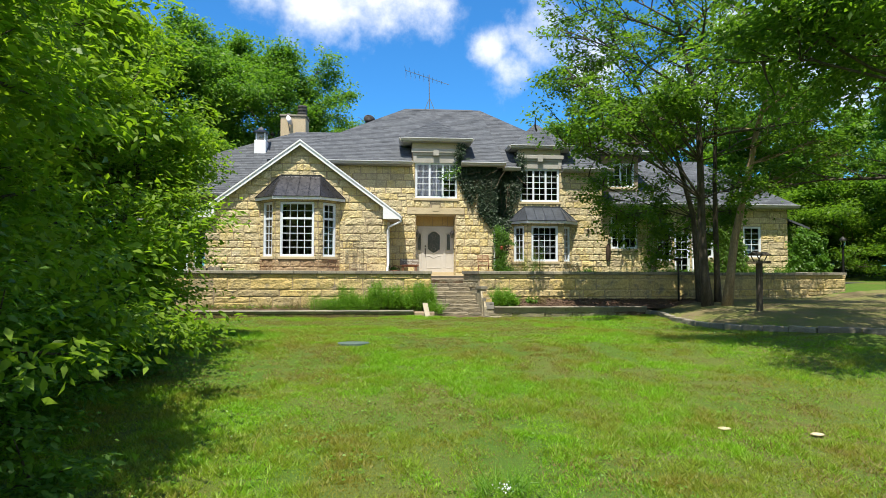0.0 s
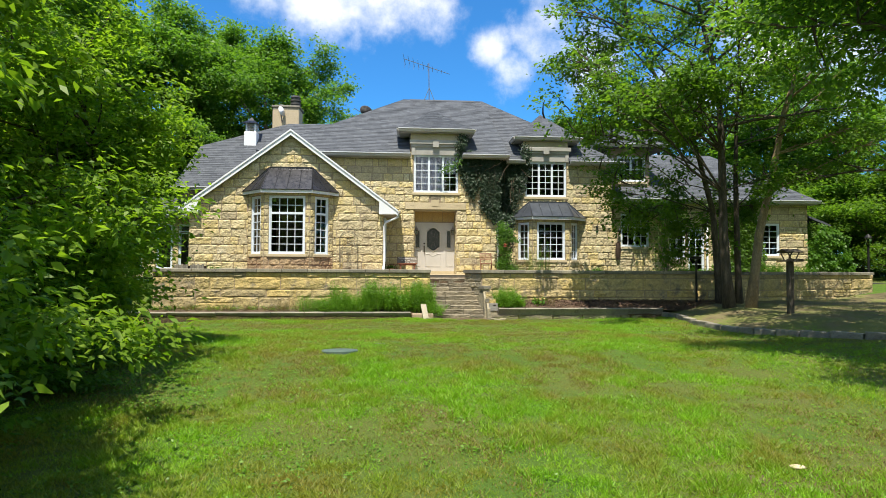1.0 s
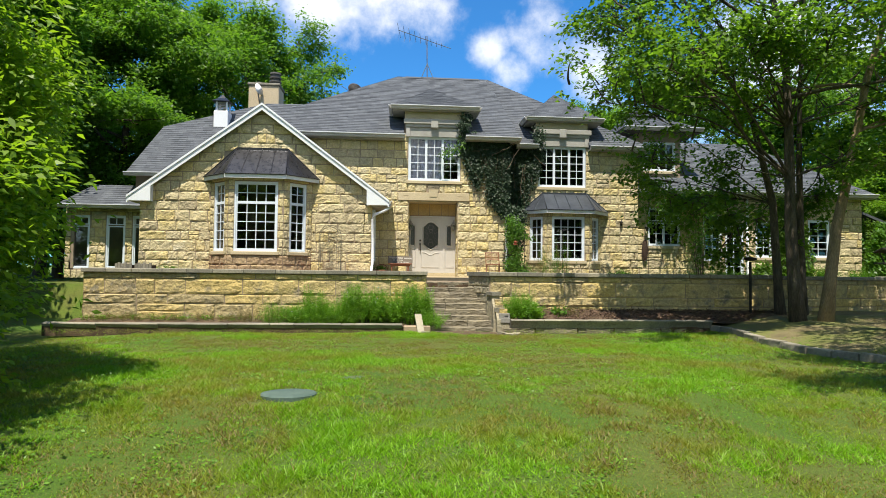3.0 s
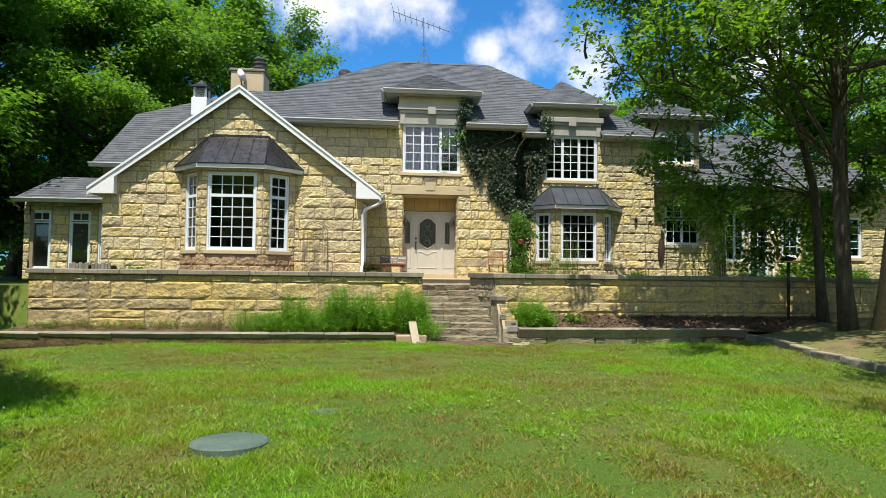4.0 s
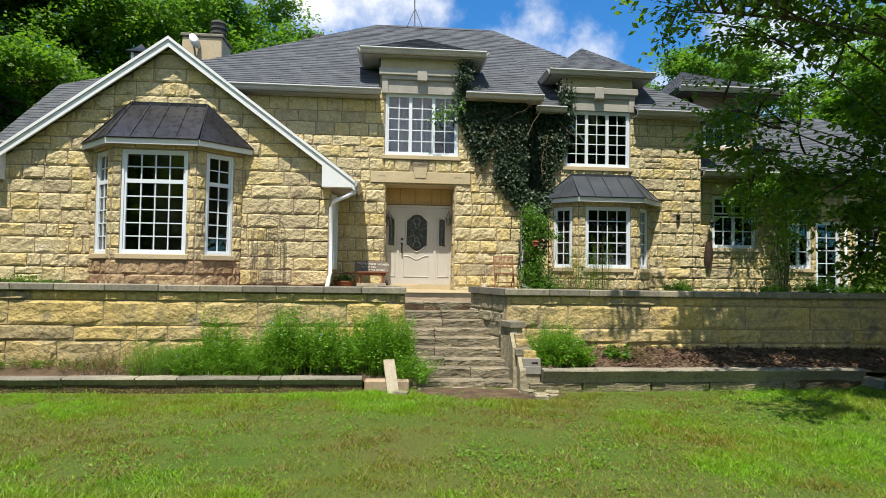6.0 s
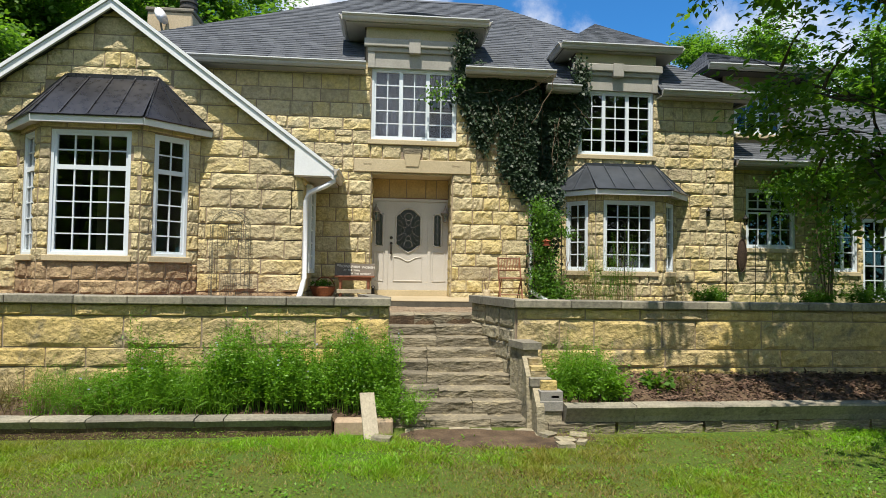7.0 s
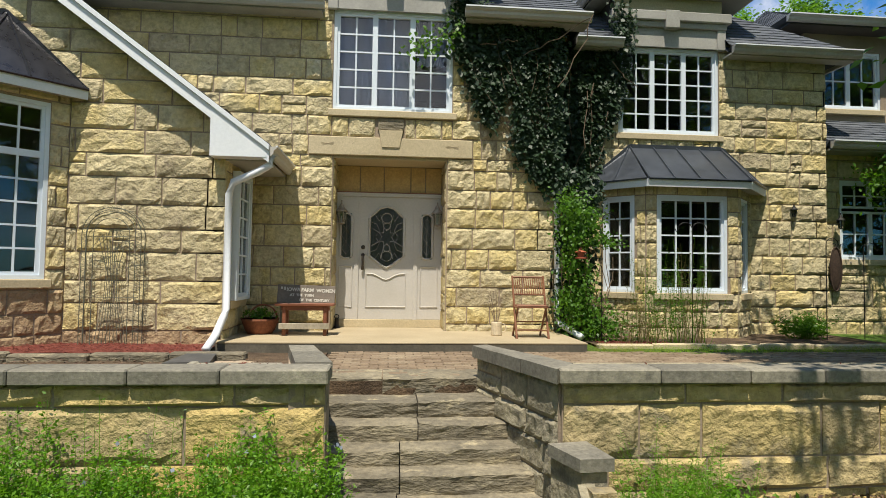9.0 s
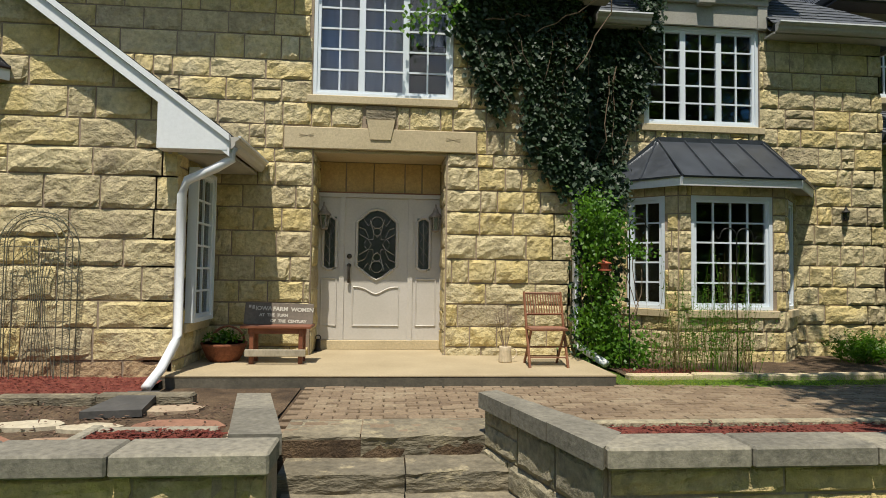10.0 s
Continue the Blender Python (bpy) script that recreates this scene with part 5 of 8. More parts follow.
left_wall = retaining_wall((-8.45, 20.5), (0.68, 20.5), -1.45, "rock-faced limestone retaining wall along the terrace")
cap_row(left_wall, (-8.50, 20.5), (0.705, 20.5), 0.21, Z_CAP, 13, seed=4)
back_left = retaining_wall((-8.45, 27.0), (-8.45, 20.5), -1.45, "limestone retaining wall at the terrace's end")
cap_row(back_left, (-8.45, 27.0), (-8.45, 20.85), 0.32, Z_CAP, 5, seed=5)
right_wall = retaining_wall((2.46, 20.5), (11.0, 20.5), -1.45, "partly shaded limestone retaining wall along the terrace")
cap_row(right_wall, (2.42, 20.5), (11.0, 20.5), 0.21, Z_CAP, 12, seed=6)
far_wall = retaining_wall((11.0, 20.5), (18.2, 22.4), -1.45, "rough limestone retaining wall below the trees")
cap_row(far_wall, (11.0, 20.5), (18.0, 22.35), 0.32, Z_CAP - 0.02, 8, seed=7)
end_wall = retaining_wall((18.2, 22.4), (18.6, 26.3), -1.3, "limestone retaining wall end beside the drive")
cap_row(end_wall, (18.2, 22.4), (18.6, 26.3), 0.3, Z_CAP - 0.02, 4, seed=8)
# returns beside the steps
ret_r = retaining_wall((2.03, 21.95), (2.44, 20.52), -0.9, "low lichened limestone side wall beside the steps", 0.02, 0.3, 0.6, LICHEN)
ret_r2 = retaining_wall((0.67, 20.52), (0.43, 21.95), -0.9, "low lichened limestone side wall beside the steps", 0.02, 0.3, 0.6, LICHEN)
for a, b in ((0.0, 0.36), (0.366, 0.66), (0.666, 1.0)):
    left = [Vector((2.40, 20.43, 0)).lerp(Vector((1.97, 21.92, 0)), q) for q in (a, b)]
    right = [Vector((2.62, 20.73, 0)).lerp(Vector((2.13, 22.0, 0)), q) for q in (b, a)]
    part("cap_stone", slab_poly([(q.x, q.y, Z_CAP + 0.004 - 0.01 * a) for q in left + right], (0, 0, 1), 0.115), CAP, ret_r)
for a, b in ((0.0, 0.55), (0.556, 1.0)):
    quad = [(0.70 - 0.29 * a, 20.77 + 1.15 * a), (0.70 - 0.29 * b, 20.77 + 1.15 * b), (0.41 - 0.24 * b, 20.77 + 1.15 * b), (0.41 - 0.24 * a, 20.77 + 1.15 * a)]
    part("cap_stone", slab_poly([(x, y, Z_CAP + 0.004 - 0.012 * a) for x, y in quad], (0, 0, 1), 0.115), CAP, ret_r2)



def rough_block(x0, x1, y0, y1, z0, z1, rng, amount=0.016):
    """A worn block of stone: its front and top broken and rounded over, its ends fairly straight."""
    bm = bmesh.new()
    nx, ny, nz = max(6, round((x1 - x0) / 0.07)), 3, 4
    off = Vector((rng.uniform(0, 50), rng.uniform(0, 50), rng.uniform(0, 50)))
    # the section runs up the front and back over the top
    sec = [(0.0, k / nz) for k in range(nz)] + [(0.0, 0.93), (0.05, 1.0)] + [(k / ny, 1.0) for k in range(1, ny + 1)] + [(1.0, 0.0)]
    grid = []
    for i in range(nx + 1):
        row = []
        for p, q in sec:
            c = Vector((x0 + (x1 - x0) * i / nx, y0 + (y1 - y0) * p, z0 + (z1 - z0) * q))
            k, f = noise.noise_vector(off + Vector((c.x * 3.1, c.y * 3, c.z * 5))), noise.noise_vector(off + Vector((c.x * 9, c.y * 9, c.z * 21)))
            wear = 1.6 if 0.9 < q and p < 0.2 else 1.0
            push = Vector((0, (k.y + 0.6 * f.y) * amount * wear, (k.z * 0.5 + 0.35 * f.z) * amount * wear))
            row.append(bm.verts.new(c + (push if p < 0.9 and q > 0.01 else Vector())))
        grid.append(row)
    n = len(sec)
    for r0, r1 in zip(grid, grid[1:]):
        for j in range(n):
            bm.faces.new((r0[j], r1[j], r1[(j + 1) % n], r0[(j + 1) % n]))
    bm.faces.new(grid[0]), bm.faces.new(grid[-1][::-1])
    bmesh.ops.recalc_face_normals(bm, faces=bm.faces)
    return bm


# steps: nine risers of stone, each tread of two blocks
steps = thing("stone_steps", (1.6, 20.3, -1.42), "weathered grey limestone garden steps to the terrace", "steps")
rng = random.Random(21)
for i, y in enumerate((21.90, 21.54, 21.28, 21.04, 20.83, 20.58, 20.30, 20.07, 19.82)):
    z = Z_PAVE - 0.145 * i
    x0, x1 = 0.66 - 0.17 * max(0.0, (y - 20.5) / 1.4), 2.10 + 0.075 * i
    joint = x0 + (x1 - x0) * rng.uniform(0.3, 0.7)
    lean = rng.uniform(-0.012, 0.012)
    for a, b in ((x0, joint), (joint, x1)):
        part("step", rough_block(a + 0.005, b - 0.005, y + rng.uniform(-0.02, 0.02), y + 0.48, z - 0.172, z + rng.uniform(-0.012, 0.008) + lean, rng, 0.022), STEP, steps)
for i in range(6):
    a, w = 0.90 + i * 0.275, rng.uniform(0.235, 0.265)
    part("footing_brick", rough_block(a, a + w, 19.44 + rng.uniform(-0.03, 0.03), 19.80, -1.52, -1.385 + rng.uniform(-0.015, 0.015), rng, 0.012), LICHEN, steps)
# stepped side wall going down on the right of the steps
side = structure("side_wall", slab_poly([(2.47, 20.06, -0.437), (2.66, 20.08, -0.437), (2.60, 20.47, -0.437), (2.36, 20.44, -0.437)], (0, 0, 1), 0.98), LICHEN, "stepped limestone side wall of the steps", "wall")
part("cap_stone", slab_poly([(2.45, 20.03, -0.345), (2.70, 20.05, -0.345), (2.64, 20.47, -0.345), (2.33, 20.42, -0.345)], (0, 0, 1), 0.09), CAP, side)
part("flank_stone", prism(bmesh.new(), [(20.055, -0.52), (19.80, -0.74), (19.74, -1.42), (20.055, -1.42)], (2.44, 0, 0), (2.56, 0, 0), (0, 1, 0), (0, 0, 1)), LICHEN, side)
part("flank_stone", prism(bmesh.new(), [(19.79, -0.80), (19.50, -1.06), (19.46, -1.42), (19.73, -1.42)], (2.50, 0, 0), (2.60, 0, 0), (0, 1, 0), (0, 0, 1)), LICHEN, side)
for x0, x1, y0, y1, z0, z1, stone in ((2.50, 2.67, 19.92, 20.04, -0.61, -0.535, WALL_STONE), (2.50, 2.70, 19.80, 20.03, -0.675, -0.615, WALL_STONE), (2.50, 2.70, 19.79, 20.03, -0.745, -0.68, WALL_STONE),
                                      (2.47, 2.74, 19.70, 20.03, -0.85, -0.75, CAP), (2.57, 2.79, 19.72, 20.0, -1.4, -0.855, LICHEN), (2.59, 2.79, 19.62, 19.71, -0.882, -0.77, WALL_STONE)):
    part("loose_stone", rough_block(x0, x1, y0, y1, z0, z1, rng, 0.008), stone, side)

# concrete blocks by the steps
cb = thing("concrete_block", (2.70, 19.62, -1.40), "grey hollow concrete block stacked by the steps", "block")
bm = bmesh.new()
for q in ((2.565, 2.70, -1.0, -0.885), (2.80, 2.845, -1.0, -0.885), (2.70, 2.80, -1.0, -0.97), (2.70, 2.80, -0.937, -0.885)):
    box(bm, q[0], q[1], 19.55, 19.73, q[2], q[3])
bmesh.ops.remove_doubles(bm, verts=bm.verts, dist=0.0005)
part("hollow_block", bm, BLOCK, cb)
part("solid_block", block(2.555, 2.85, 19.54, 19.74, -1.13, -1.003, 0.008), BLOCK, cb)
part("footing", rough_block(2.58, 2.84, 19.56, 19.74, -1.42, -1.133, rng, 0.012), LICHEN, cb)


def kerb_block(half, m):
    """A kerb stone whose front is undercut, with worn arrises."""
    bm = bmesh.new()
    k = max(4, round(half / 0.08))
    sec = ((-0.10, 0.055), (-0.085, 0.078), (0.10, 0.085), (0.12, -0.14), (0.0, -0.14), (-0.03, -0.06))
    rows = []
    for i in range(k + 1):
        x = -half + 2 * half * i / k
        n = [noise.noise_vector(Vector((x * 3 + half * 17, a * 9, b * 9))) for a, b in sec]
        rows.append([bm.verts.new((x, a + 0.012 * q.y, b + 0.010 * q.z)) for (a, b), q in zip(sec, n)])
    for r0, r1 in zip(rows, rows[1:]):
        for j in range(6):
            bm.faces.new((r0[j], r1[j], r1[(j + 1) % 6], r0[(j + 1) % 6]))
    bm.faces.new(rows[0]), bm.faces.new(rows[-1][::-1])
    bmesh.ops.recalc_face_normals(bm, faces=bm.faces)
    bmesh.ops.transform(bm, matrix=m, verts=bm.verts)
    return bm


# kerb stones of the beds
kerb_left = structure("kerb", block(-8.9, 0.02, 19.50, 19.7, -1.5, -1.22, 0), SOIL, "weathered grey stone kerb along the flower bed", "kerb")
cuts = (-8.9, -7.6, -6.1, -4.4, -3.35, -2.75, -1.55, -1.22, 0.02)
for i, (a, b) in enumerate(zip(cuts, cuts[1:])):
    m = Matrix.Translation(((a + b) / 2, 19.55, -1.25)) @ pose(0, 0, 0, 0, rng.uniform(-0.5, 0.5), rng.uniform(-1, 1))
    part("kerb_stone", kerb_block((b - a) / 2 - 0.006, m), CAP, kerb_left)
part("kerb_stone", block(0.05, 0.75, 19.52, 19.72, -1.42, -1.22, 0.02), FLAG, kerb_left)
kerb_right = structure("kerb", block(2.87, 8.35, 19.60, 19.75, -1.6, -1.12, 0), SOIL, "dark weathered stone kerb of the mulched bed", "kerb")
cuts = (2.86, 3.75, 4.9, 5.9, 7.2, 8.4)
for i, (a, b) in enumerate(zip(cuts, cuts[1:])):
    m = Matrix.Translation(((a + b) / 2, 19.53 + 0.02 * i, -1.12))
    part("kerb_stone", kerb_block((b - a) / 2 - 0.006, m), CAP, kerb_right)
    part("kerb_stone", rough_block(-(b - a) / 2 - 0.2, (b - a) / 2 - 0.25, -0.01, 0.12, -0.32, -0.145, rng), STEP, kerb_right).data.transform(m)
line = [(8.45, 19.7), (8.45, 18.6), (8.16, 17.0), (8.12, 15.4), (8.32, 14.3), (8.7, 13.2), (9.3, 12.1), (10.6, 11.0), (13.4, 10.0)]
kerb_tree = structure("kerb", block(8.40, 8.46, 19.66, 19.72, -1.5, -1.2, 0), CAP, "grey stone kerb round the shady tree bed", "kerb")
for a, b in zip(line, line[1:]):
    k = 2
    for i in range(k):
        p, q = Vector((*a, 0)).lerp(Vector((*b, 0)), i / k), Vector((*a, 0)).lerp(Vector((*b, 0)), (i + 1) / k)
        z = lawn_z(*((p + q) / 2)[:2])
        m = Matrix.Translation((*((p + q) / 2)[:2], z)) @ pose(0, 0, 0, 0, rng.uniform(-1.5, 1.5), math.degrees(math.atan2(q.y - p.y, q.x - p.x)))
        part("kerb_stone", rough_block(-(q - p).length / 2 + 0.01, (q - p).length / 2 - 0.01, -0.08, 0.08, -0.2, 0.125, rng, 0.012), CAP, kerb_tree).data.transform(m)


def bed(name, x0, x1, y0, y1, zf, material, label, bumpy=0.03, step=0.16):
    nx, ny = max(2, round((x1 - x0) / step)), max(2, round((y1 - y0) / step))
    v = np.array([(x0 + (x1 - x0) * i / nx, y0 + (y1 - y0) * j / ny, 0.0) for j in range(ny + 1) for i in range(nx + 1)])
    for p in v:
        p[2] = zf(p[0], p[1]) + bumpy * noise.noise((p[0] * 2.1, p[1] * 2.1, 3.0))
    f = np.array([(j * (nx + 1) + i, j * (nx + 1) + i + 1, (j + 1) * (nx + 1) + i + 1, (j + 1) * (nx + 1) + i) for j in range(ny) for i in range(nx)])
    ob = sheet(name, v, f, material, None)
    ob.data.polygons.foreach_set("use_smooth", [True] * len(f))
    return tagged(ob, label, "flower bed", "", "structure")


bed("flower_bed", -8.6, 0.72, 19.62, 20.52, lambda x, y: -1.24 + 0.12 * (y - 19.62), SOIL, "bare brown soil of the long flower bed")
bed("mulch_bed", 2.75, 11.0, 19.62, 20.52, lambda x, y: max(-1.10 + 0.32 * (y - 19.62), lawn_z(x, y) + 0.03), SOIL, "soil and bark of the bed below the wall")
bed("tree_bed", 8.0, 20.0, 11.0, 21.9, lambda x, y: lawn_z(x, y) + (0.03 if x > float(np.interp(y, (10.0, 11.0, 12.1, 13.2, 14.3, 15.4, 17.0, 18.6, 19.7), (13.4, 10.6, 9.3, 8.7, 8.32, 8.12, 8.16, 8.45, 8.45))) + 0.06 else -0.2), DRY_GROUND,
    "bare shaded ground under the trees", 0.02, 0.15)

# porch slab, terrace paving
porch = structure("porch_slab", block(-1.08, 3.79, 23.83, 26.0, -0.015, 0.0, 0), SLAB, "tan concrete porch slab with a dark stained edge", "porch")
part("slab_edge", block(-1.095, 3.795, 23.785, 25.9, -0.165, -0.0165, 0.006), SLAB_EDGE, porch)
part("slab_top", block(-1.1, 3.8, 23.78, 25.9, -0.016, 0.004, 0.004), SLAB, porch)
paving = structure("paving", block(0.3, 16.0, 21.9, 23.80, -0.5, Z_PAVE - 0.035, 0), SOIL, "worn brick paving of the terrace", "paving")
terrace_soil = bed("terrace_bed", -8.4, 0.36, 20.74, 24.2, lambda x, y: -0.115 - 0.005 * (y - 20.8), SOIL, "dark soil bed on the terrace", 0.03)
grass_strip = bed("grass_strip", 3.9, 18.0, 23.66, 26.4, lambda x, y: -0.125, TURF, "strip of grass before the bay", 0.02)
bed("bay_bed", 4.1, 9.0, 24.3, 26.0, lambda x, y: -0.095, SOIL, "shaded soil bed under the bay", 0.02)
bed("cap_bed", 2.66, 11.0, 20.70, 21.36, lambda x, y: 0.07, MULCH, "red mulch strip behind the terrace wall", 0.02)
bed("mulch_patch", -0.46, 0.30, 20.70, 21.16, lambda x, y: 0.11, MULCH, "red mulch patch beside the steps", 0.02, 0.1)
part("edge_board", block(-0.53, -0.46, 20.77, 21.26, -0.1, 0.14, 0.01), CAP, terrace_soil)
part("edge_board", block(-0.52, 0.24, 21.17, 21.25, -0.12, 0.13, 0.01), CAP, terrace_soil)
part("edge_board", block(2.6, 11.0, 21.37, 21.45, -0.2, 0.10, 0.01), LICHEN, paving)
for i, (x, y, r, turn, stone) in enumerate(((-1.75, 21.75, 0.50, 10, RED_FLAG), (-0.35, 22.15, 0.42, 0, RED_FLAG), (-1.05, 21.75, 0.22, 40, FLAG), (-0.98, 22.15, 0.24, 70, FLAG), (-1.45, 22.25, 0.28, 5, FLAG),
                                            (-2.7, 22.1, 0.45, 30, FLAG), (-0.62, 22.75, 0.30, 50, FLAG), (-3.4, 21.6, 0.42, 15, RED_FLAG), (-2.3, 21.3, 0.3, 60, FLAG))):
    k = 9
    pts = [(x + r * rng.uniform(0.8, 1.1) * math.cos(6.283 * j / k + turn), y + 0.5 * r * rng.uniform(0.75, 1.15) * math.sin(6.283 * j / k + turn), -0.097) for j in range(k)]
    part("flagstone", slab_poly(pts, (0, 0, 1), 0.07), stone, terrace_soil)
litter = np.random.default_rng(91)
lp = np.stack([litter.uniform(-4.0, 0.3, 1500), litter.uniform(21.4, 22.95, 1500), np.full(1500, -0.10) + litter.uniform(-0.02, 0.02, 1500)], 1)
leaves("litter", lp, litter.normal(size=lp.shape) * np.array((1, 1, 0.2)), litter.uniform(0.02, 0.07, 1500), CHIP, terrace_soil, 92, 0.3, flat=0.85)
# stone edging along the foot of the gable
for i in range(9):
    a = -8.2 + i * 0.86
    part("edging_stone", block(a, a + 0.84, 22.95 + 0.03 * (i % 2), 23.1, -0.25, -0.045 + 0.012 * (i % 3), 0.02), STEP, terrace_soil)
bed("gable_bed", -8.4, -1.05, 23.1, 24.1, lambda x, y: -0.045, MULCH, "red mulch along the foot of the gable wall", 0.02)
for i in range(6):
    a = 4.1 + i * 0.82
    part("edging_stone", block(a, a + 0.80, 24.16 + 0.03 * (i % 2), 24.30, -0.2, -0.06 + 0.01 * (i % 2), 0.015), SAWN, grass_strip)
# road beyond the wall's end
structure("road", block(19.5, 60, 24.5, 29.5, -1.5, -0.28, 0), ASPHALT, "grey asphalt drive beyond the wall", "road")

# inspection lids in the lawn, stray stones
for x, y, r in ((-0.80, 13.0, 0.25), (-1.44, 11.60, 0.345)):
    z = lawn_z(x, y) - (0.056 if x > -1 else 0.026)
    lid = thing("inspection_lid", (x, y, z), "round faded green plastic lid in the lawn", "lid", "lids in the lawn")
    tilt = Matrix.Translation((x, y, z)) @ pose(0, 0, 0, -3.2, 0, 0) @ Matrix.Translation((-x, -y, -z))
    part("cover", lathe([(r, -0.04), (r, 0.035), (r - 0.02, 0.05), (r * 0.6, 0.055), (0.02, 0.056)], (x, y, z), 28), LID, lid).data.transform(tilt)
    part("rim", lathe([(r + 0.02, -0.05), (r + 0.02, 0.0), (r + 0.005, 0.004)], (x, y, z), 28), BLOCK, lid)
for x, y in ((4.59, 5.8), (3.58, 6.09)):
    s = bmesh.new()
    bmesh.ops.create_icosphere(s, subdivisions=2, radius=0.07)
    for q in s.verts:
        q.co = Vector((q.co.x * 1.2, q.co.y * 0.8, q.co.z * 0.28)) * (1 + 0.3 * noise.noise(q.co * 9))
    bmesh.ops.translate(s, verts=s.verts, vec=(x, y, lawn_z(x, y) + 0.03))
    tagged(part("stone", s, SAWN, None, "", True), "pale flat stone lying in the grass", "stone", "stones in the grass")
plank = part("plank", block(-0.09, 0.09, -0.36, 0.36, -0.018, 0.018, 0.005, Matrix.Translation((0.47, 19.46, -1.20)) @ pose(0, 0, 0, 50, 0, 12)), PALE_WOOD)
tagged(plank, "pale weathered board leaning on the kerb", "board")

# ---- trees and woods ----
def grow(at, height, lean, reach, low, limbs, seed, base_r, sub=7, twigs=5, keep=None, aim=(), stem=None):
    """A trunk with limbs and twigs. Returns the wood and the places where leaves sit, with their outward way."""
    rng = random.Random(seed)
    bm = bmesh.new()
    p0 = Vector(at)
    trunk = [p0 + Vector((0, 0, -0.3))]
    k = 9
    for i in range(1, k + 1):
        s = i / k
        trunk.append(p0 + Vector((lean[0] * s + 0.18 * math.sin(s * 5 + seed), lean[1] * s + 0.18 * math.cos(s * 4 + seed), height * 0.86 * s)))
    if stem:
        zs, run = [q[2] for q in stem], np.linspace(stem[0][2], stem[-1][2], k + 1)
        trunk = [Vector([float(np.interp(z, zs, [q[a] for q in stem])) for a in range(2)] + [float(z)]) for z in run]
    tube(bm, trunk, [base_r * (1.35 if i == 0 else 1) * (1 - 0.82 * i / k) for i in range(k + 1)], 9)
    spots = []

    def branch(a, d, length, r, depth):
        pts, p = [a], a
        n = 4
        for i in range(n):
            d = (d + Vector((rng.uniform(-0.28, 0.28), rng.uniform(-0.28, 0.28), rng.uniform(-0.2, 0.18)))).normalized()
            p = p + d * length / n
            pts.append(p)
        if keep is None or (keep(pts[2]) and keep(pts[4])):
            tube(bm, pts, [r * (1 - 0.75 * i / n) for i in range(n + 1)], 4 if depth else 6, False)
        return pts, d

    for j in range(limbs + len(aim)):
        j, goal = (j, None) if j < limbs else (j - limbs, Vector(aim[j - limbs]))
        s = low + (1 - low) * (j + rng.random()) / limbs
        q = s * k
        i = min(int(q), k - 1)
        a = trunk[i].lerp(trunk[i + 1], q - i)
        ang = j * 2.4 + rng.uniform(-0.5, 0.5)
        rise = rng.uniform(0.15, 0.75) + 0.6 * (s - 0.35)
        shape = math.sin(math.pi * min(1, 0.22 + 0.75 * (s - low) / (1 - low) * 0.95)) ** 0.7
        length = reach * shape * rng.uniform(0.75, 1.15)
        d = Vector((math.cos(ang), math.sin(ang), rise)).normalized()
        if goal is not None:
            a = min(trunk[2:], key=lambda q: abs(q.z - max(2.0, goal.z - 0.55 * (goal.xy - q.xy).length)))
            d, length = (goal - a).normalized(), (goal - a).length * 1.02
        pts, dd = branch(a, d, length, base_r * (0.42 if goal is None else 0.30) * (1.1 - s * 0.6), 0)
        for m in range(sub):
            t = (0.25 if goal is None else 0.62) + (0.75 if goal is None else 0.38) * (m + rng.random()) / sub
            u = t * 4
            b = pts[min(int(u), 3)].lerp(pts[min(int(u), 3) + 1], u - min(int(u), 3))
            d2 = (d + Vector((rng.uniform(-1, 1), rng.uniform(-1, 1), rng.uniform(-0.7, 0.6)))).normalized()
            l2 = min(length, 99 if goal is None else 2.7) * 0.38 * rng.uniform(0.5, 1.1) * (1.15 - 0.5 * t) + 0.35
            pts2, d3 = branch(b, d2, l2, 0.016 + 0.003 * length, 1)
            for w in range(twigs):
                t2 = 0.35 + 0.65 * (w + rng.random()) / twigs
                u2 = t2 * 4
                c = pts2[min(int(u2), 3)].lerp(pts2[min(int(u2), 3) + 1], u2 - min(int(u2), 3))
                out = (d2 + Vector((rng.uniform(-1, 1), rng.uniform(-1, 1), rng.uniform(-0.8, 0.35)))).normalized()
                spots.append((c, out, 0.25 + 0.3 * rng.random()))
    return bm, spots


def foliate(spots, per, spread, size, seed, droop=0.35):
    """Leaves set in sprays along each twig."""
    rng = np.random.default_rng(seed)
    c = np.repeat(np.array([tuple(s[0]) for s in spots]), per, axis=0)
    o = np.repeat(np.array([tuple(s[1]) for s in spots]), per, axis=0)
    t = rng.uniform(0, 1, (len(c), 1))
    p = c + o * t * spread * 2.0 + rng.normal(size=c.shape) * spread * np.array((0.55, 0.55, 0.24))
    d = o * np.array((0.6, 0.6, 0.25)) + rng.normal(size=c.shape) * np.array((0.75, 0.75, 0.3)) + np.array((0, 0, -droop * 0.7))
    return p, d, size * rng.uniform(0.6, 1.3, len(c))


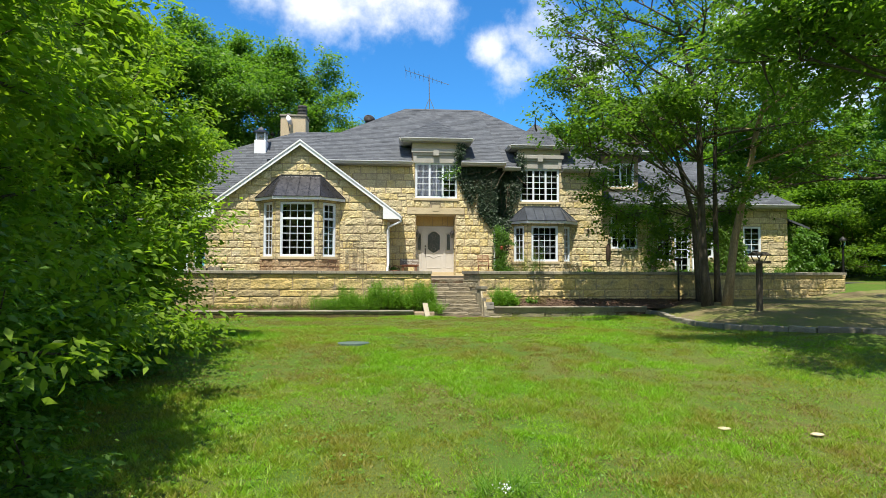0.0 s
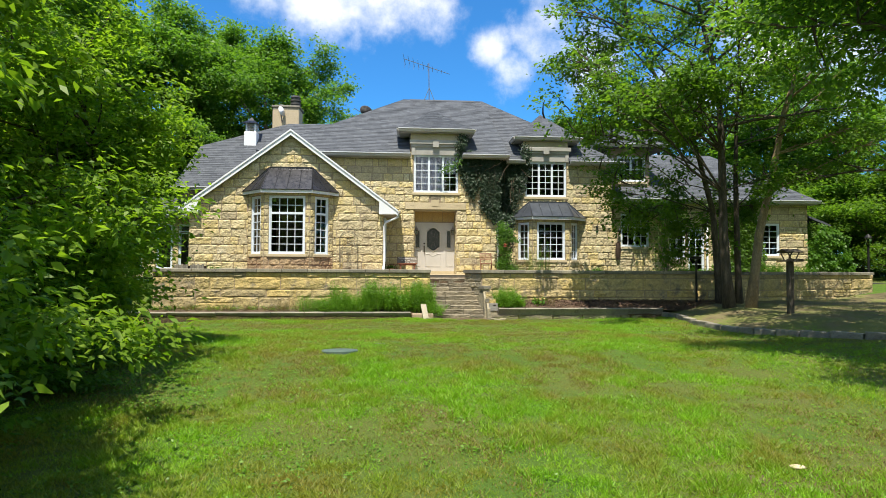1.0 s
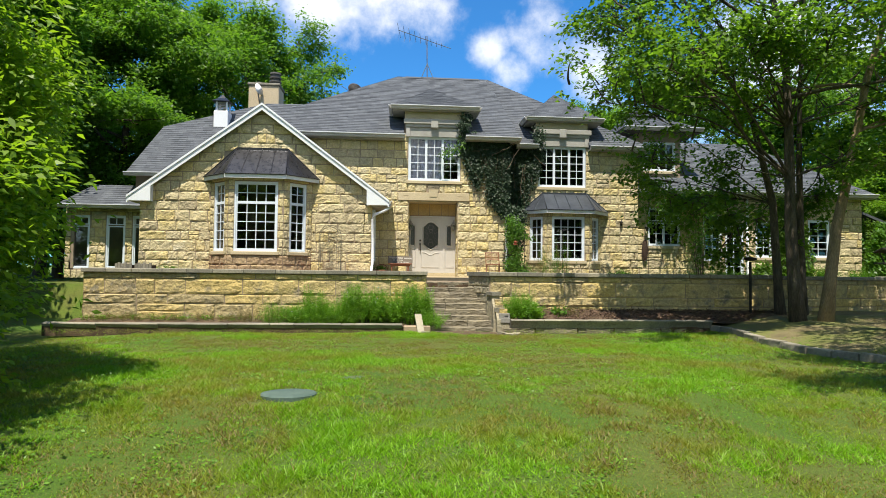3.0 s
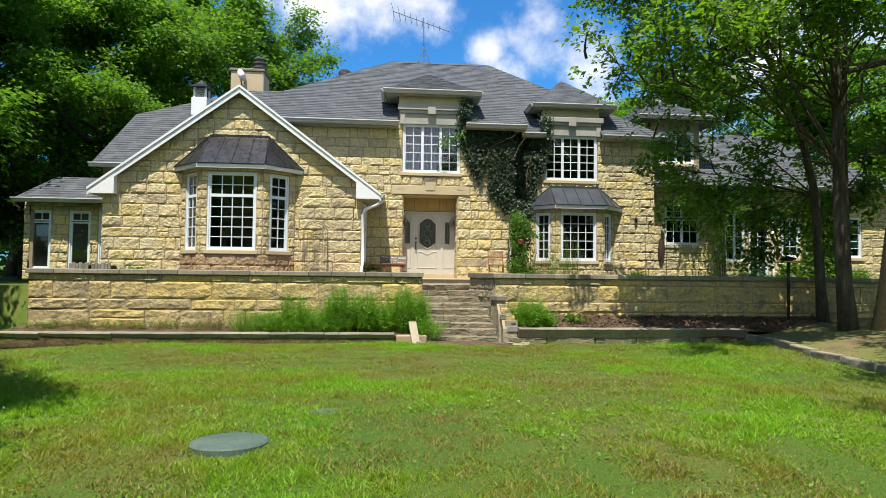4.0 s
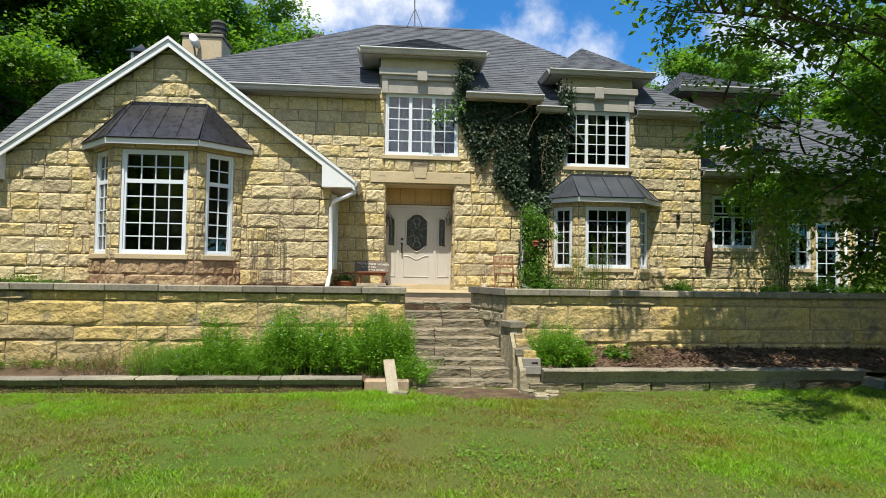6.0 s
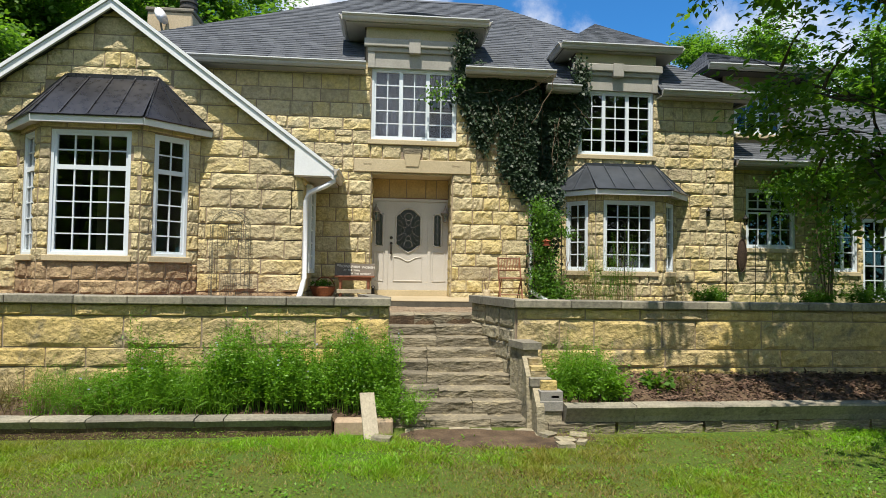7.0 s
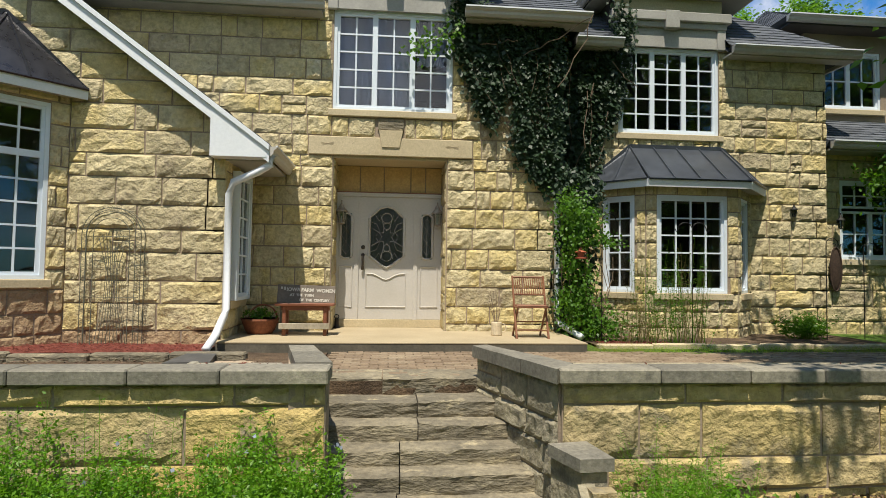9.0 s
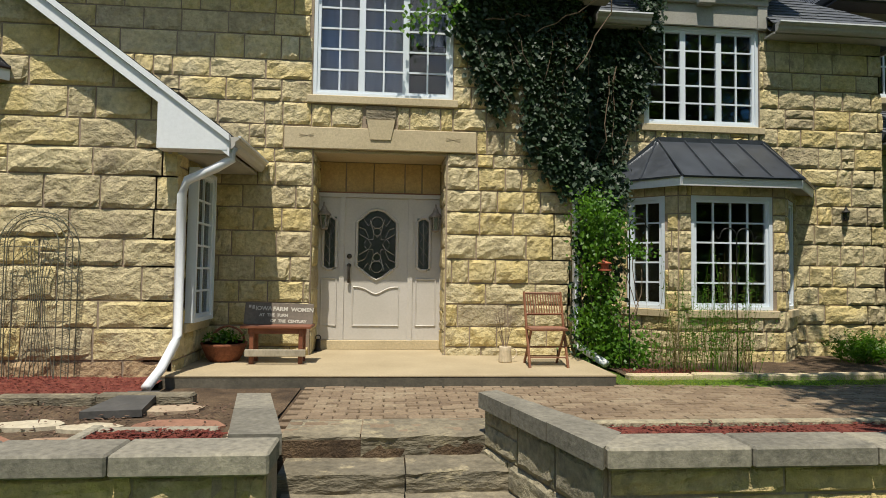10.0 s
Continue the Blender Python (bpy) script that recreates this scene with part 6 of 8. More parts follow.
def tree(at, height, lean, reach, low, limbs, seed, base_r, per, spread, size, leaf, bark, label, category="tree", sub=7, twigs=5, group="", wide=0.42, keep=None, aim=(), stem=None):
    t = thing("tree" if category == "tree" else category, at, label, category, group)
    wood, spots = grow(at, height, lean, reach, low, limbs, seed, base_r, sub, twigs, keep, aim, stem)
    if keep is not None:
        spots = [s for s in spots if keep(s[0])]
    part("trunk", wood, bark, t, "", True)
    p, d, s = foliate(spots, per, spread, size, seed)
    leaves("crown", p, d, s, leaf, t, seed, wide, flat=0.66)
    return t


def lets_sun_through(c):
    """Where the crown's shadow would fall on the front beside the bay, it stays thin."""
    run = (Y_RIGHT - c.y) / math.cos(radians(SUN_FROM))
    z, x = c.z - run * math.tan(radians(SUN_EL)), c.x - run * math.sin(radians(SUN_FROM))
    if -0.4 < z < 3.6 and 10.2 <= x < 17 and math.sin(c.x * 51.3 + c.y * 17.1 + c.z * 29.7) > 0.75:
        return False
    return not (-0.7 < z < 6.2 and 2.8 < x < 10.2) or (abs(math.sin(c.x * 37.7 + c.z * 91.3)) > 0.997)


def spares_wall(c):
    """The low boughs of the thicket leave the long terrace wall and the gable in the sun."""
    for y, z0, z1, x0 in ((20.5, -2.3, 1.3, -8.3), (24.0, -0.6, 5.0, -9.2)):
        run = (y - c.y) / math.cos(radians(SUN_FROM))
        z, x = c.z - run * math.tan(radians(SUN_EL)), c.x - run * math.sin(radians(SUN_FROM))
        if run > 0 and z0 < z < z1 and x > x0:
            return False
    return True


def thicket_room(c):
    """The thicket leans over the lawn's edge, high up at its near end, and stays off the camera's way."""
    edge = float(np.interp(c.y, (-4, 0, 3, 5, 11.5, 14, 17, 20), (-3.2, -2.9, -3.1, -3.45, -3.7, -5.8, -8.0, -9.0)))
    lean = float(np.interp(c.y, (4.0, 7.0, 12.0, 13.5), (0.12, 0.32, 0.30, 0.40))) * max(0.0, c.z - 0.2)
    low = c.z > float(np.interp(c.y, (-4, 2, 6, 12), (-0.1, -0.15, -0.5, -1.2))) and (c.y > 3.4 or c.z < 1.5 or c.x < -1.0 - 0.85 * (c.y + 1.05))
    high = c.x < -3.7 and c.y < 1.6 and c.z > 1.0 + 0.5 * (c.y + 1.05)
    return ((c.x + lean < edge and low) or high) and spares_wall(c)


# trees beside the drive
def tall_room(c):
    """The crowns stop short of the roof and of the front's sunlit part."""
    return c.x > float(np.interp(c.z, (3.0, 4.4, 4.9, 5.6, 9.0), (7.0, 6.1, 4.4, 3.6, 4.2))) and lets_sun_through(c) and (c.z > 0.6 or c.x < 10.4)


tree((10.1, 18.5, -0.95), 12.5, (0, 0, 0), 5.4, 0.50, 16, 3, 0.17, 17, 0.26, 0.150, LEAF_TREE, BARK, "tall leafy tree with a straight dark trunk before the terrace wall", sub=7, twigs=5, wide=0.56,
     keep=lambda c: tall_room(c) and c.z > 1.9, stem=((10.12, 18.5, -1.2), (9.92, 18.5, 0.9), (9.9, 18.5, 3.6), (9.85, 18.5, 5.3), (9.65, 18.5, 7.0), (9.3, 18.6, 8.3), (9.0, 18.8, 10.6)),
     aim=((5.4, 17.6, 5.6), (6.2, 17.2, 5.2), (7.0, 17.6, 4.8), (7.8, 17.4, 5.4), (6.6, 18.2, 6.2), (8.6, 17.8, 4.6), (5.0, 16.9, 6.0), (5.8, 16.6, 5.6), (6.6, 16.6, 6.0), (7.4, 16.7, 5.7), (4.6, 17.4, 6.4), (8.2, 16.4, 5.6), (9.2, 16.4, 5.4), (9.0, 19.7, 3.3), (9.3, 19.2, 4.4), (10.6, 17.6, 3.0), (11.4, 18.2, 3.6), (11.8, 17.4, 4.6), (10.2, 17.0, 5.4)))
tree((10.6, 19.95, -0.9), 10.5, (0, 0, 0), 4.2, 0.55, 9, 9, 0.13, 16, 0.26, 0.150, LEAF_TREE, BARK, "tree with a bent dark stem that leans over the terrace", sub=7, twigs=5, wide=0.56,
     keep=tall_room, stem=((10.62, 19.95, -1.2), (10.42, 19.85, 0.8), (10.2, 19.65, 2.4), (9.75, 19.5, 3.6), (9.45, 19.55, 4.9), (8.7, 19.7, 6.0), (8.0, 19.9, 7.6), (7.4, 20.2, 9.0)),
     aim=((7.0, 19.7, 5.8), (4.0, 19.9, 5.9), (4.6, 19.7, 6.2), (5.5, 20.3, 6.4), (5.4, 20.8, 7.3), (6.3, 22.2, 7.2), (6.6, 21.7, 3.9), (6.4, 21.0, 4.4), (7.1, 21.1, 3.1), (7.7, 21.8, 3.8), (8.9, 22.8, 4.4),
          (8.5, 20.4, 5.4), (8.7, 19.8, 6.5), (7.2, 20.5, 8.0), (6.0, 20.0, 8.4), (9.8, 20.6, 2.4), (10.8, 21.0, 2.2),
          (8.2, 20.9, 1.7), (8.8, 21.0, 2.1), (9.2, 20.7, 1.4), (9.8, 21.0, 1.9), (10.4, 20.7, 1.6), (10.9, 20.4, 1.7)))
tree((11.25, 19.95, -0.85), 11.0, (0, 0, 0), 4.0, 0.50, 9, 5, 0.12, 20, 0.26, 0.150, LEAF_TREE, BARK, "slim dark-trunked tree grown behind larger ones", sub=6, twigs=5, wide=0.56, keep=lets_sun_through,
     stem=((11.28, 19.95, -1.2), (11.22, 19.95, 1.5), (11.2, 19.95, 3.6), (11.27, 19.95, 6.0), (11.5, 20.0, 9.6)), aim=((12.0, 20.6, 2.6), (12.8, 20.4, 3.2), (11.6, 21.0, 3.4)))
tree((10.6, 18.2, -0.9), 12.0, (0, 0, 0), 5.0, 0.48, 13, 8, 0.155, 16, 0.28, 0.150, LEAF_TREE, BARK_PALE, "leaning tree with pale brown bark", sub=7, twigs=5, wide=0.56, keep=lets_sun_through,
     stem=((10.58, 18.2, -1.2), (10.9, 18.2, 1.3), (11.45, 18.2, 3.6), (11.8, 18.2, 5.3), (12.5, 18.2, 7.4), (13.2, 18.4, 10.3)), aim=((14.0, 18.0, 5.6), (13.2, 17.6, 4.6), (13.0, 18.8, 3.8), (14.6, 18.6, 4.4)))
tree((15.8, 14.5, -1.0), 13.0, (0.5, -0.8, 0), 6.0, 0.25, 15, 12, 0.2, 26, 0.34, 0.14, LEAF_TREE, BARK, "broad leafy tree at the edge of the lawn", sub=7, twigs=6, keep=lambda c: c.x > 9.0 and c.z > 1.6 and lets_sun_through(c))
tree((11.4, 8.6, -1.5), 11.5, (-0.8, 0.3, 0), 6.6, 0.40, 14, 17, 0.2, 36, 0.40, 0.16, LEAF_TREE, BARK, "broad leafy tree shading the lawn", sub=7, twigs=6, keep=lambda c: c.x > 4.6 and c.z > 3.4, aim=((6.0, 8.6, 5.6), (7.0, 7.4, 5.2), (7.8, 9.6, 5.0), (6.6, 10.6, 5.4), (8.6, 6.4, 5.2), (9.2, 10.4, 4.8), (5.8, 6.6, 6.4), (8.2, 10.6, 6.0), (9.2, 11.2, 6.2), (10.2, 11.6, 6.4), (8.8, 12.4, 6.6), (10.2, 12.8, 6.8)))
# thicket on the left of the lawn
for i, (x, y, h, r, s) in enumerate(((-7.8, 5.8, 8.5, 4.8, 21), (-8.2, 9.4, 9.5, 5.0, 22), (-9.4, 14.8, 8.0, 5.0, 23), (-9.6, 1.2, 7.5, 4.2, 24), (-6.6, 1.6, 8.5, 4.6, 25), (-6.4, 3.3, 5.6, 3.4, 26), (-6.7, 11.6, 4.6, 3.0, 28))):
    tree((x, y, lawn_z(x, y)), h, (0.5, 0.2, 0), r, 0.08, 18, s, 0.14, 60, 0.36, 0.135, LEAF_BRIGHT, BARK, "dense young tree with bright green leaves at the lawn's edge", sub=8, twigs=6,
         group="trees along the lawn's edge", keep=thicket_room)
for i, (x, y) in enumerate(((-7.0, 3.6), (-7.4, 6.2), (-7.8, 8.8), (-8.0, 11.4), (-8.9, 13.9))):
    bush = tree((x, y, lawn_z(x, y)), 2.3, (0.1, 0.1, 0), 1.9, 0.05, 10, 40 + i, 0.04, 56, 0.24, 0.10, LEAF_TREE, BARK, "dark tangled bush at the edge of the lawn", "bush", sub=6, twigs=5, group="bushes along the lawn's edge")

# low dark brush under the overhanging boughs
for i, (x, y, h) in enumerate(((-4.5, 4.6, 1.1), (-5.2, 6.6, 1.2), (-5.8, 8.8, 1.2), (-6.6, 11.0, 1.3), (-5.9, 3.2, 1.3))):
    tree((x, y, lawn_z(x, y)), h, (0.1, 0.1, 0), 1.3, 0.05, 8, 140 + i, 0.03, 34, 0.2, 0.10, LEAF_FAR, BARK, "low shaded brush at the foot of the thicket", "bush", sub=5, twigs=5, group="brush under the trees")

# woods behind: three grown trees, repeated
kinds, thin_kinds = [], []
for i, (h, r, s, per, size) in enumerate(((17.0, 6.2, 61, 90, 0.20), (16.2, 6.4, 62, 90, 0.20), (19.0, 6.0, 63, 90, 0.20), (16.0, 6.4, 64, 12, 0.55), (18.0, 6.2, 65, 12, 0.55))):
    k = tree(((-15.0, 36, -0.8), (-9.6, 39.5, -0.8), (-21, 40, -0.8), (-6, -26, -3.0), (9, -27, -3.0))[i], h, (0.4, 0.3, 0), r, 0.12, 20, s, 0.30, per, 0.60, size, LEAF_FAR, BARK,
             "tall woodland tree behind the house" if i < 3 else "tall woodland tree across the lawn", sub=8, twigs=6, group="woods round the house", wide=0.6)
    (kinds if i < 3 else thin_kinds).append(k)
rng = random.Random(77)
for stock, spots in ((kinds, ((-19, 29, 1.05), (-18.0, 21, 0.95), (-15.5, 12, 0.85), (-4.5, 45, 0.80), (12.2, 43, 0.74), (18.0, 41, 0.85), (7.4, 48, 0.52), (24, 36, 0.8), (26.5, 26, 0.6), (-16.0, 33.0, 0.9), (-12.5, 44, 1.0))),
                     (thin_kinds, ((31, 30, 0.85), (40, 27, 1.0), (-33, 42, 0.9), (-22, 46, 0.9), (-16, 2, 0.85), (25, 14, 0.75), (24, 31, 0.5), (33, 22, 0.7), (21.5, 35, 0.55), (-30, -24, 0.9), (-18, -27, 1.0), (19, -24, 0.9), (31, -20, 1.0), (-24, -8, 0.9), (27, -6, 0.9)))):
    for x, y, s in spots:
        k = rng.choice(stock)
        c = copy_thing(k, pose(x, y, lawn_z(x, y) - 0.3, 0, 0, rng.uniform(0, 360)))
        c.scale = (s * rng.uniform(0.95, 1.08), s * rng.uniform(0.95, 1.08), s)
# far hedge where the drive runs out of sight
for x, y, s in ((22, 31, 2.2), (25, 32, 2.4), (28.5, 31, 2.4), (32, 29, 2.6), (36, 27, 2.6), (24, 23, 1.3), (20.6, 29.5, 1.7), (22.4, 27.4, 1.5), (26, 27.5, 1.8), (19.6, 32.5, 2.2)):
    c = copy_thing(bush, pose(x, y, lawn_z(x, y) - 0.2, 0, 0, rng.uniform(0, 360)))
    c["label"], c["group"] = "dark hedge bush beyond the drive", "hedge beyond the drive"
    c.scale = (s, s, s * 0.9)

# ---- things on the porch and terrace ----
def rod(pts, r, sides=6):
    return tube(bmesh.new(), pts, r, sides)


def bench_with_sign():
    x0, x1, y0, y1, zt = -0.46, 0.36, 24.50, 24.86, 0.46
    b = thing("bench", ((x0 + x1) / 2, 24.68, 0), "small reddish wooden bench on the porch slab", "bench")
    part("seat", block(x0, x1, y0, y1, zt - 0.035, zt, 0.006), WOOD_RED, b)
    part("apron", block(x0 + 0.08, x1 - 0.06, y0 + 0.05, y0 + 0.075, zt - 0.10, zt - 0.036, 0.004), WOOD_RED, b)
    for x in (x0 + 0.10, x1 - 0.15):
        for y in (y0 + 0.04, y1 - 0.09):
            part("leg", block(x, x + 0.05, y, y + 0.05, 0.0, zt - 0.036, 0.005), WOOD_RED, b)
    part("stretcher", block(x0 + 0.06, x1 - 0.06, y0 - 0.01, y0 + 0.035, 0.10, 0.18, 0.005), PALE_WOOD, b, "pale lower board")
    sign = thing("sign_board", ((x0 + x1) / 2, 24.8, zt), "dark wooden sign with white capital lettering leaning on the bench", "sign")
    lean = Matrix.Translation((-0.47, 24.70, zt + 0.002)) @ pose(0, 0, 0, -14, 1.5, 0)
    part("board", block(0, 0.82, 0.0, 0.02, 0.0, 0.27, 0.004, lean), SIGN, sign)

    def words(body, u, v, size):
        c = bpy.data.curves.new("words", "FONT")
        c.body, c.size, c.extrude, c.offset = body, size, 0.0015, 0.0022
        o = new("words", c)
        dg = bpy.context.evaluated_depsgraph_get()
        me = bpy.data.meshes.new_from_object(o.evaluated_get(dg))
        bpy.data.objects.remove(o)
        me.transform(lean @ Matrix.Translation((u, -0.003, v)) @ pose(0, 0, 0, 90, 0, 0))
        me.materials.clear()
        whole = bmesh.new()
        whole.from_mesh(me)
        left = set(whole.verts)
        while left:
            # one letter: the corners joined to one another
            group, todo = set(), [min(left, key=lambda q: q.index)]
            while todo:
                q = todo.pop()
                if q not in group:
                    group.add(q)
                    todo += [e.other_vert(q) for e in q.link_edges]
            left -= group
            one, keys = bmesh.new(), {}
            for q in sorted(group, key=lambda w: w.index):
                keys[q] = one.verts.new(q.co)
            for f in whole.faces:
                if f.verts[0] in group:
                    one.faces.new([keys[q] for q in f.verts])
            part("letter", one, SIGN_PAINT, sign)
        whole.free()

    words("IOWA", 0.126, 0.176, 0.070)
    words("FARM", 0.335, 0.173, 0.070)
    words("WOMEN", 0.551, 0.170, 0.069)
    words("AT  THE  TURN", 0.180, 0.103, 0.049)
    words("OF  THE  CENTURY", 0.315, 0.033, 0.049)
    for k in range(2):
        bm = bmesh.new()
        box(bm, 0.045 + 0.042 * k, 0.072 + 0.042 * k, -0.004, 0.0, 0.19 + 0.012 * (1 - k), 0.235, lean)
        part("letter", bm, SIGN_PAINT, sign)


bench_with_sign()


def basket():
    b = thing("planter_basket", (-0.72, 24.84, 0), "brown woven basket planter with a hoop handle", "planter")
    part("body", lathe([(0.17, 0.005), (0.21, 0.06), (0.26, 0.19), (0.275, 0.225), (0.25, 0.225), (0.22, 0.18)], (-0.72, 24.84, 0), 18), WICKER, b, "", True)
    part("handle", rod(arc((-0.68, 24.84, 0.22), 0.20, -5, 185, 14), 0.014), WICKER, b)
    part("soil", lathe([(0.19, 0.185), (0.001, 0.2)], (-0.72, 24.84, 0), 14), SOIL, b)
    k = 260
    p = around((-0.74, 24.84, 0.27), (0.10, 0.09, 0.045), k, 3)
    leaves("plant", p, np.random.default_rng(4).normal(size=(k, 3)) + np.array((0, -0.3, 0.2)), np.full(k, 0.055), LEAF_VINE, b, 5, 0.6)


basket()


def folding_chair():
    c = thing("folding_chair", (3.17, 24.45, 0), "brown bamboo folding chair on the porch slab", "chair", turn=0)
    x0, x1, yf, yb = 2.94, 3.40, 24.30, 24.66
    for x in (x0, x1):
        part("front_leg", rod([(x, yf - 0.03, 0.0), (x, yf + 0.16, 0.44), (x, yb - 0.04, 0.89)], 0.017), BAMBOO, c)
        part("back_leg", rod([(x + (0.025 if x == x0 else -0.025), yb + 0.02, 0.0), (x + (0.025 if x == x0 else -0.025), yf + 0.03, 0.44)], 0.015), BAMBOO, c)
    part("seat", block(x0 - 0.005, x1 + 0.005, yf - 0.02, yb - 0.08, 0.435, 0.46, 0.008), BAMBOO, c)
    for k in range(9):
        y = yf - 0.01 + 0.035 * k
        part("seat_slat", rod([(x0 + 0.01, y, 0.463), (x1 - 0.01, y, 0.463)], 0.011, 5), BAMBOO, c)
    for z in (0.62, 0.87):
        y = float(np.interp(z, (0.44, 0.89), (yf + 0.16, yb - 0.04)))
        part("back_rail", rod([(x0, y, z), (x1, y, z)], 0.016), BAMBOO, c)
    for k in range(13):
        x = x0 + 0.035 + (x1 - x0 - 0.07) * k / 12
        part("back_slat", rod([(x, yb - 0.165, 0.62), (x, yb - 0.05, 0.87)], 0.0075, 5), BAMBOO, c)
    for z, y in ((0.12, yf + 0.02), (0.24, yf + 0.07)):
        part("stretcher", rod([(x0, y, z), (x1, y, z)], 0.009, 5), BAMBOO, c)
    part("stretcher", rod([(x0 + 0.03, yb - 0.06, 0.1), (x1 - 0.03, yb - 0.06, 0.1)], 0.009, 5), BAMBOO, c)


folding_chair()


def watering_can():
    c = thing("watering_can", (2.73, 24.72, 0), "small cream enamel jug with dry stems by the wall", "jug")
    part("body", lathe([(0.085, 0.0), (0.085, 0.02), (0.075, 0.14), (0.08, 0.19), (0.075, 0.2), (0.065, 0.19)], (2.73, 24.72, 0.003), 16), CAN, c, "", True)
    part("handle", rod(arc((2.81, 24.72, 0.115), 0.065, -80, 80, 8), 0.008), CAN, c)
    rng = random.Random(3)
    bm = bmesh.new()
    for k in range(14):
        a = rng.uniform(-0.13, 0.13)
        tube(bm, [(2.73, 24.72, 0.1), (2.73 + a * 0.5, 24.73, 0.32), (2.73 + a, 24.75 + rng.uniform(-0.03, 0.03), 0.42 + rng.uniform(0, 0.28))], 0.003, 4)
    part("dry_stem_bunch", bm, STEM, c, kind="stuff")


watering_can()


def lantern(x, y, z, label="grey metal wall lantern beside the door", back=(0, 1, 0), size=1.0, metal=PEWTER):
    l = thing("wall_lantern", (x, y, z), label, "lantern", "lanterns on the house")
    part("roof", lathe([(0.012, 0.25), (0.016, 0.20), (0.03, 0.18), (0.05, 0.13), (0.10, 0.075), (0.10, 0.06), (0.03, 0.06)], (x, y, z), 12), metal, l)
    part("glass_body", lathe([(0.052, -0.12), (0.076, 0.058)], (x, y, z), 6), GLASS, l)
    for k in range(6):
        a = k * math.pi / 3
        bm = bmesh.new()
        tube(bm, [(x + 0.053 * math.cos(a), y + 0.053 * math.sin(a), z - 0.12), (x + 0.078 * math.cos(a), y + 0.078 * math.sin(a), z + 0.06)], 0.009, 4)
        part("cage_bar", bm, metal, l)
    part("foot", lathe([(0.015, -0.155), (0.058, -0.135), (0.058, -0.12)], (x, y, z), 12), metal, l)
    b = Vector(back)
    part("arm", rod([Vector((x, y, z + 0.03)) + b * 0.05, Vector((x, y, z + 0.03)) + b * 0.14], 0.014), metal, l)
    if size != 1.0:
        for q in l.children:
            q.data.transform(Matrix.Translation((x, y + 0.12, z)) @ Matrix.Scale(size, 4) @ Matrix.Translation((-x, -y - 0.12, -z)))
    return l


lantern(0.335, 25.80, 1.84, back=(-1, 0.2, 0))
lantern(1.915, 25.80, 1.84, back=(1, 0.2, 0))
lantern(8.36, 25.93, 2.10, label="small dark lantern on the stone wall", size=0.6, metal=IRON)
lantern(9.48, 26.22, 1.95, label="dark lantern at the corner of the wing", size=0.75, metal=IRON)
weight = thing("door_weight", (0.30, 25.72, 0), "small black iron boot scraper beside the door", "scraper")
part("foot", lathe([(0.055, 0.0), (0.05, 0.02), (0.038, 0.05), (0.036, 0.15), (0.02, 0.17)], (0.30, 25.72, 0.004), 12), IRON, weight)
part("ring", rod(arc((0.30, 25.72, 0.19), 0.035, 0, 360, 12), 0.008), IRON, weight)


def obelisk():
    """A wire arch for climbers with a bundle of curved wires inside."""
    t = thing("wire_trellis", (-2.38, 23.86, -0.05), "rusty green wire arch trellis against the gable", "trellis")
    for k, (w, y) in enumerate(((0.36, 23.86), (0.30, 23.84), (0.36, 23.98), (0.22, 23.86))):
        top = 1.35
        pts = [(-2.38 - w, y, -0.08), (-2.38 - w, y, top)] + [(-2.38 + w * math.cos(a), y, top + w * 0.95 * math.sin(a)) for a in (math.pi - math.pi * i / 12 for i in range(1, 12))] + [(-2.38 + w, y, top), (-2.38 + w, y, -0.08)]
        part("arch_wire", rod(pts, 0.005, 4), RUSTY, t)
    rng = random.Random(2)
    for k in range(9):
        a = (k - 4) / 4
        pts = [(-2.38 + 0.20 * a, 23.9, -0.08), (-2.38 + 0.09 * a, 23.9, 0.55), (-2.38 + 0.07 * a, 23.9, 0.9), (-2.38 + 0.17 * a, 23.9, 1.4 - 0.1 * a * a), (-2.38 + 0.26 * a, 23.9, 1.35 - 0.2 * a * a)]
        part("inner_wire", rod(pts, 0.004, 4), RUSTY, t)
    bm = bmesh.new()
    for s in (-1, 1):
        for k in range(60):
            z = 0.0 + k * 0.0225
            tube(bm, [(-2.38 + s * (0.30 + 0.06 * (k % 2)), 23.85, z), (-2.38 + s * (0.36 - 0.06 * (k % 2)), 23.85, z + 0.0225)], 0.0022, 3)
    for k in range(40):
        a0, a1 = math.pi * k / 40, math.pi * (k + 1) / 40
        r0, r1 = (0.30, 0.36) if k % 2 else (0.36, 0.30)
        tube(bm, [(-2.38 + r0 * math.cos(a0), 23.85, 1.35 + r0 * math.sin(a0)), (-2.38 + r1 * math.cos(a1), 23.85, 1.35 + r1 * math.sin(a1))], 0.0022, 3)
    part("lattice", bm, RUSTY, t, kind="stuff")
    for z in (0.55, 1.32):
        part("tie_wire", rod([(-2.72, 23.87, z), (-2.04, 23.87, z)], 0.004, 4), RUSTY, t)


obelisk()


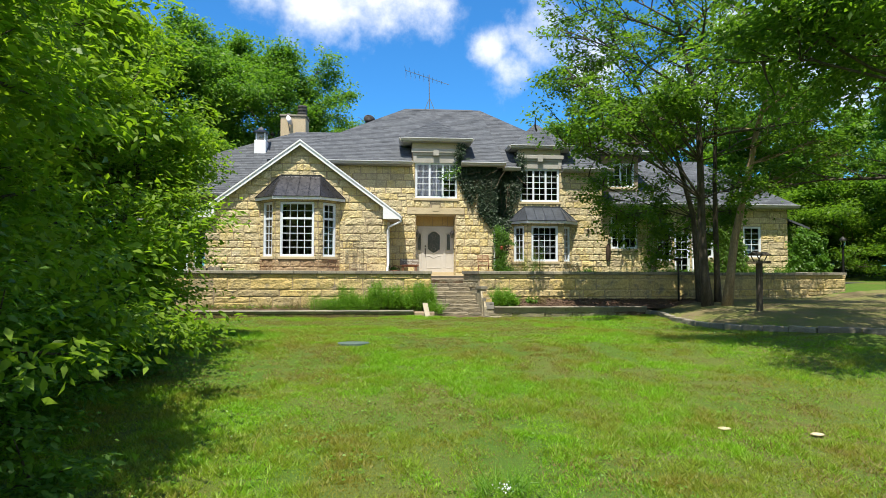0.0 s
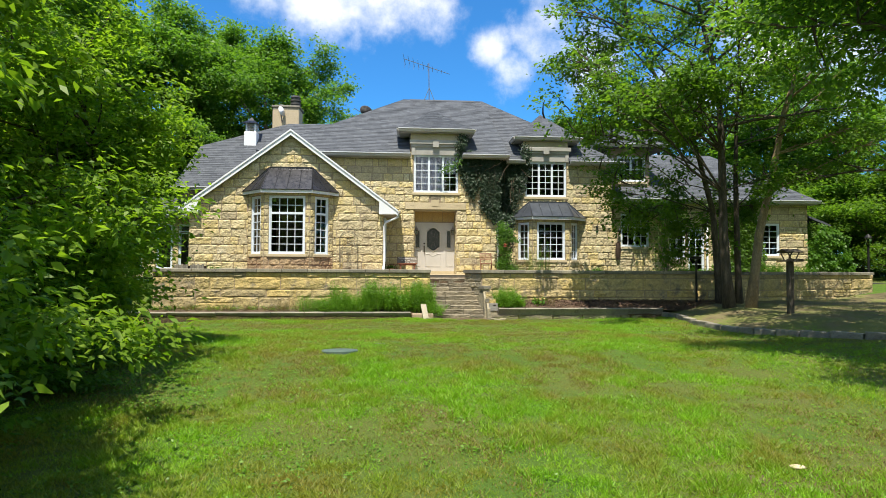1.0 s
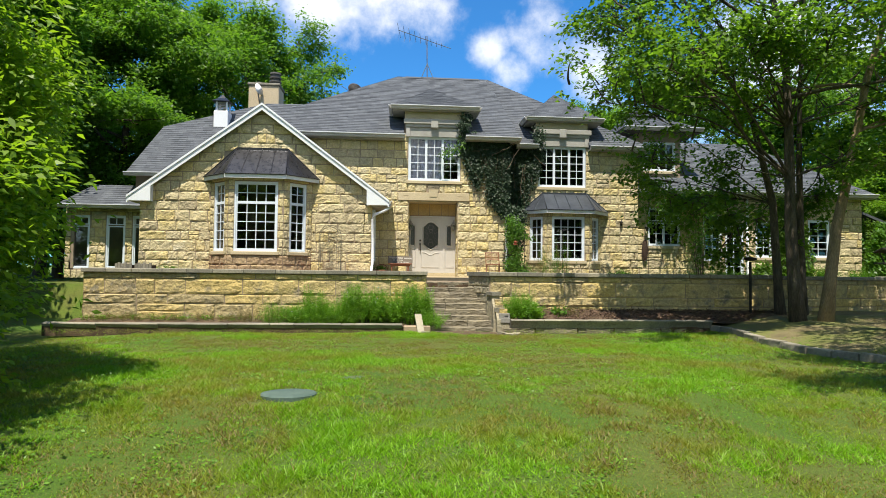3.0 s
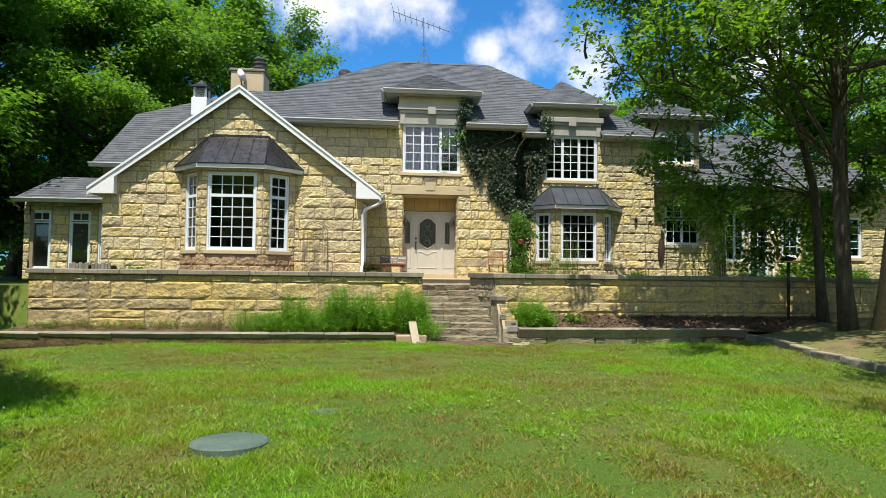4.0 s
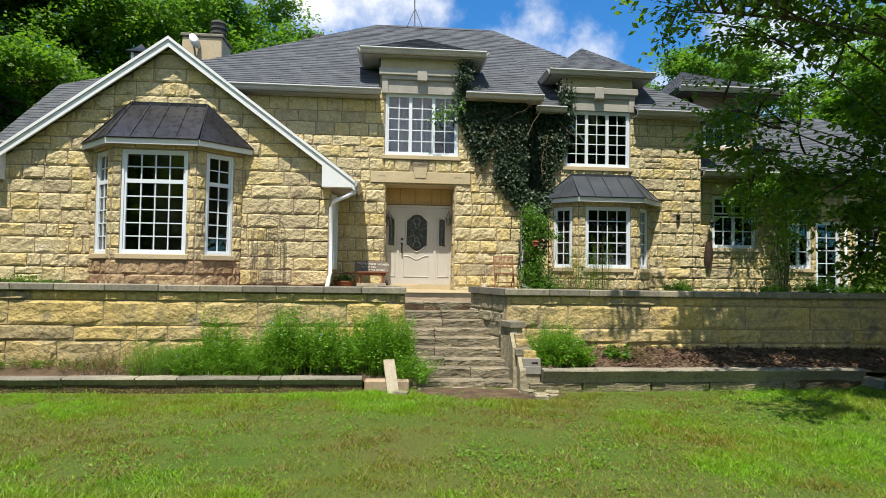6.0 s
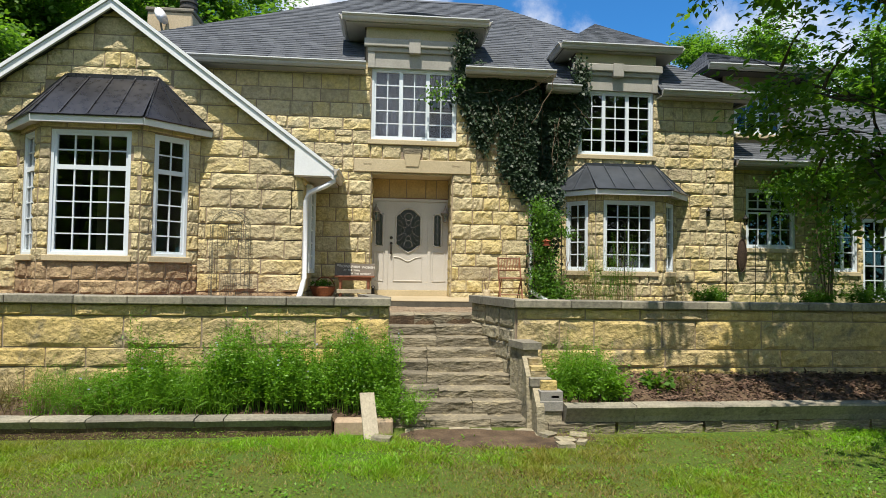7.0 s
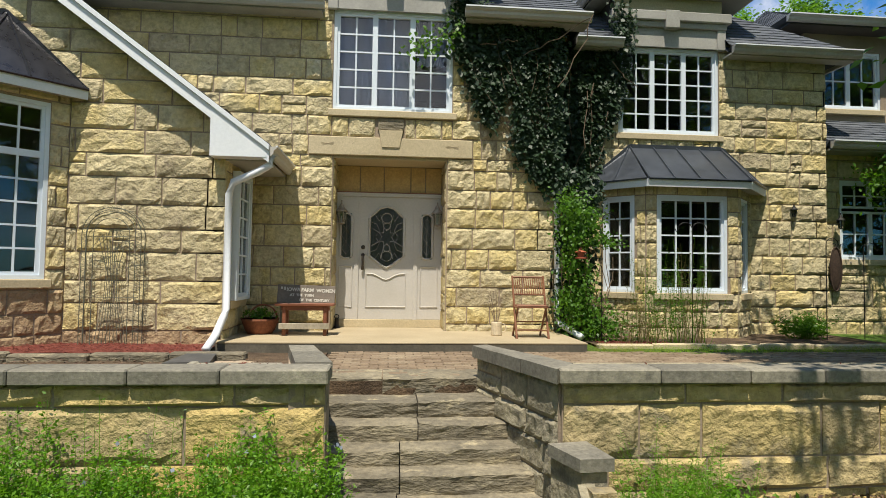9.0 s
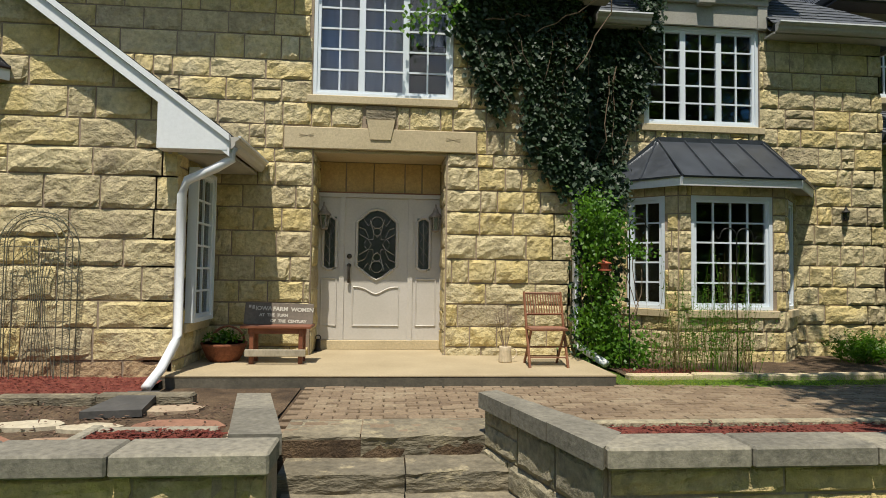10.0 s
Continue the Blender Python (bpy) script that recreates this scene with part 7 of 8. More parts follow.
def shepherd_hook(x, y, z0, z1, both, label):
    h = thing("shepherd_hook", (x, y, z0), label, "garden hook", "garden hooks")
    part("stake", rod([(x, y, z0), (x, y, z1)], 0.008), IRON, h)
    for s in ((-1, 1) if both else (1,)):
        pts = [(x + s * 0.11 - s * 0.11 * math.cos(a), y, z1 + 0.11 * math.sin(a)) for a in (math.pi * i / 10 for i in range(11))] + [(x + s * 0.25, y, z1 - 0.03), (x + s * 0.27, y, z1 + 0.01)]
        part("hook", rod(pts, 0.007), IRON, h)
    return h


shepherd_hook(5.68, 24.55, -0.1, 1.62, True, "black iron double garden hook before the bay")
shepherd_hook(8.35, 25.2, -0.1, 1.48, False, "black iron single garden hook by the wall")
shepherd_hook(4.35, 24.75, -0.1, 1.75, False, "black iron garden hook among the climbers")
shepherd_hook(9.15, 25.35, -0.1, 1.42, False, "black iron garden hook near the wing")
bf = thing("bird_feeder", (4.02, 24.75, 1.16), "little red pagoda bird feeder hanging in the climber", "bird feeder")
part("roof", lathe([(0.01, 0.17), (0.03, 0.14), (0.095, 0.10), (0.09, 0.095), (0.03, 0.095)], (4.02, 24.75, 1.16), 14), RED_FEEDER, bf)
part("body", lathe([(0.05, 0.02), (0.05, 0.095)], (4.02, 24.75, 1.16), 12), RED_FEEDER, bf)
part("tray", lathe([(0.05, 0.0), (0.085, 0.005), (0.085, 0.025), (0.05, 0.02)], (4.02, 24.75, 1.16), 14), RED_FEEDER, bf)
part("hanger", rod([(4.02, 24.75, 1.33), (4.02, 24.76, 1.9)], 0.003, 4), IRON, bf)
splash = thing("splash_block", (-0.97, 22.8, -0.08), "dark sloped splash block under the downspout", "splash block")
part("block", slab_poly([(-1.20, 22.45, -0.055), (-0.74, 22.52, -0.055), (-0.82, 23.12, -0.02), (-1.10, 23.12, -0.02)], (0, 0, 1), 0.06), POT, splash)

# ---- things in the tree bed and beyond ----
bx, by = 10.17, 15.68
ft = thing("bird_table", (bx, by, -0.9), "dark wooden bird table with a low roof on crossed struts", "bird table")
part("post", block(bx - 0.07, bx + 0.07, by - 0.07, by + 0.07, -1.1, 0.47, 0.012), BARK, ft)
part("tray", block(bx - 0.24, bx + 0.24, by - 0.2, by + 0.2, 0.472, 0.51, 0.008), BARK, ft)
part("tray_lip", block(bx - 0.24, bx + 0.24, by - 0.216, by - 0.202, 0.472, 0.55, 0.004), BARK, ft)
for x0, x1 in ((-0.05, -0.16), (0.05, 0.16)):
    for dy in (-0.15, 0.15):
        part("strut", rod([(bx + x0, by + dy, 0.50), (bx + x1, by + dy, 0.72)], 0.018, 5), BARK, ft)
bm = bmesh.new()
prism(bm, [(-0.24, 0.0), (-0.23, -0.025), (0.0, 0.05), (0.23, -0.025), (0.24, 0.0), (0.0, 0.085)], (bx - 0.23, by, 0.735), (bx + 0.23, by, 0.735), (0, 1, 0), (0, 0, 1))
part("roof", bm, BARK, ft)
bp = thing("iron_post", (9.92, 20.25, -0.85), "plain black iron lamp post before the wall", "post")
part("pole", rod([(9.92, 20.25, -1.2), (9.92, 20.25, 0.58)], 0.038, 8), IRON, bp)
part("cap", lathe([(0.05, 0.60), (0.17, 0.64), (0.18, 0.68), (0.02, 0.73)], (9.92, 20.25, 0.0), 14), IRON, bp)
fl = thing("garden_lamp", (19.4, 24.0, -0.4), "dark lamp post with a small lantern beside the drive", "lamp post")
part("pole", rod([(19.4, 24.0, -0.8), (19.4, 24.0, 1.3)], 0.045, 8), IRON, fl)
part("lantern_roof", lathe([(0.16, 1.62), (0.14, 1.68), (0.02, 1.8)], (19.4, 24.0, 0.0), 10), IRON, fl)
part("lantern_glass", lathe([(0.08, 1.3), (0.13, 1.6)], (19.4, 24.0, 0.0), 6), GLASS, fl)
for i, (x, z) in enumerate(((-8.05, 0.33), (-7.5, 0.33))):
    tb = thing("timber_planter", (x, 22.0, -0.1), "weathered upright-board planter on the terrace", "planter", "planters on the terrace")
    for k in range(6):
        part("board", block(x - 0.24 + k * 0.08, x - 0.165 + k * 0.08, 21.85, 21.88, -0.15, z + 0.03 * (k % 2), 0.004), CAP, tb)
    part("body", block(x - 0.23, x + 0.23, 21.885, 22.2, -0.15, z - 0.04, 0.004), SOIL, tb)

# woven oval hung on the wing's wall
ox, oy, oz = 9.44, 26.35, 1.09
orn = thing("wall_ornament", (ox, oy, oz), "dark brown oval woven ornament hung on the stone wall", "wall ornament")
bm = bmesh.new()
bmesh.ops.create_uvsphere(bm, u_segments=20, v_segments=12, radius=1.0)
for q in bm.verts:
    bulge = 1 + 0.03 * math.sin(q.co.z * 26)
    q.co = Vector((ox + q.co.x * 0.105 * bulge, oy + q.co.y * 0.05 * bulge, oz + q.co.z * 0.40))
part("woven_body", bm, WICKER_DARK, orn, "", True)
part("rim", rod([(ox + 0.112 * math.sin(6.2832 * i / 24), oy - 0.02, oz + 0.41 * math.cos(6.2832 * i / 24)) for i in range(25)], 0.016, 6), WICKER_DARK, orn)
part("hook", rod([(ox, oy + 0.06, oz + 0.49), (ox, oy - 0.02, oz + 0.47), (ox, oy - 0.02, oz + 0.40)], 0.008, 5), IRON, orn)

# ---- climbers, bed plants, grass ----
def wall_leaves(name, poly, y, count, size, material, owner, seed, thick=0.10, fade=0.0):
    """Leaves that hang against a front wall, over an outline of (x, z)."""
    rng = np.random.default_rng(seed)
    px, pz = np.array([q[0] for q in poly]), np.array([q[1] for q in poly])
    out = []
    while len(out) < count:
        x, z = rng.uniform(px.min(), px.max()), rng.uniform(pz.min(), pz.max())
        x2, z2 = x + rng.normal() * 0.07, z + rng.normal() * 0.07
        hit, k = False, len(px)
        for i in range(k):
            j = (i + 1) % k
            if (pz[i] > z) != (pz[j] > z) and x < (px[j] - px[i]) * (z - pz[i]) / (pz[j] - pz[i]) + px[i]:
                hit = not hit
        if hit and (noise.noise((x * 2.2, z * 2.2, seed)) > -0.42):
            bulge = thick * (0.5 + 0.5 * noise.noise((x * 3.0, z * 3.0, seed + 5.0)))
            out.append((x2, y - abs(rng.normal()) * 0.03 - bulge, z2))
    p = np.array(out)
    d = rng.normal(size=p.shape) * 0.45 + np.array((0, -0.35, -0.8))
    s = size * rng.uniform(0.55, 1.25, len(p))
    return leaves_facing(name, p, d, s, material, owner, seed)


def leaves_facing(name, p, d, s, material, owner, seed, wide=0.8):
    """Broad leaves whose faces look out from the wall and a little up."""
    rng = np.random.default_rng(seed + 1)
    d = d / np.linalg.norm(d, axis=1, keepdims=True)
    n = np.array((0, -1.0, 0.55)) + rng.normal(size=p.shape) * 0.38
    side = np.cross(d, n)
    side /= np.linalg.norm(side, axis=1, keepdims=True)
    n = np.cross(side, d)
    n *= np.where(n[:, 1:2] > 0, -1, 1)
    s = s.reshape(-1, 1)
    v = np.empty((len(p), 5, 3))
    v[:, 0] = p
    v[:, 1] = p + d * s * 0.30 + side * s * wide * 0.5 - n * s * 0.08
    v[:, 2] = p + d * s * 0.62 + side * s * wide * 0.30
    v[:, 3] = p + d * s - n * s * 0.10
    v[:, 4] = p + d * s * 0.42 - side * s * wide * 0.5 - n * s * 0.08
    return sheet(name, v.reshape(-1, 3), np.arange(len(p) * 5).reshape(-1, 5), material, owner)


def wander(a, b, sway, n, rng, y_sway=0.02):
    a, b = Vector(a), Vector(b)
    pts, off = [], Vector()
    for i in range(n + 1):
        off += Vector((rng.uniform(-sway, sway), rng.uniform(-y_sway, y_sway), rng.uniform(-sway, sway) * 0.5))
        pts.append(a.lerp(b, i / n) + off * math.sin(math.pi * i / n))
    return pts


ivy = thing("ivy", (3.6, 25.0, -0.1), "dense dark green ivy climbing the corner of the house", "ivy")
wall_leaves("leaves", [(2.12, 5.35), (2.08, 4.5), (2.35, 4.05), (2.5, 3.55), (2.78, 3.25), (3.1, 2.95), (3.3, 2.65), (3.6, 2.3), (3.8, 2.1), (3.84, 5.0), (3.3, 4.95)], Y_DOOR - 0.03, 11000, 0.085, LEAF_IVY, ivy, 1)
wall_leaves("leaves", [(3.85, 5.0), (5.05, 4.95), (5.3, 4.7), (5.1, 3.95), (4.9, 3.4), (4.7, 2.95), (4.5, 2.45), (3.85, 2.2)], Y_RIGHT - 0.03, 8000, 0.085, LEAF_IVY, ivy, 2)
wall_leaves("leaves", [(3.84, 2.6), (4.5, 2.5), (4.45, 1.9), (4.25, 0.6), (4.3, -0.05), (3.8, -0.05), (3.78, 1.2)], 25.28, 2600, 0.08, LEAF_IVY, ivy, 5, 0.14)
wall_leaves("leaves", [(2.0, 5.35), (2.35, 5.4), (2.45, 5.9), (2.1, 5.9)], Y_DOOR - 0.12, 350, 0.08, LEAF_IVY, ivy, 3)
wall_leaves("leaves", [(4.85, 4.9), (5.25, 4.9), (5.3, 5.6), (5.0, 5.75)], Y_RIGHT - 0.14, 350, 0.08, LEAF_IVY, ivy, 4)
k = 2600
p = np.random.default_rng(8).uniform((0, 0, 0), (0.08, 0.78, 1), (k, 3)) * np.array((1, 1, 3.0)) + np.array((3.76, Y_DOOR + 0.02, 2.1))
leaves("leaves", p, np.random.default_rng(9).normal(size=(k, 3)) * 0.4 + np.array((0.6, -0.2, -0.8)), np.full(k, 0.08), LEAF_IVY, ivy, 10, 0.7)
rng = random.Random(31)
for i in range(22):
    x = rng.uniform(2.3, 3.75)
    part("stem", tube(bmesh.new(), wander((rng.uniform(3.4, 3.72), Y_DOOR - 0.07, rng.uniform(2.2, 2.9)), (x, Y_DOOR - 0.14, rng.uniform(3.3, 4.9)), 0.10, 9, rng), [0.008 - 0.0006 * q for q in range(10)], 4, False), STEM, ivy)
for i in range(30):
    a = (rng.uniform(2.4, 3.5), Y_DOOR - 0.05, 0)
    zt = float(np.interp(a[0], (2.3, 2.7, 3.2, 3.7), (3.9, 3.2, 2.8, 2.3)))
    part("stem", tube(bmesh.new(), wander((a[0] - rng.uniform(0, 0.3), a[1], zt - rng.uniform(0.05, 0.3)), (a[0] + 0.1, a[1], zt + 0.2), 0.07, 7, rng), [0.0022] * 8, 3, False), STEM, ivy)
for i in range(5):
    part("stem", tube(bmesh.new(), wander((rng.uniform(4.0, 4.6), Y_RIGHT - 0.14, rng.uniform(1.8, 2.6)), (rng.uniform(3.9, 5.1), Y_RIGHT - 0.16, rng.uniform(3.4, 4.8)), 0.10, 8, rng), [0.008] * 9, 4, False), STEM, ivy)
for a, b in (((3.75, 25.12, 3.9), (4.25, 24.88, 5.0)), ((3.2, 25.17, 4.4), (4.2, 24.9, 4.95)), ((2.5, 25.17, 4.55), (3.1, 25.17, 4.62)), ((4.9, 25.75, 4.6), (5.4, 25.85, 4.2))):
    part("stem", tube(bmesh.new(), wander(a, b, 0.08, 8, rng), [0.009] * 9, 4, False), STEM, ivy)
# a loose spray that hangs before the window
sp = wander((2.15, 25.15, 4.75), (1.45, 25.05, 4.42), 0.04, 6, rng)
part("stem", tube(bmesh.new(), sp, [0.005] * 7, 4, False), STEM, ivy)
k = 150
c = np.array([tuple(sp[i % 7]) for i in range(k)])
wn_ = np.random.default_rng(12)
leaves_facing("leaves", c + wn_.normal(size=c.shape) * np.array((0.10, 0.03, 0.12)), wn_.normal(size=c.shape) * 0.5 + np.array((0, -0.2, -0.7)), np.full(k, 0.075), LEAF_VINE, ivy, 14)

climber = thing("climbing_shrub", (4.1, 24.9, -0.1), "bright green climber at the foot of the ivy", "climber")
rng2 = np.random.default_rng(20)
for i, (cx, cz, sx, sz, k) in enumerate(((3.92, 1.95, 0.13, 0.14, 520), (4.12, 1.75, 0.16, 0.12, 560), (4.0, 1.45, 0.13, 0.12, 420), (4.32, 1.5, 0.14, 0.06, 170), (3.92, 1.1, 0.10, 0.14, 300), (4.12, 0.85, 0.10, 0.16, 300), (3.95, 0.55, 0.12, 0.13, 420), (4.18, 0.32, 0.20, 0.14, 760), (4.38, 0.10, 0.26, 0.10, 700), (4.55, 1.42, 0.14, 0.05, 90))):
    p = around((cx, 24.92, cz), (sx, 0.12, sz), k, 30 + i)
    p[:, 2] = np.maximum(p[:, 2], -0.06)
    leaves_facing("leaves", p, rng2.normal(size=p.shape) * 0.6 + np.array((0, -0.3, -0.4)), 0.065 * rng2.uniform(0.6, 1.2, k), LEAF_VINE, climber, 40 + i, 0.6)
for i in range(9):
    part("stem", tube(bmesh.new(), wander((3.95 + 0.09 * i * 0.6, 24.95, -0.1), (3.8 + 0.1 * i, 24.95, 1.2 + 0.12 * (i % 4)), 0.08, 7, rng), [0.007] * 8, 4, False), STEM, climber)


def weeds(name, owner, xs, ys, z0f, height, count, per, size, material, seed, lean=0.12, wide=0.3, stem=True, flowers=0):
    """Upright stalks with leaves all the way up."""
    rng = np.random.default_rng(seed)
    x, y = rng.uniform(*xs, count), rng.uniform(*ys, count)
    z0 = np.array([z0f(a, b) for a, b in zip(x, y)])
    h = height(x) * rng.uniform(0.55, 1.12, count)
    tip = np.stack([x + rng.normal(size=count) * lean, y + rng.normal(size=count) * lean, z0 + h], 1)
    root = np.stack([x, y, z0], 1)
    t = rng.uniform(0.12, 1, (count, per, 1)) ** 0.75
    p = (root[:, None] * (1 - t) + tip[:, None] * t).reshape(-1, 3) + rng.normal(size=(count * per, 3)) * 0.03
    d = rng.normal(size=p.shape) * np.array((1, 1, 0.35)) + np.array((0, 0, 0.35))
    leaves(name, p, d, size * rng.uniform(0.5, 1.2, len(p)) * (1.15 - 0.6 * t.reshape(-1)), material, owner, seed + 1, wide)
    if stem:
        w = np.array((0.004, 0, 0))
        v = np.empty((count, 4, 3))
        v[:, 0], v[:, 1], v[:, 2], v[:, 3] = root - w, root + w, tip + w * 0.3, tip - w * 0.3
        sheet("stalk_stuff", v.reshape(-1, 3), np.arange(count * 4).reshape(-1, 4), LEAF_DRY if material is LEAF_DRY else material, owner)
    if flowers:
        pick = rng.integers(0, count, flowers)
        q = tip[pick] + rng.normal(size=(flowers, 3)) * 0.03
        leaves("flowers", q, rng.normal(size=q.shape), np.full(flowers, 0.035), LEAF_BLUE, owner, seed + 9, 0.9)


bedz = lambda x, y: -1.24 + 0.12 * (y - 19.62)
tall = thing("flower_bed_plants", (-0.9, 20.0, -1.22), "tall bushy green perennials with pale blue flowers in the bed", "plants")
weeds("leaves", tall, (-1.6, 0.80), (19.80, 20.40), bedz, lambda x: 0.84 + 0.12 * np.sin(x * 4) + 0.10 * np.sin(x * 9), 400, 84, 0.064, LEAF_BED, 51, wide=0.46, flowers=60, lean=0.09)
weeds("leaves", tall, (-3.0, -1.5), (19.85, 20.40), bedz, lambda x: 0.52 + 0.22 * np.exp(-((x + 2.35) / 0.25) ** 2) + 0.15 * np.sin(x * 5), 190, 50, 0.075, LEAF_BED, 52, wide=0.3, flowers=20)
weeds("leaves", tall, (-2.62, -2.5), (20.1, 20.3), bedz, lambda x: 1.30 + 0 * x, 5, 50, 0.08, LEAF_BED, 53, lean=0.04)
weeds("leaves", tall, (0.55, 1.05), (19.62, 20.0), lambda x, y: -1.3, lambda x: 0.42 + 0 * x, 70, 46, 0.06, LEAF_BED, 54, lean=0.16)
weeds("leaves", tall, (-0.8, 0.7), (20.0, 20.35), bedz, lambda x: 1.12 + 0 * x, 26, 40, 0.05, LEAF_BED, 55, lean=0.07)
grassy = thing("tall_grass", (-3.0, 20.0, -1.22), "loose tall grass and dry stalks in the bed", "grass")
weeds("blades", grassy, (-3.6, -1.2), (19.75, 20.35), bedz, lambda x: 0.42 + 0.1 * np.sin(x * 3), 700, 5, 0.28, LEAF_BED, 56, wide=0.03)
weeds("dry_blades", grassy, (-4.4, -2.6), (19.8, 20.4), bedz, lambda x: 0.36 + 0 * x, 160, 9, 0.09, LEAF_DRY, 57, wide=0.12)
weeds("dry_blades", grassy, (-8.3, -4.0), (20.1, 20.45), bedz, lambda x: 0.16 + 0 * x, 240, 12, 0.06, LEAF_DRY, 58, wide=0.3)
weeds("blades", grassy, (-8.3, -3.4), (20.2, 20.45), bedz, lambda x: 0.14 + 0 * x, 120, 14, 0.06, LEAF_BED, 59, wide=0.4)
shrub = thing("bed_shrub", (3.35, 19.95, -1.05), "bushy bright green shrub below the terrace wall", "shrub")
sz = lambda x, y: -1.08
weeds("leaves", shrub, (2.82, 3.66), (19.74, 20.25), sz, lambda x: 0.80 - 0.5 * np.abs(x - 3.15) + 0.10 * np.sin(x * 17), 120, 90, 0.045, LEAF_BED, 61, wide=0.25, lean=0.13)
weeds("broad_leaves", shrub, (2.85, 3.75), (19.72, 20.2), sz, lambda x: 0.62 - 0.4 * np.abs(x - 3.3), 90, 40, 0.085, LEAF_BED, 65, wide=0.42, lean=0.15)
bare = bed("bare_patch", 0.75, 3.3, 18.85, 19.62, lambda x, y: lawn_z(x, y) + 0.02 - 0.16 * max(0.0, ((x - 2.0) / 1.25) ** 2 + ((y - 19.4) / 0.5) ** 2 - 0.8), SOIL, "bare trodden earth with grit before the steps", 0.03, 0.08)
for i, (x, y, w, d, turn) in enumerate(((2.78, 19.22, 0.22, 0.16, 12), (3.0, 19.42, 0.20, 0.14, -20), (2.62, 19.45, 0.18, 0.15, 40), (2.72, 19.02, 0.20, 0.13, 5), (2.95, 19.12, 0.14, 0.10, 60), (0.62, 19.28, 0.22, 0.15, -15))):
    m = Matrix.Translation((x, y, lawn_z(x, y) + 0.015)) @ pose(0, 0, 0, rng.uniform(-3, 3), rng.uniform(-3, 3), turn)
    bm = rough_block(-w / 2, w / 2, -d / 2, d / 2, -0.05, 0.03, rng, 0.012)
    bmesh.ops.transform(bm, matrix=m, verts=bm.verts)
    tagged(part("flat_stone", bm, LICHEN), "flat grey stone trodden into the earth", "stone", "flat stones by the steps")
small = thing("bed_weed", (4.35, 20.05, -1.0), "small yellow-green weed in the mulch", "weed")
weeds("leaves", small, (4.15, 4.45), (19.9, 20.15), lambda x, y: -1.0, lambda x: 0.36 + 0 * x, 6, 22, 0.12, LEAF_VINE, 63, wide=0.6)
weeds("dry_leaves", small, (4.3, 4.8), (19.9, 20.2), lambda x, y: -1.0, lambda x: 0.28 + 0 * x, 30, 16, 0.06, LEAF_DRY, 64)
# bark chips on the mulched bed
rngc = np.random.default_rng(71)
k = 5200
p = np.stack([rngc.uniform(3.6, 10.8, k), 19.66 + 0.84 * rngc.uniform(0, 1, k), np.zeros(k)], 1)
p[:, 2] = -1.085 + 0.32 * (p[:, 1] - 19.62) + rngc.uniform(0, 0.03, k)
chips = thing("bark_mulch", (7.0, 20.0, -1.0), "loose brown bark chips on the bed", "mulch", kind="stuff")
leaves("chip", p, rngc.normal(size=(k, 3)) * np.array((1, 1, 0.25)), rngc.uniform(0.03, 0.10, k), CHIP, chips, 72, 0.35, flat=0.7)
k = 9000
mulch2 = thing("red_mulch_chips", (3.0, 21.1, 0.0), "loose red mulch chips behind the cap stones", "mulch", kind="stuff")
areas = ((-0.45, 0.28, 20.76, 21.16, 0.11, 1500), (2.8, 7.5, 20.76, 21.35, 0.07, 2600), (-8.3, -1.1, 23.12, 23.95, -0.04, 2600), (4.2, 5.3, 24.35, 24.7, -0.09, 700))
p = np.concatenate([np.stack([rngc.uniform(a, b, n), rngc.uniform(c, d, n), z + rngc.uniform(0, 0.025, n)], 1) for a, b, c, d, z, n in areas])
leaves("chip", p, rngc.normal(size=p.shape) * np.array((1, 1, 0.12)), rngc.uniform(0.02, 0.06, len(p)), MULCH, mulch2, 73, 0.35, flat=0.9)

# plants on the terrace
flat = lambda x, y: -0.1
dry = thing("dry_shrub", (5.2, 24.6, -0.1), "thin dry-stemmed shrub before the bay window", "shrub")
weeds("leaves", dry, (4.55, 5.85), (24.4, 24.8), flat, lambda x: 1.05 + 0.35 * np.sin(x * 6), 70, 20, 0.045, LEAF_DRY, 81, lean=0.13)
weeds("leaves", dry, (4.9, 5.9), (24.4, 24.8), flat, lambda x: 1.25 + 0.3 * np.sin(x * 8), 60, 22, 0.055, LEAF_VINE, 82, lean=0.14, wide=0.5)
fern = thing("leafy_plant", (8.05, 25.3, -0.1), "bright leafy plant at the foot of the wall", "plant")
weeds("leaves", fern, (7.8, 8.35), (25.15, 25.5), flat, lambda x: 0.42 + 0 * x, 60, 30, 0.10, LEAF_VINE, 83, lean=0.18, wide=0.35)
vine = thing("window_vine", (11.0, 26.1, -0.1), "bright vine arching over the wing window", "vine")
for i, (cx, cz, sx, s2, k) in enumerate(((10.3, 2.75, 0.3, 0.16, 700), (10.9, 3.0, 0.35, 0.16, 1200), (11.5, 3.05, 0.35, 0.2, 1200), (11.95, 2.7, 0.2, 0.25, 700), (11.45, 1.6, 0.2, 0.7, 1000), (10.5, 2.3, 0.2, 0.2, 200))):
    p = around((cx, 26.0, cz), (sx, 0.16, s2), k, 90 + i)
    leaves("leaves", p, rng2.normal(size=p.shape) + np.array((0, -0.4, -0.3)), 0.10 * rng2.uniform(0.6, 1.2, k), LEAF_VINE, vine, 96 + i, 0.5)
for i in range(5):
    part("stem", tube(bmesh.new(), wander((11.45 + 0.06 * i, 26.15, -0.1), (11.3 + 0.12 * i, 26.1, 2.9), 0.06, 7, rng), [0.02] * 8, 5, False), STEM, vine)
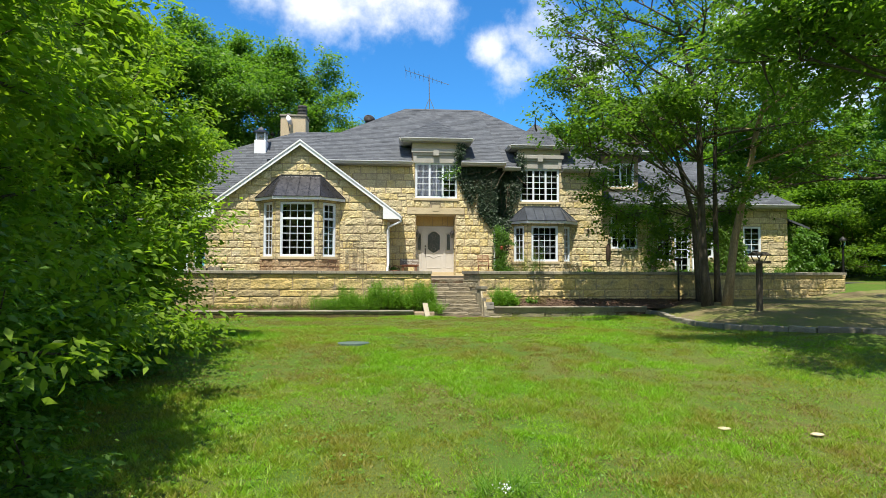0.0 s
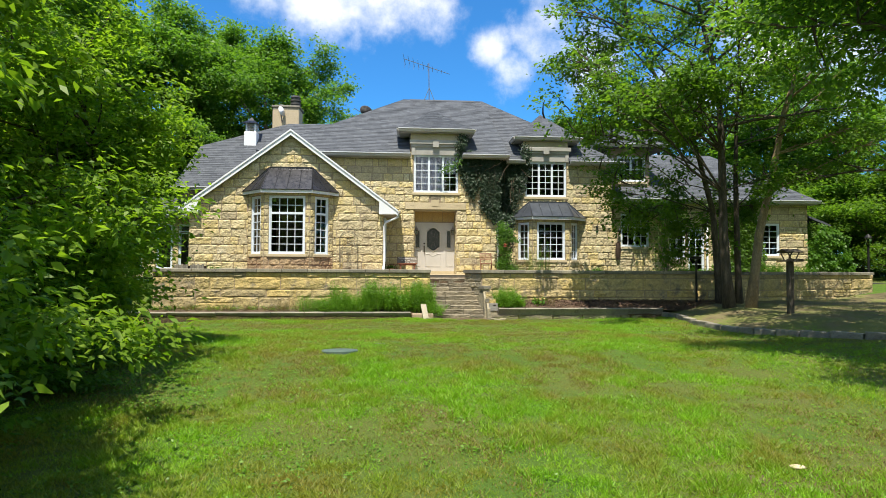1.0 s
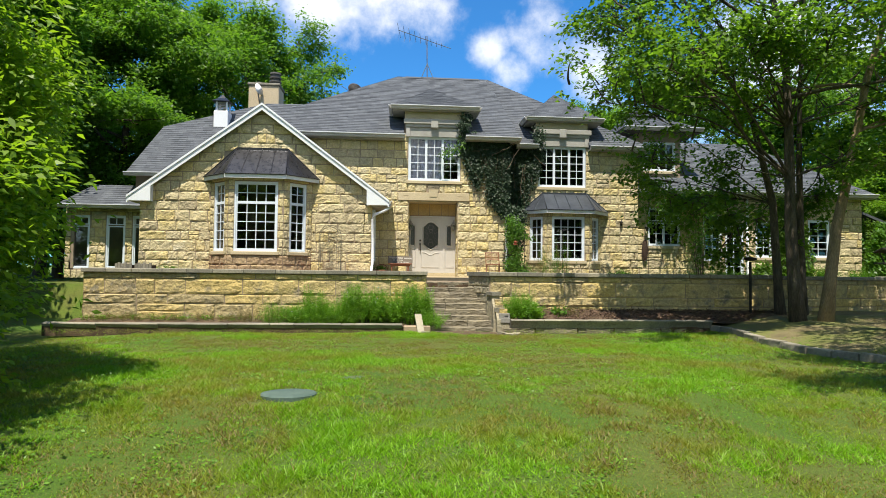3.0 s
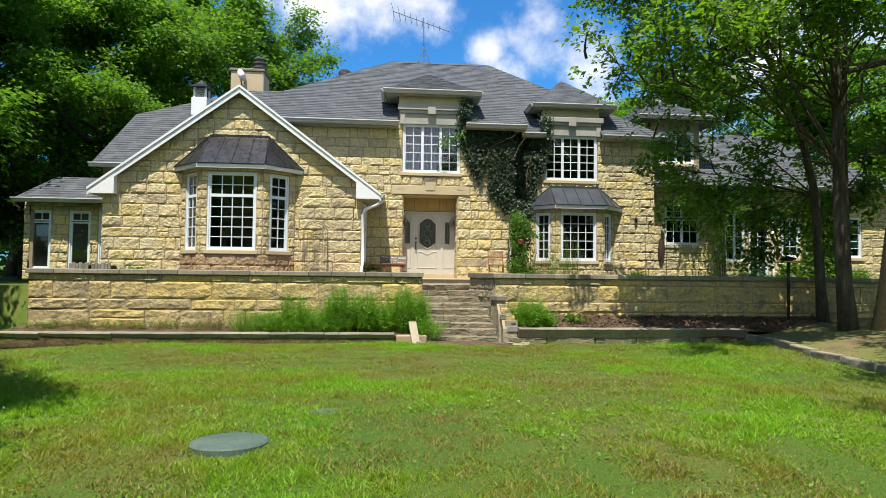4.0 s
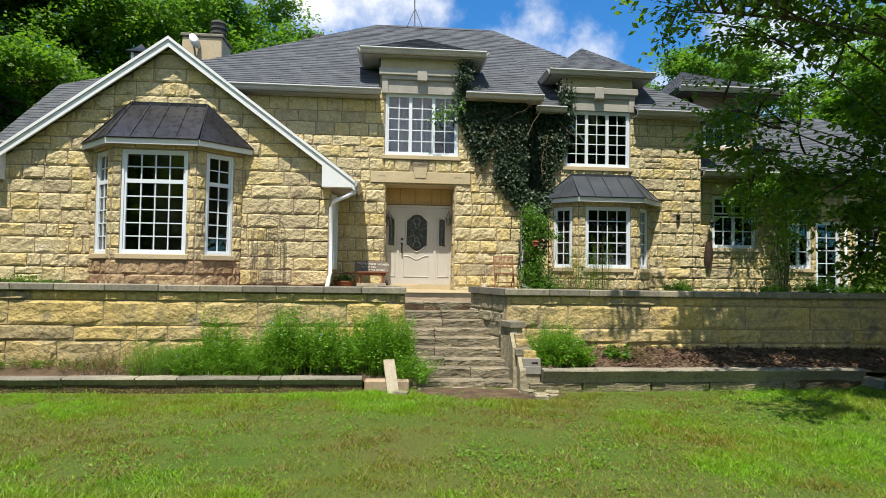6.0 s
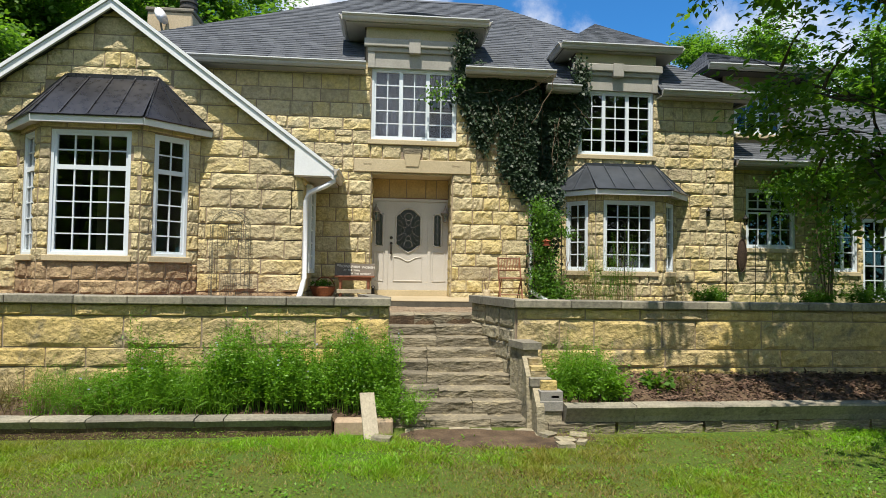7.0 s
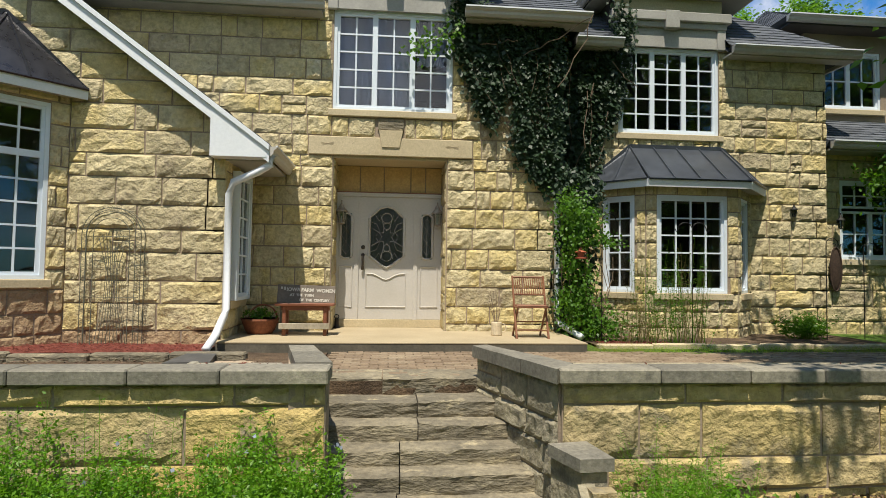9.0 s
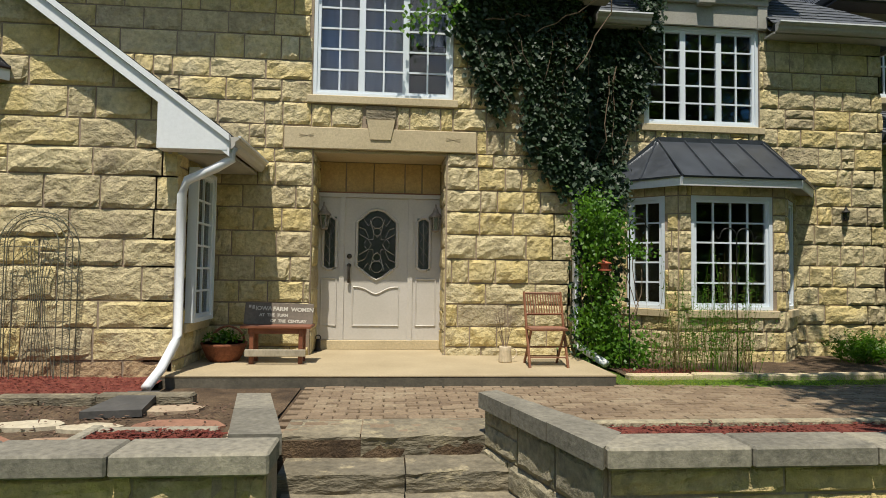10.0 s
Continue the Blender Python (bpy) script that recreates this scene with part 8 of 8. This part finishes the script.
porch_vine = thing("porch_vine", (19.2, 26.8, -0.3), "green climber filling the small side porch", "climber")
wall_leaves("leaves", [(18.55, 0.0), (19.5, 0.0), (19.55, 1.0), (19.9, 2.2), (19.4, 2.45), (18.6, 2.5)], 26.86, 1700, 0.12, LEAF_TREE, porch_vine, 103, 0.20)
wing_ivy = thing("wing_ivy", (15.2, 26.3, -0.1), "green ivy on the wall of the low wing", "ivy")
wall_leaves("leaves", [(13.9, 0.0), (16.2, 0.0), (16.3, 1.0), (15.9, 2.6), (15.9, 3.2), (14.8, 3.2), (14.75, 0.8), (13.9, 0.6)], Y_WING - 0.03, 3800, 0.12, LEAF_TREE, wing_ivy, 101, 0.16)
wall_leaves("leaves", [(17.9, 0.0), (20.2, -0.2), (19.8, 1.8), (18.6, 2.3), (18.0, 1.5)], 25.9, 3000, 0.13, LEAF_VINE, wing_ivy, 102, 0.5)
for i, (x, y, h, k) in enumerate(((12.2, 25.8, 0.55, 70), (13.1, 25.7, 0.4, 50), (16.4, 25.8, 0.6, 90), (10.9, 25.7, 0.35, 40), (-7.6, 23.7, 0.35, 40), (-6.9, 23.75, 0.25, 26), (17.3, 25.2, 0.5, 60))):
    pl = thing("border_plant", (x, y, -0.1), "low green border plant at the foot of the wall", "plant", "border plants")
    weeds("leaves", pl, (x - 0.35, x + 0.35), (y - 0.2, y + 0.2), flat, lambda q, h=h: h + 0 * q, k, 30, 0.09, LEAF_VINE, 110 + i, lean=0.15, wide=0.4)

# grass of the lawn: blades in tufts, thinner and drier on the worn patches
def drift_noise(x, y, size, seed):
    """Smooth random values from 0 to 1 over the plan, with features of the given size in metres."""
    table = np.random.default_rng(seed).uniform(0, 1, (97, 89))
    u, v = x / size + 400.0, y / size + 400.0
    i, j = np.floor(u).astype(int), np.floor(v).astype(int)
    a, b = u - i, v - j
    a, b = a * a * (3 - 2 * a), b * b * (3 - 2 * b)
    at = lambda p, q: table[p % 97, q % 89]
    return (at(i, j) * (1 - a) + at(i + 1, j) * a) * (1 - b) + (at(i, j + 1) * (1 - a) + at(i + 1, j + 1) * a) * b


def lawn_heights(x, y):
    z = np.interp(y, (-60, -10, 0, 6.5, 11.5, 16, 19.4, 24), (-4.5, -2.6, -2.05, -1.72, -1.31, -1.36, -1.40, -1.25)) + 0.03 * np.sin(x * 0.9 + 1) * np.cos(y * 0.7)
    return z + np.where(x > 8, 0.42 * np.clip((x - 8) / 2.2, 0, 1) * np.interp(y, (8, 15, 19), (0, 0.95, 1.1)), 0) - np.where(x < -5, 0.25 * np.clip((-5 - x) / 6, 0, 1), 0)


rngg = np.random.default_rng(200)
k = 1250000
x = np.where(rngg.uniform(0, 1, k) < 0.45, rngg.uniform(-5.0, 5.5, k), rngg.uniform(-9.5, 12, k))
y = 0.5 + 18.9 * rngg.uniform(0, 1, k)
worn = np.clip((0.55 * drift_noise(x, y, 2.4, 1) + 0.30 * drift_noise(x, y, 0.75, 2) + 0.15 * drift_noise(x, y, 0.25, 3) - 0.49 + np.interp(y, (3, 9, 15, 19), (-0.02, 0.0, 0.05, 0.10))) * 5.5, 0, 1)
for cx, cy, size, amount in ((-1.95, 11.2, 0.45, 0.8), (1.0, 11.4, 0.35, 0.7), (2.26, 7.3, 0.22, 0.9), (-0.83, 7.4, 0.25, 0.7), (-0.1, 8.2, 0.25, 0.6), (-1.9, 7.5, 0.2, 0.7), (-4.0, 8.6, 0.5, 0.7), (5.6, 9.8, 0.4, 0.8),
                              (-1.5, 13.4, 0.35, 0.8), (-0.5, 13.2, 0.15, 0.8), (-1.9, 16.6, 0.8, 0.6), (2.2, 13.4, 0.7, 0.45), (0.15, 14.3, 0.3, 0.6), (5.5, 17.5, 1.2, 0.5), (-5.0, 17.5, 1.0, 0.5)):
    worn = np.clip(worn + amount * np.exp(-((x - cx) ** 2 + (1.6 * (y - cy)) ** 2) / size ** 2), 0, 1)
tuft = drift_noise(x, y, 0.22, 4) * (0.45 + 0.75 * drift_noise(x, y, 0.8, 5))
keep = rngg.uniform(0, 1, k) < np.clip(1.0 - 0.30 * worn, 0.2, 1) * (0.42 + 0.75 * tuft) * np.interp(x, (-9.5, -6, 8, 12), (0.2, 1, 1, 0.55))
keep &= ~((x > np.interp(y, (10.6, 12, 13.9, 15.9, 17.8, 19.55), (13.4, 11.4, 10.1, 9.3, 8.75, 8.35)) - 0.1))
keep &= (x + 1.44) ** 2 + (y - 11.60) ** 2 > 0.34 ** 2
keep &= ((x - 2.0) / 1.2) ** 2 + ((y - 19.4) / 0.48) ** 2 > rngg.uniform(0.75, 1.15, k)
x, y, worn, tuft = x[keep], y[keep], worn[keep], tuft[keep]
dry = rngg.uniform(0, 1, len(x)) < 0.04 + 0.52 * worn ** 1.4
for name, pick, material, label in (("lawn_grass", ~dry, GRASS, "short tufted green grass of the lawn"), ("dry_lawn_grass", dry, STRAW, "dry straw-coloured blades in worn patches of the lawn")):
    gx, gy, gt = x[pick], y[pick], tuft[pick]
    n = len(gx)
    h = rngg.uniform(0.45, 1.1, n) * (0.022 + 0.085 * gt) * (1 - 0.45 * worn[pick])
    a, w = rngg.uniform(0, 6.283, n), rngg.uniform(0.004, 0.009, n)
    base = np.stack([gx, gy, lawn_heights(gx, gy) - 0.005], 1)
    side_v = np.stack([np.cos(a), np.sin(a), 0 * a], 1) * w[:, None]
    tip = base + np.stack([rngg.normal(size=n) * 0.8 * h, rngg.normal(size=n) * 0.8 * h, h], 1)
    v = np.stack([base - side_v, base + side_v, tip], 1)
    turf = sheet(name, v.reshape(-1, 3), np.arange(n * 3).reshape(-1, 3), material, None)
    tagged(turf, label, "grass", "", "stuff")
# clover and broad weeds in clumps among the blades
kc, per = 6000, 10
cx, cy = rngg.uniform(-7.5, 9.5, kc), 1.0 + 18.2 * rngg.uniform(0, 1, kc) ** 1.1
dense = np.sin(cx * 0.8 + 2.0 * np.sin(cy * 0.5)) * np.sin(cy * 0.7 - cx * 0.4) + 0.5 * np.sin(cx * 2.3 + cy * 1.9)
pick = dense + rngg.normal(size=kc) * 0.35 > 0.1
pick &= ~(cx > np.interp(cy, (10.6, 12, 13.9, 15.9, 17.8, 19.55), (13.4, 11.4, 10.1, 9.3, 8.75, 8.35)) - 0.2)
pick &= (cx + 1.44) ** 2 + (cy - 11.6) ** 2 > 0.3
cx, cy = np.repeat(cx[pick], per), np.repeat(cy[pick], per)
cx, cy = cx + rngg.normal(size=len(cx)) * 0.07, cy + rngg.normal(size=len(cx)) * 0.07
cz = lawn_heights(cx, cy)
pc = np.stack([cx, cy, cz + rngg.uniform(0.01, 0.05, len(cx))], 1)
clover = thing("lawn_weeds", (0, 10, -1.4), "low broad-leaved weeds and clover in the lawn", "weeds", kind="stuff")
leaves("leaves", pc, rngg.normal(size=pc.shape) * np.array((1, 1, 0.35)) + np.array((0, -0.2, 0.2)), rngg.uniform(0.022, 0.05, len(pc)), LEAF_BED, clover, 231, 0.55, flat=0.75)
# tufts by the kerbs, and one with pale flowers close to the start
tuft = thing("grass_tuft", (0.49, 4.48, -1.8), "long-bladed tuft with white flowers in the lawn", "grass")
weeds("long_grass", tuft, (0.25, 0.75), (4.35, 4.6), lambda x, y: -1.80, lambda x: 0.20 + 0 * x, 70, 4, 0.16, LEAF_BED, 210, wide=0.05)
leaves("petal", around((0.55, 4.40, -1.735), (0.05, 0.03, 0.02), 34, 211), np.random.default_rng(212).normal(size=(34, 3)), np.full(34, 0.02), WHITE, tuft, 213, 0.9)
edge_grass = thing("edge_grass", (0, 19.35, -1.38), "longer grass along the kerbs", "grass", kind="stuff")
weeds("blades", edge_grass, (-8.8, 0.6), (19.2, 19.44), lambda x, y: -1.40, lambda x: 0.09 + 0 * x, 1500, 3, 0.06, GRASS, 220, wide=0.1, stem=False)
weeds("blades", edge_grass, (2.7, 8.4), (19.2, 19.46), lambda x, y: -1.40, lambda x: 0.10 + 0 * x, 1100, 3, 0.06, GRASS, 221, wide=0.1, stem=False)
weeds("blades", edge_grass, (3.95, 9.5), (23.70, 24.14), lambda x, y: -0.13, lambda x: 0.05 + 0 * x, 4200, 3, 0.045, GRASS, 222, wide=0.12, stem=False)
weeds("dry_blades", edge_grass, (8.9, 15.0), (13.5, 20.2), lambda x, y: lawn_z(x, y), lambda x: 0.07 + 0 * x, 3600, 4, 0.06, LEAF_DRY, 223, wide=0.1, stem=False)

# ---- the pieces of the walls and the paving ----
for args in WALLS_TO_LAY:
    lay_stones(*args)

# paving bricks in running bond: those near the steps one by one, the rest in one mesh
brick_meshes = []
rng = random.Random(5)
for k in range(6):
    bm = bmesh.new()
    box(bm, 0.004, 0.206, 0.004, 0.104, -0.04, 0.0)
    bmesh.ops.bevel(bm, geom=[e for e in bm.edges if e.verts[0].co.z > -0.01 and e.verts[1].co.z > -0.01], offset=0.009, segments=1, affect="EDGES")
    for q in bm.verts:
        q.co += Vector((rng.uniform(-0.004, 0.004), rng.uniform(-0.004, 0.004), rng.uniform(-0.003, 0.003) if q.co.z > -0.02 else 0))
    me = bpy.data.meshes.new("brick")
    bm.to_mesh(me)
    bm.free()
    me.materials.append(PAVER)
    brick_meshes.append(me)
far_v, far_f = [], []
j, y, near = 0, 21.99, 0
while y < 23.76:
    x = 0.40 + (0.105 if j % 2 else 0)
    while x < 10.5:
        m = pose(x, y, Z_PAVE + rng.uniform(-0.006, 0.004), rng.uniform(-1, 1), rng.uniform(-0.8, 0.8), rng.uniform(-1.6, 1.6))
        if x > 2.0 and y < 22.0 and x < 2.9:
            x += 0.21
            continue
        if j % 2 and x < 0.5:
            # a half brick closes every other course
            half = new("brick", rng.choice(brick_meshes))
            half.parent, half.matrix_basis = paving, pose(0.40, y, Z_PAVE) @ Matrix.Diagonal((0.5, 1, 1, 1))
        if x < 3.2 and near < 280:
            b = new("brick", rng.choice(brick_meshes))
            b.parent, b.matrix_basis = paving, m
            near += 1
        else:
            src = rng.choice(brick_meshes)
            o = len(far_v)
            far_v += [tuple(m @ q.co) for q in src.vertices]
            far_f += [tuple(o + i for i in q.vertices) for q in src.polygons]
        x += 0.21
    y += 0.108
    j += 1
me = bpy.data.meshes.new("bricks")
me.from_pydata(far_v, [], far_f)
part_of("bricks", me, PAVER_FAR, paving, "", False, "stuff")
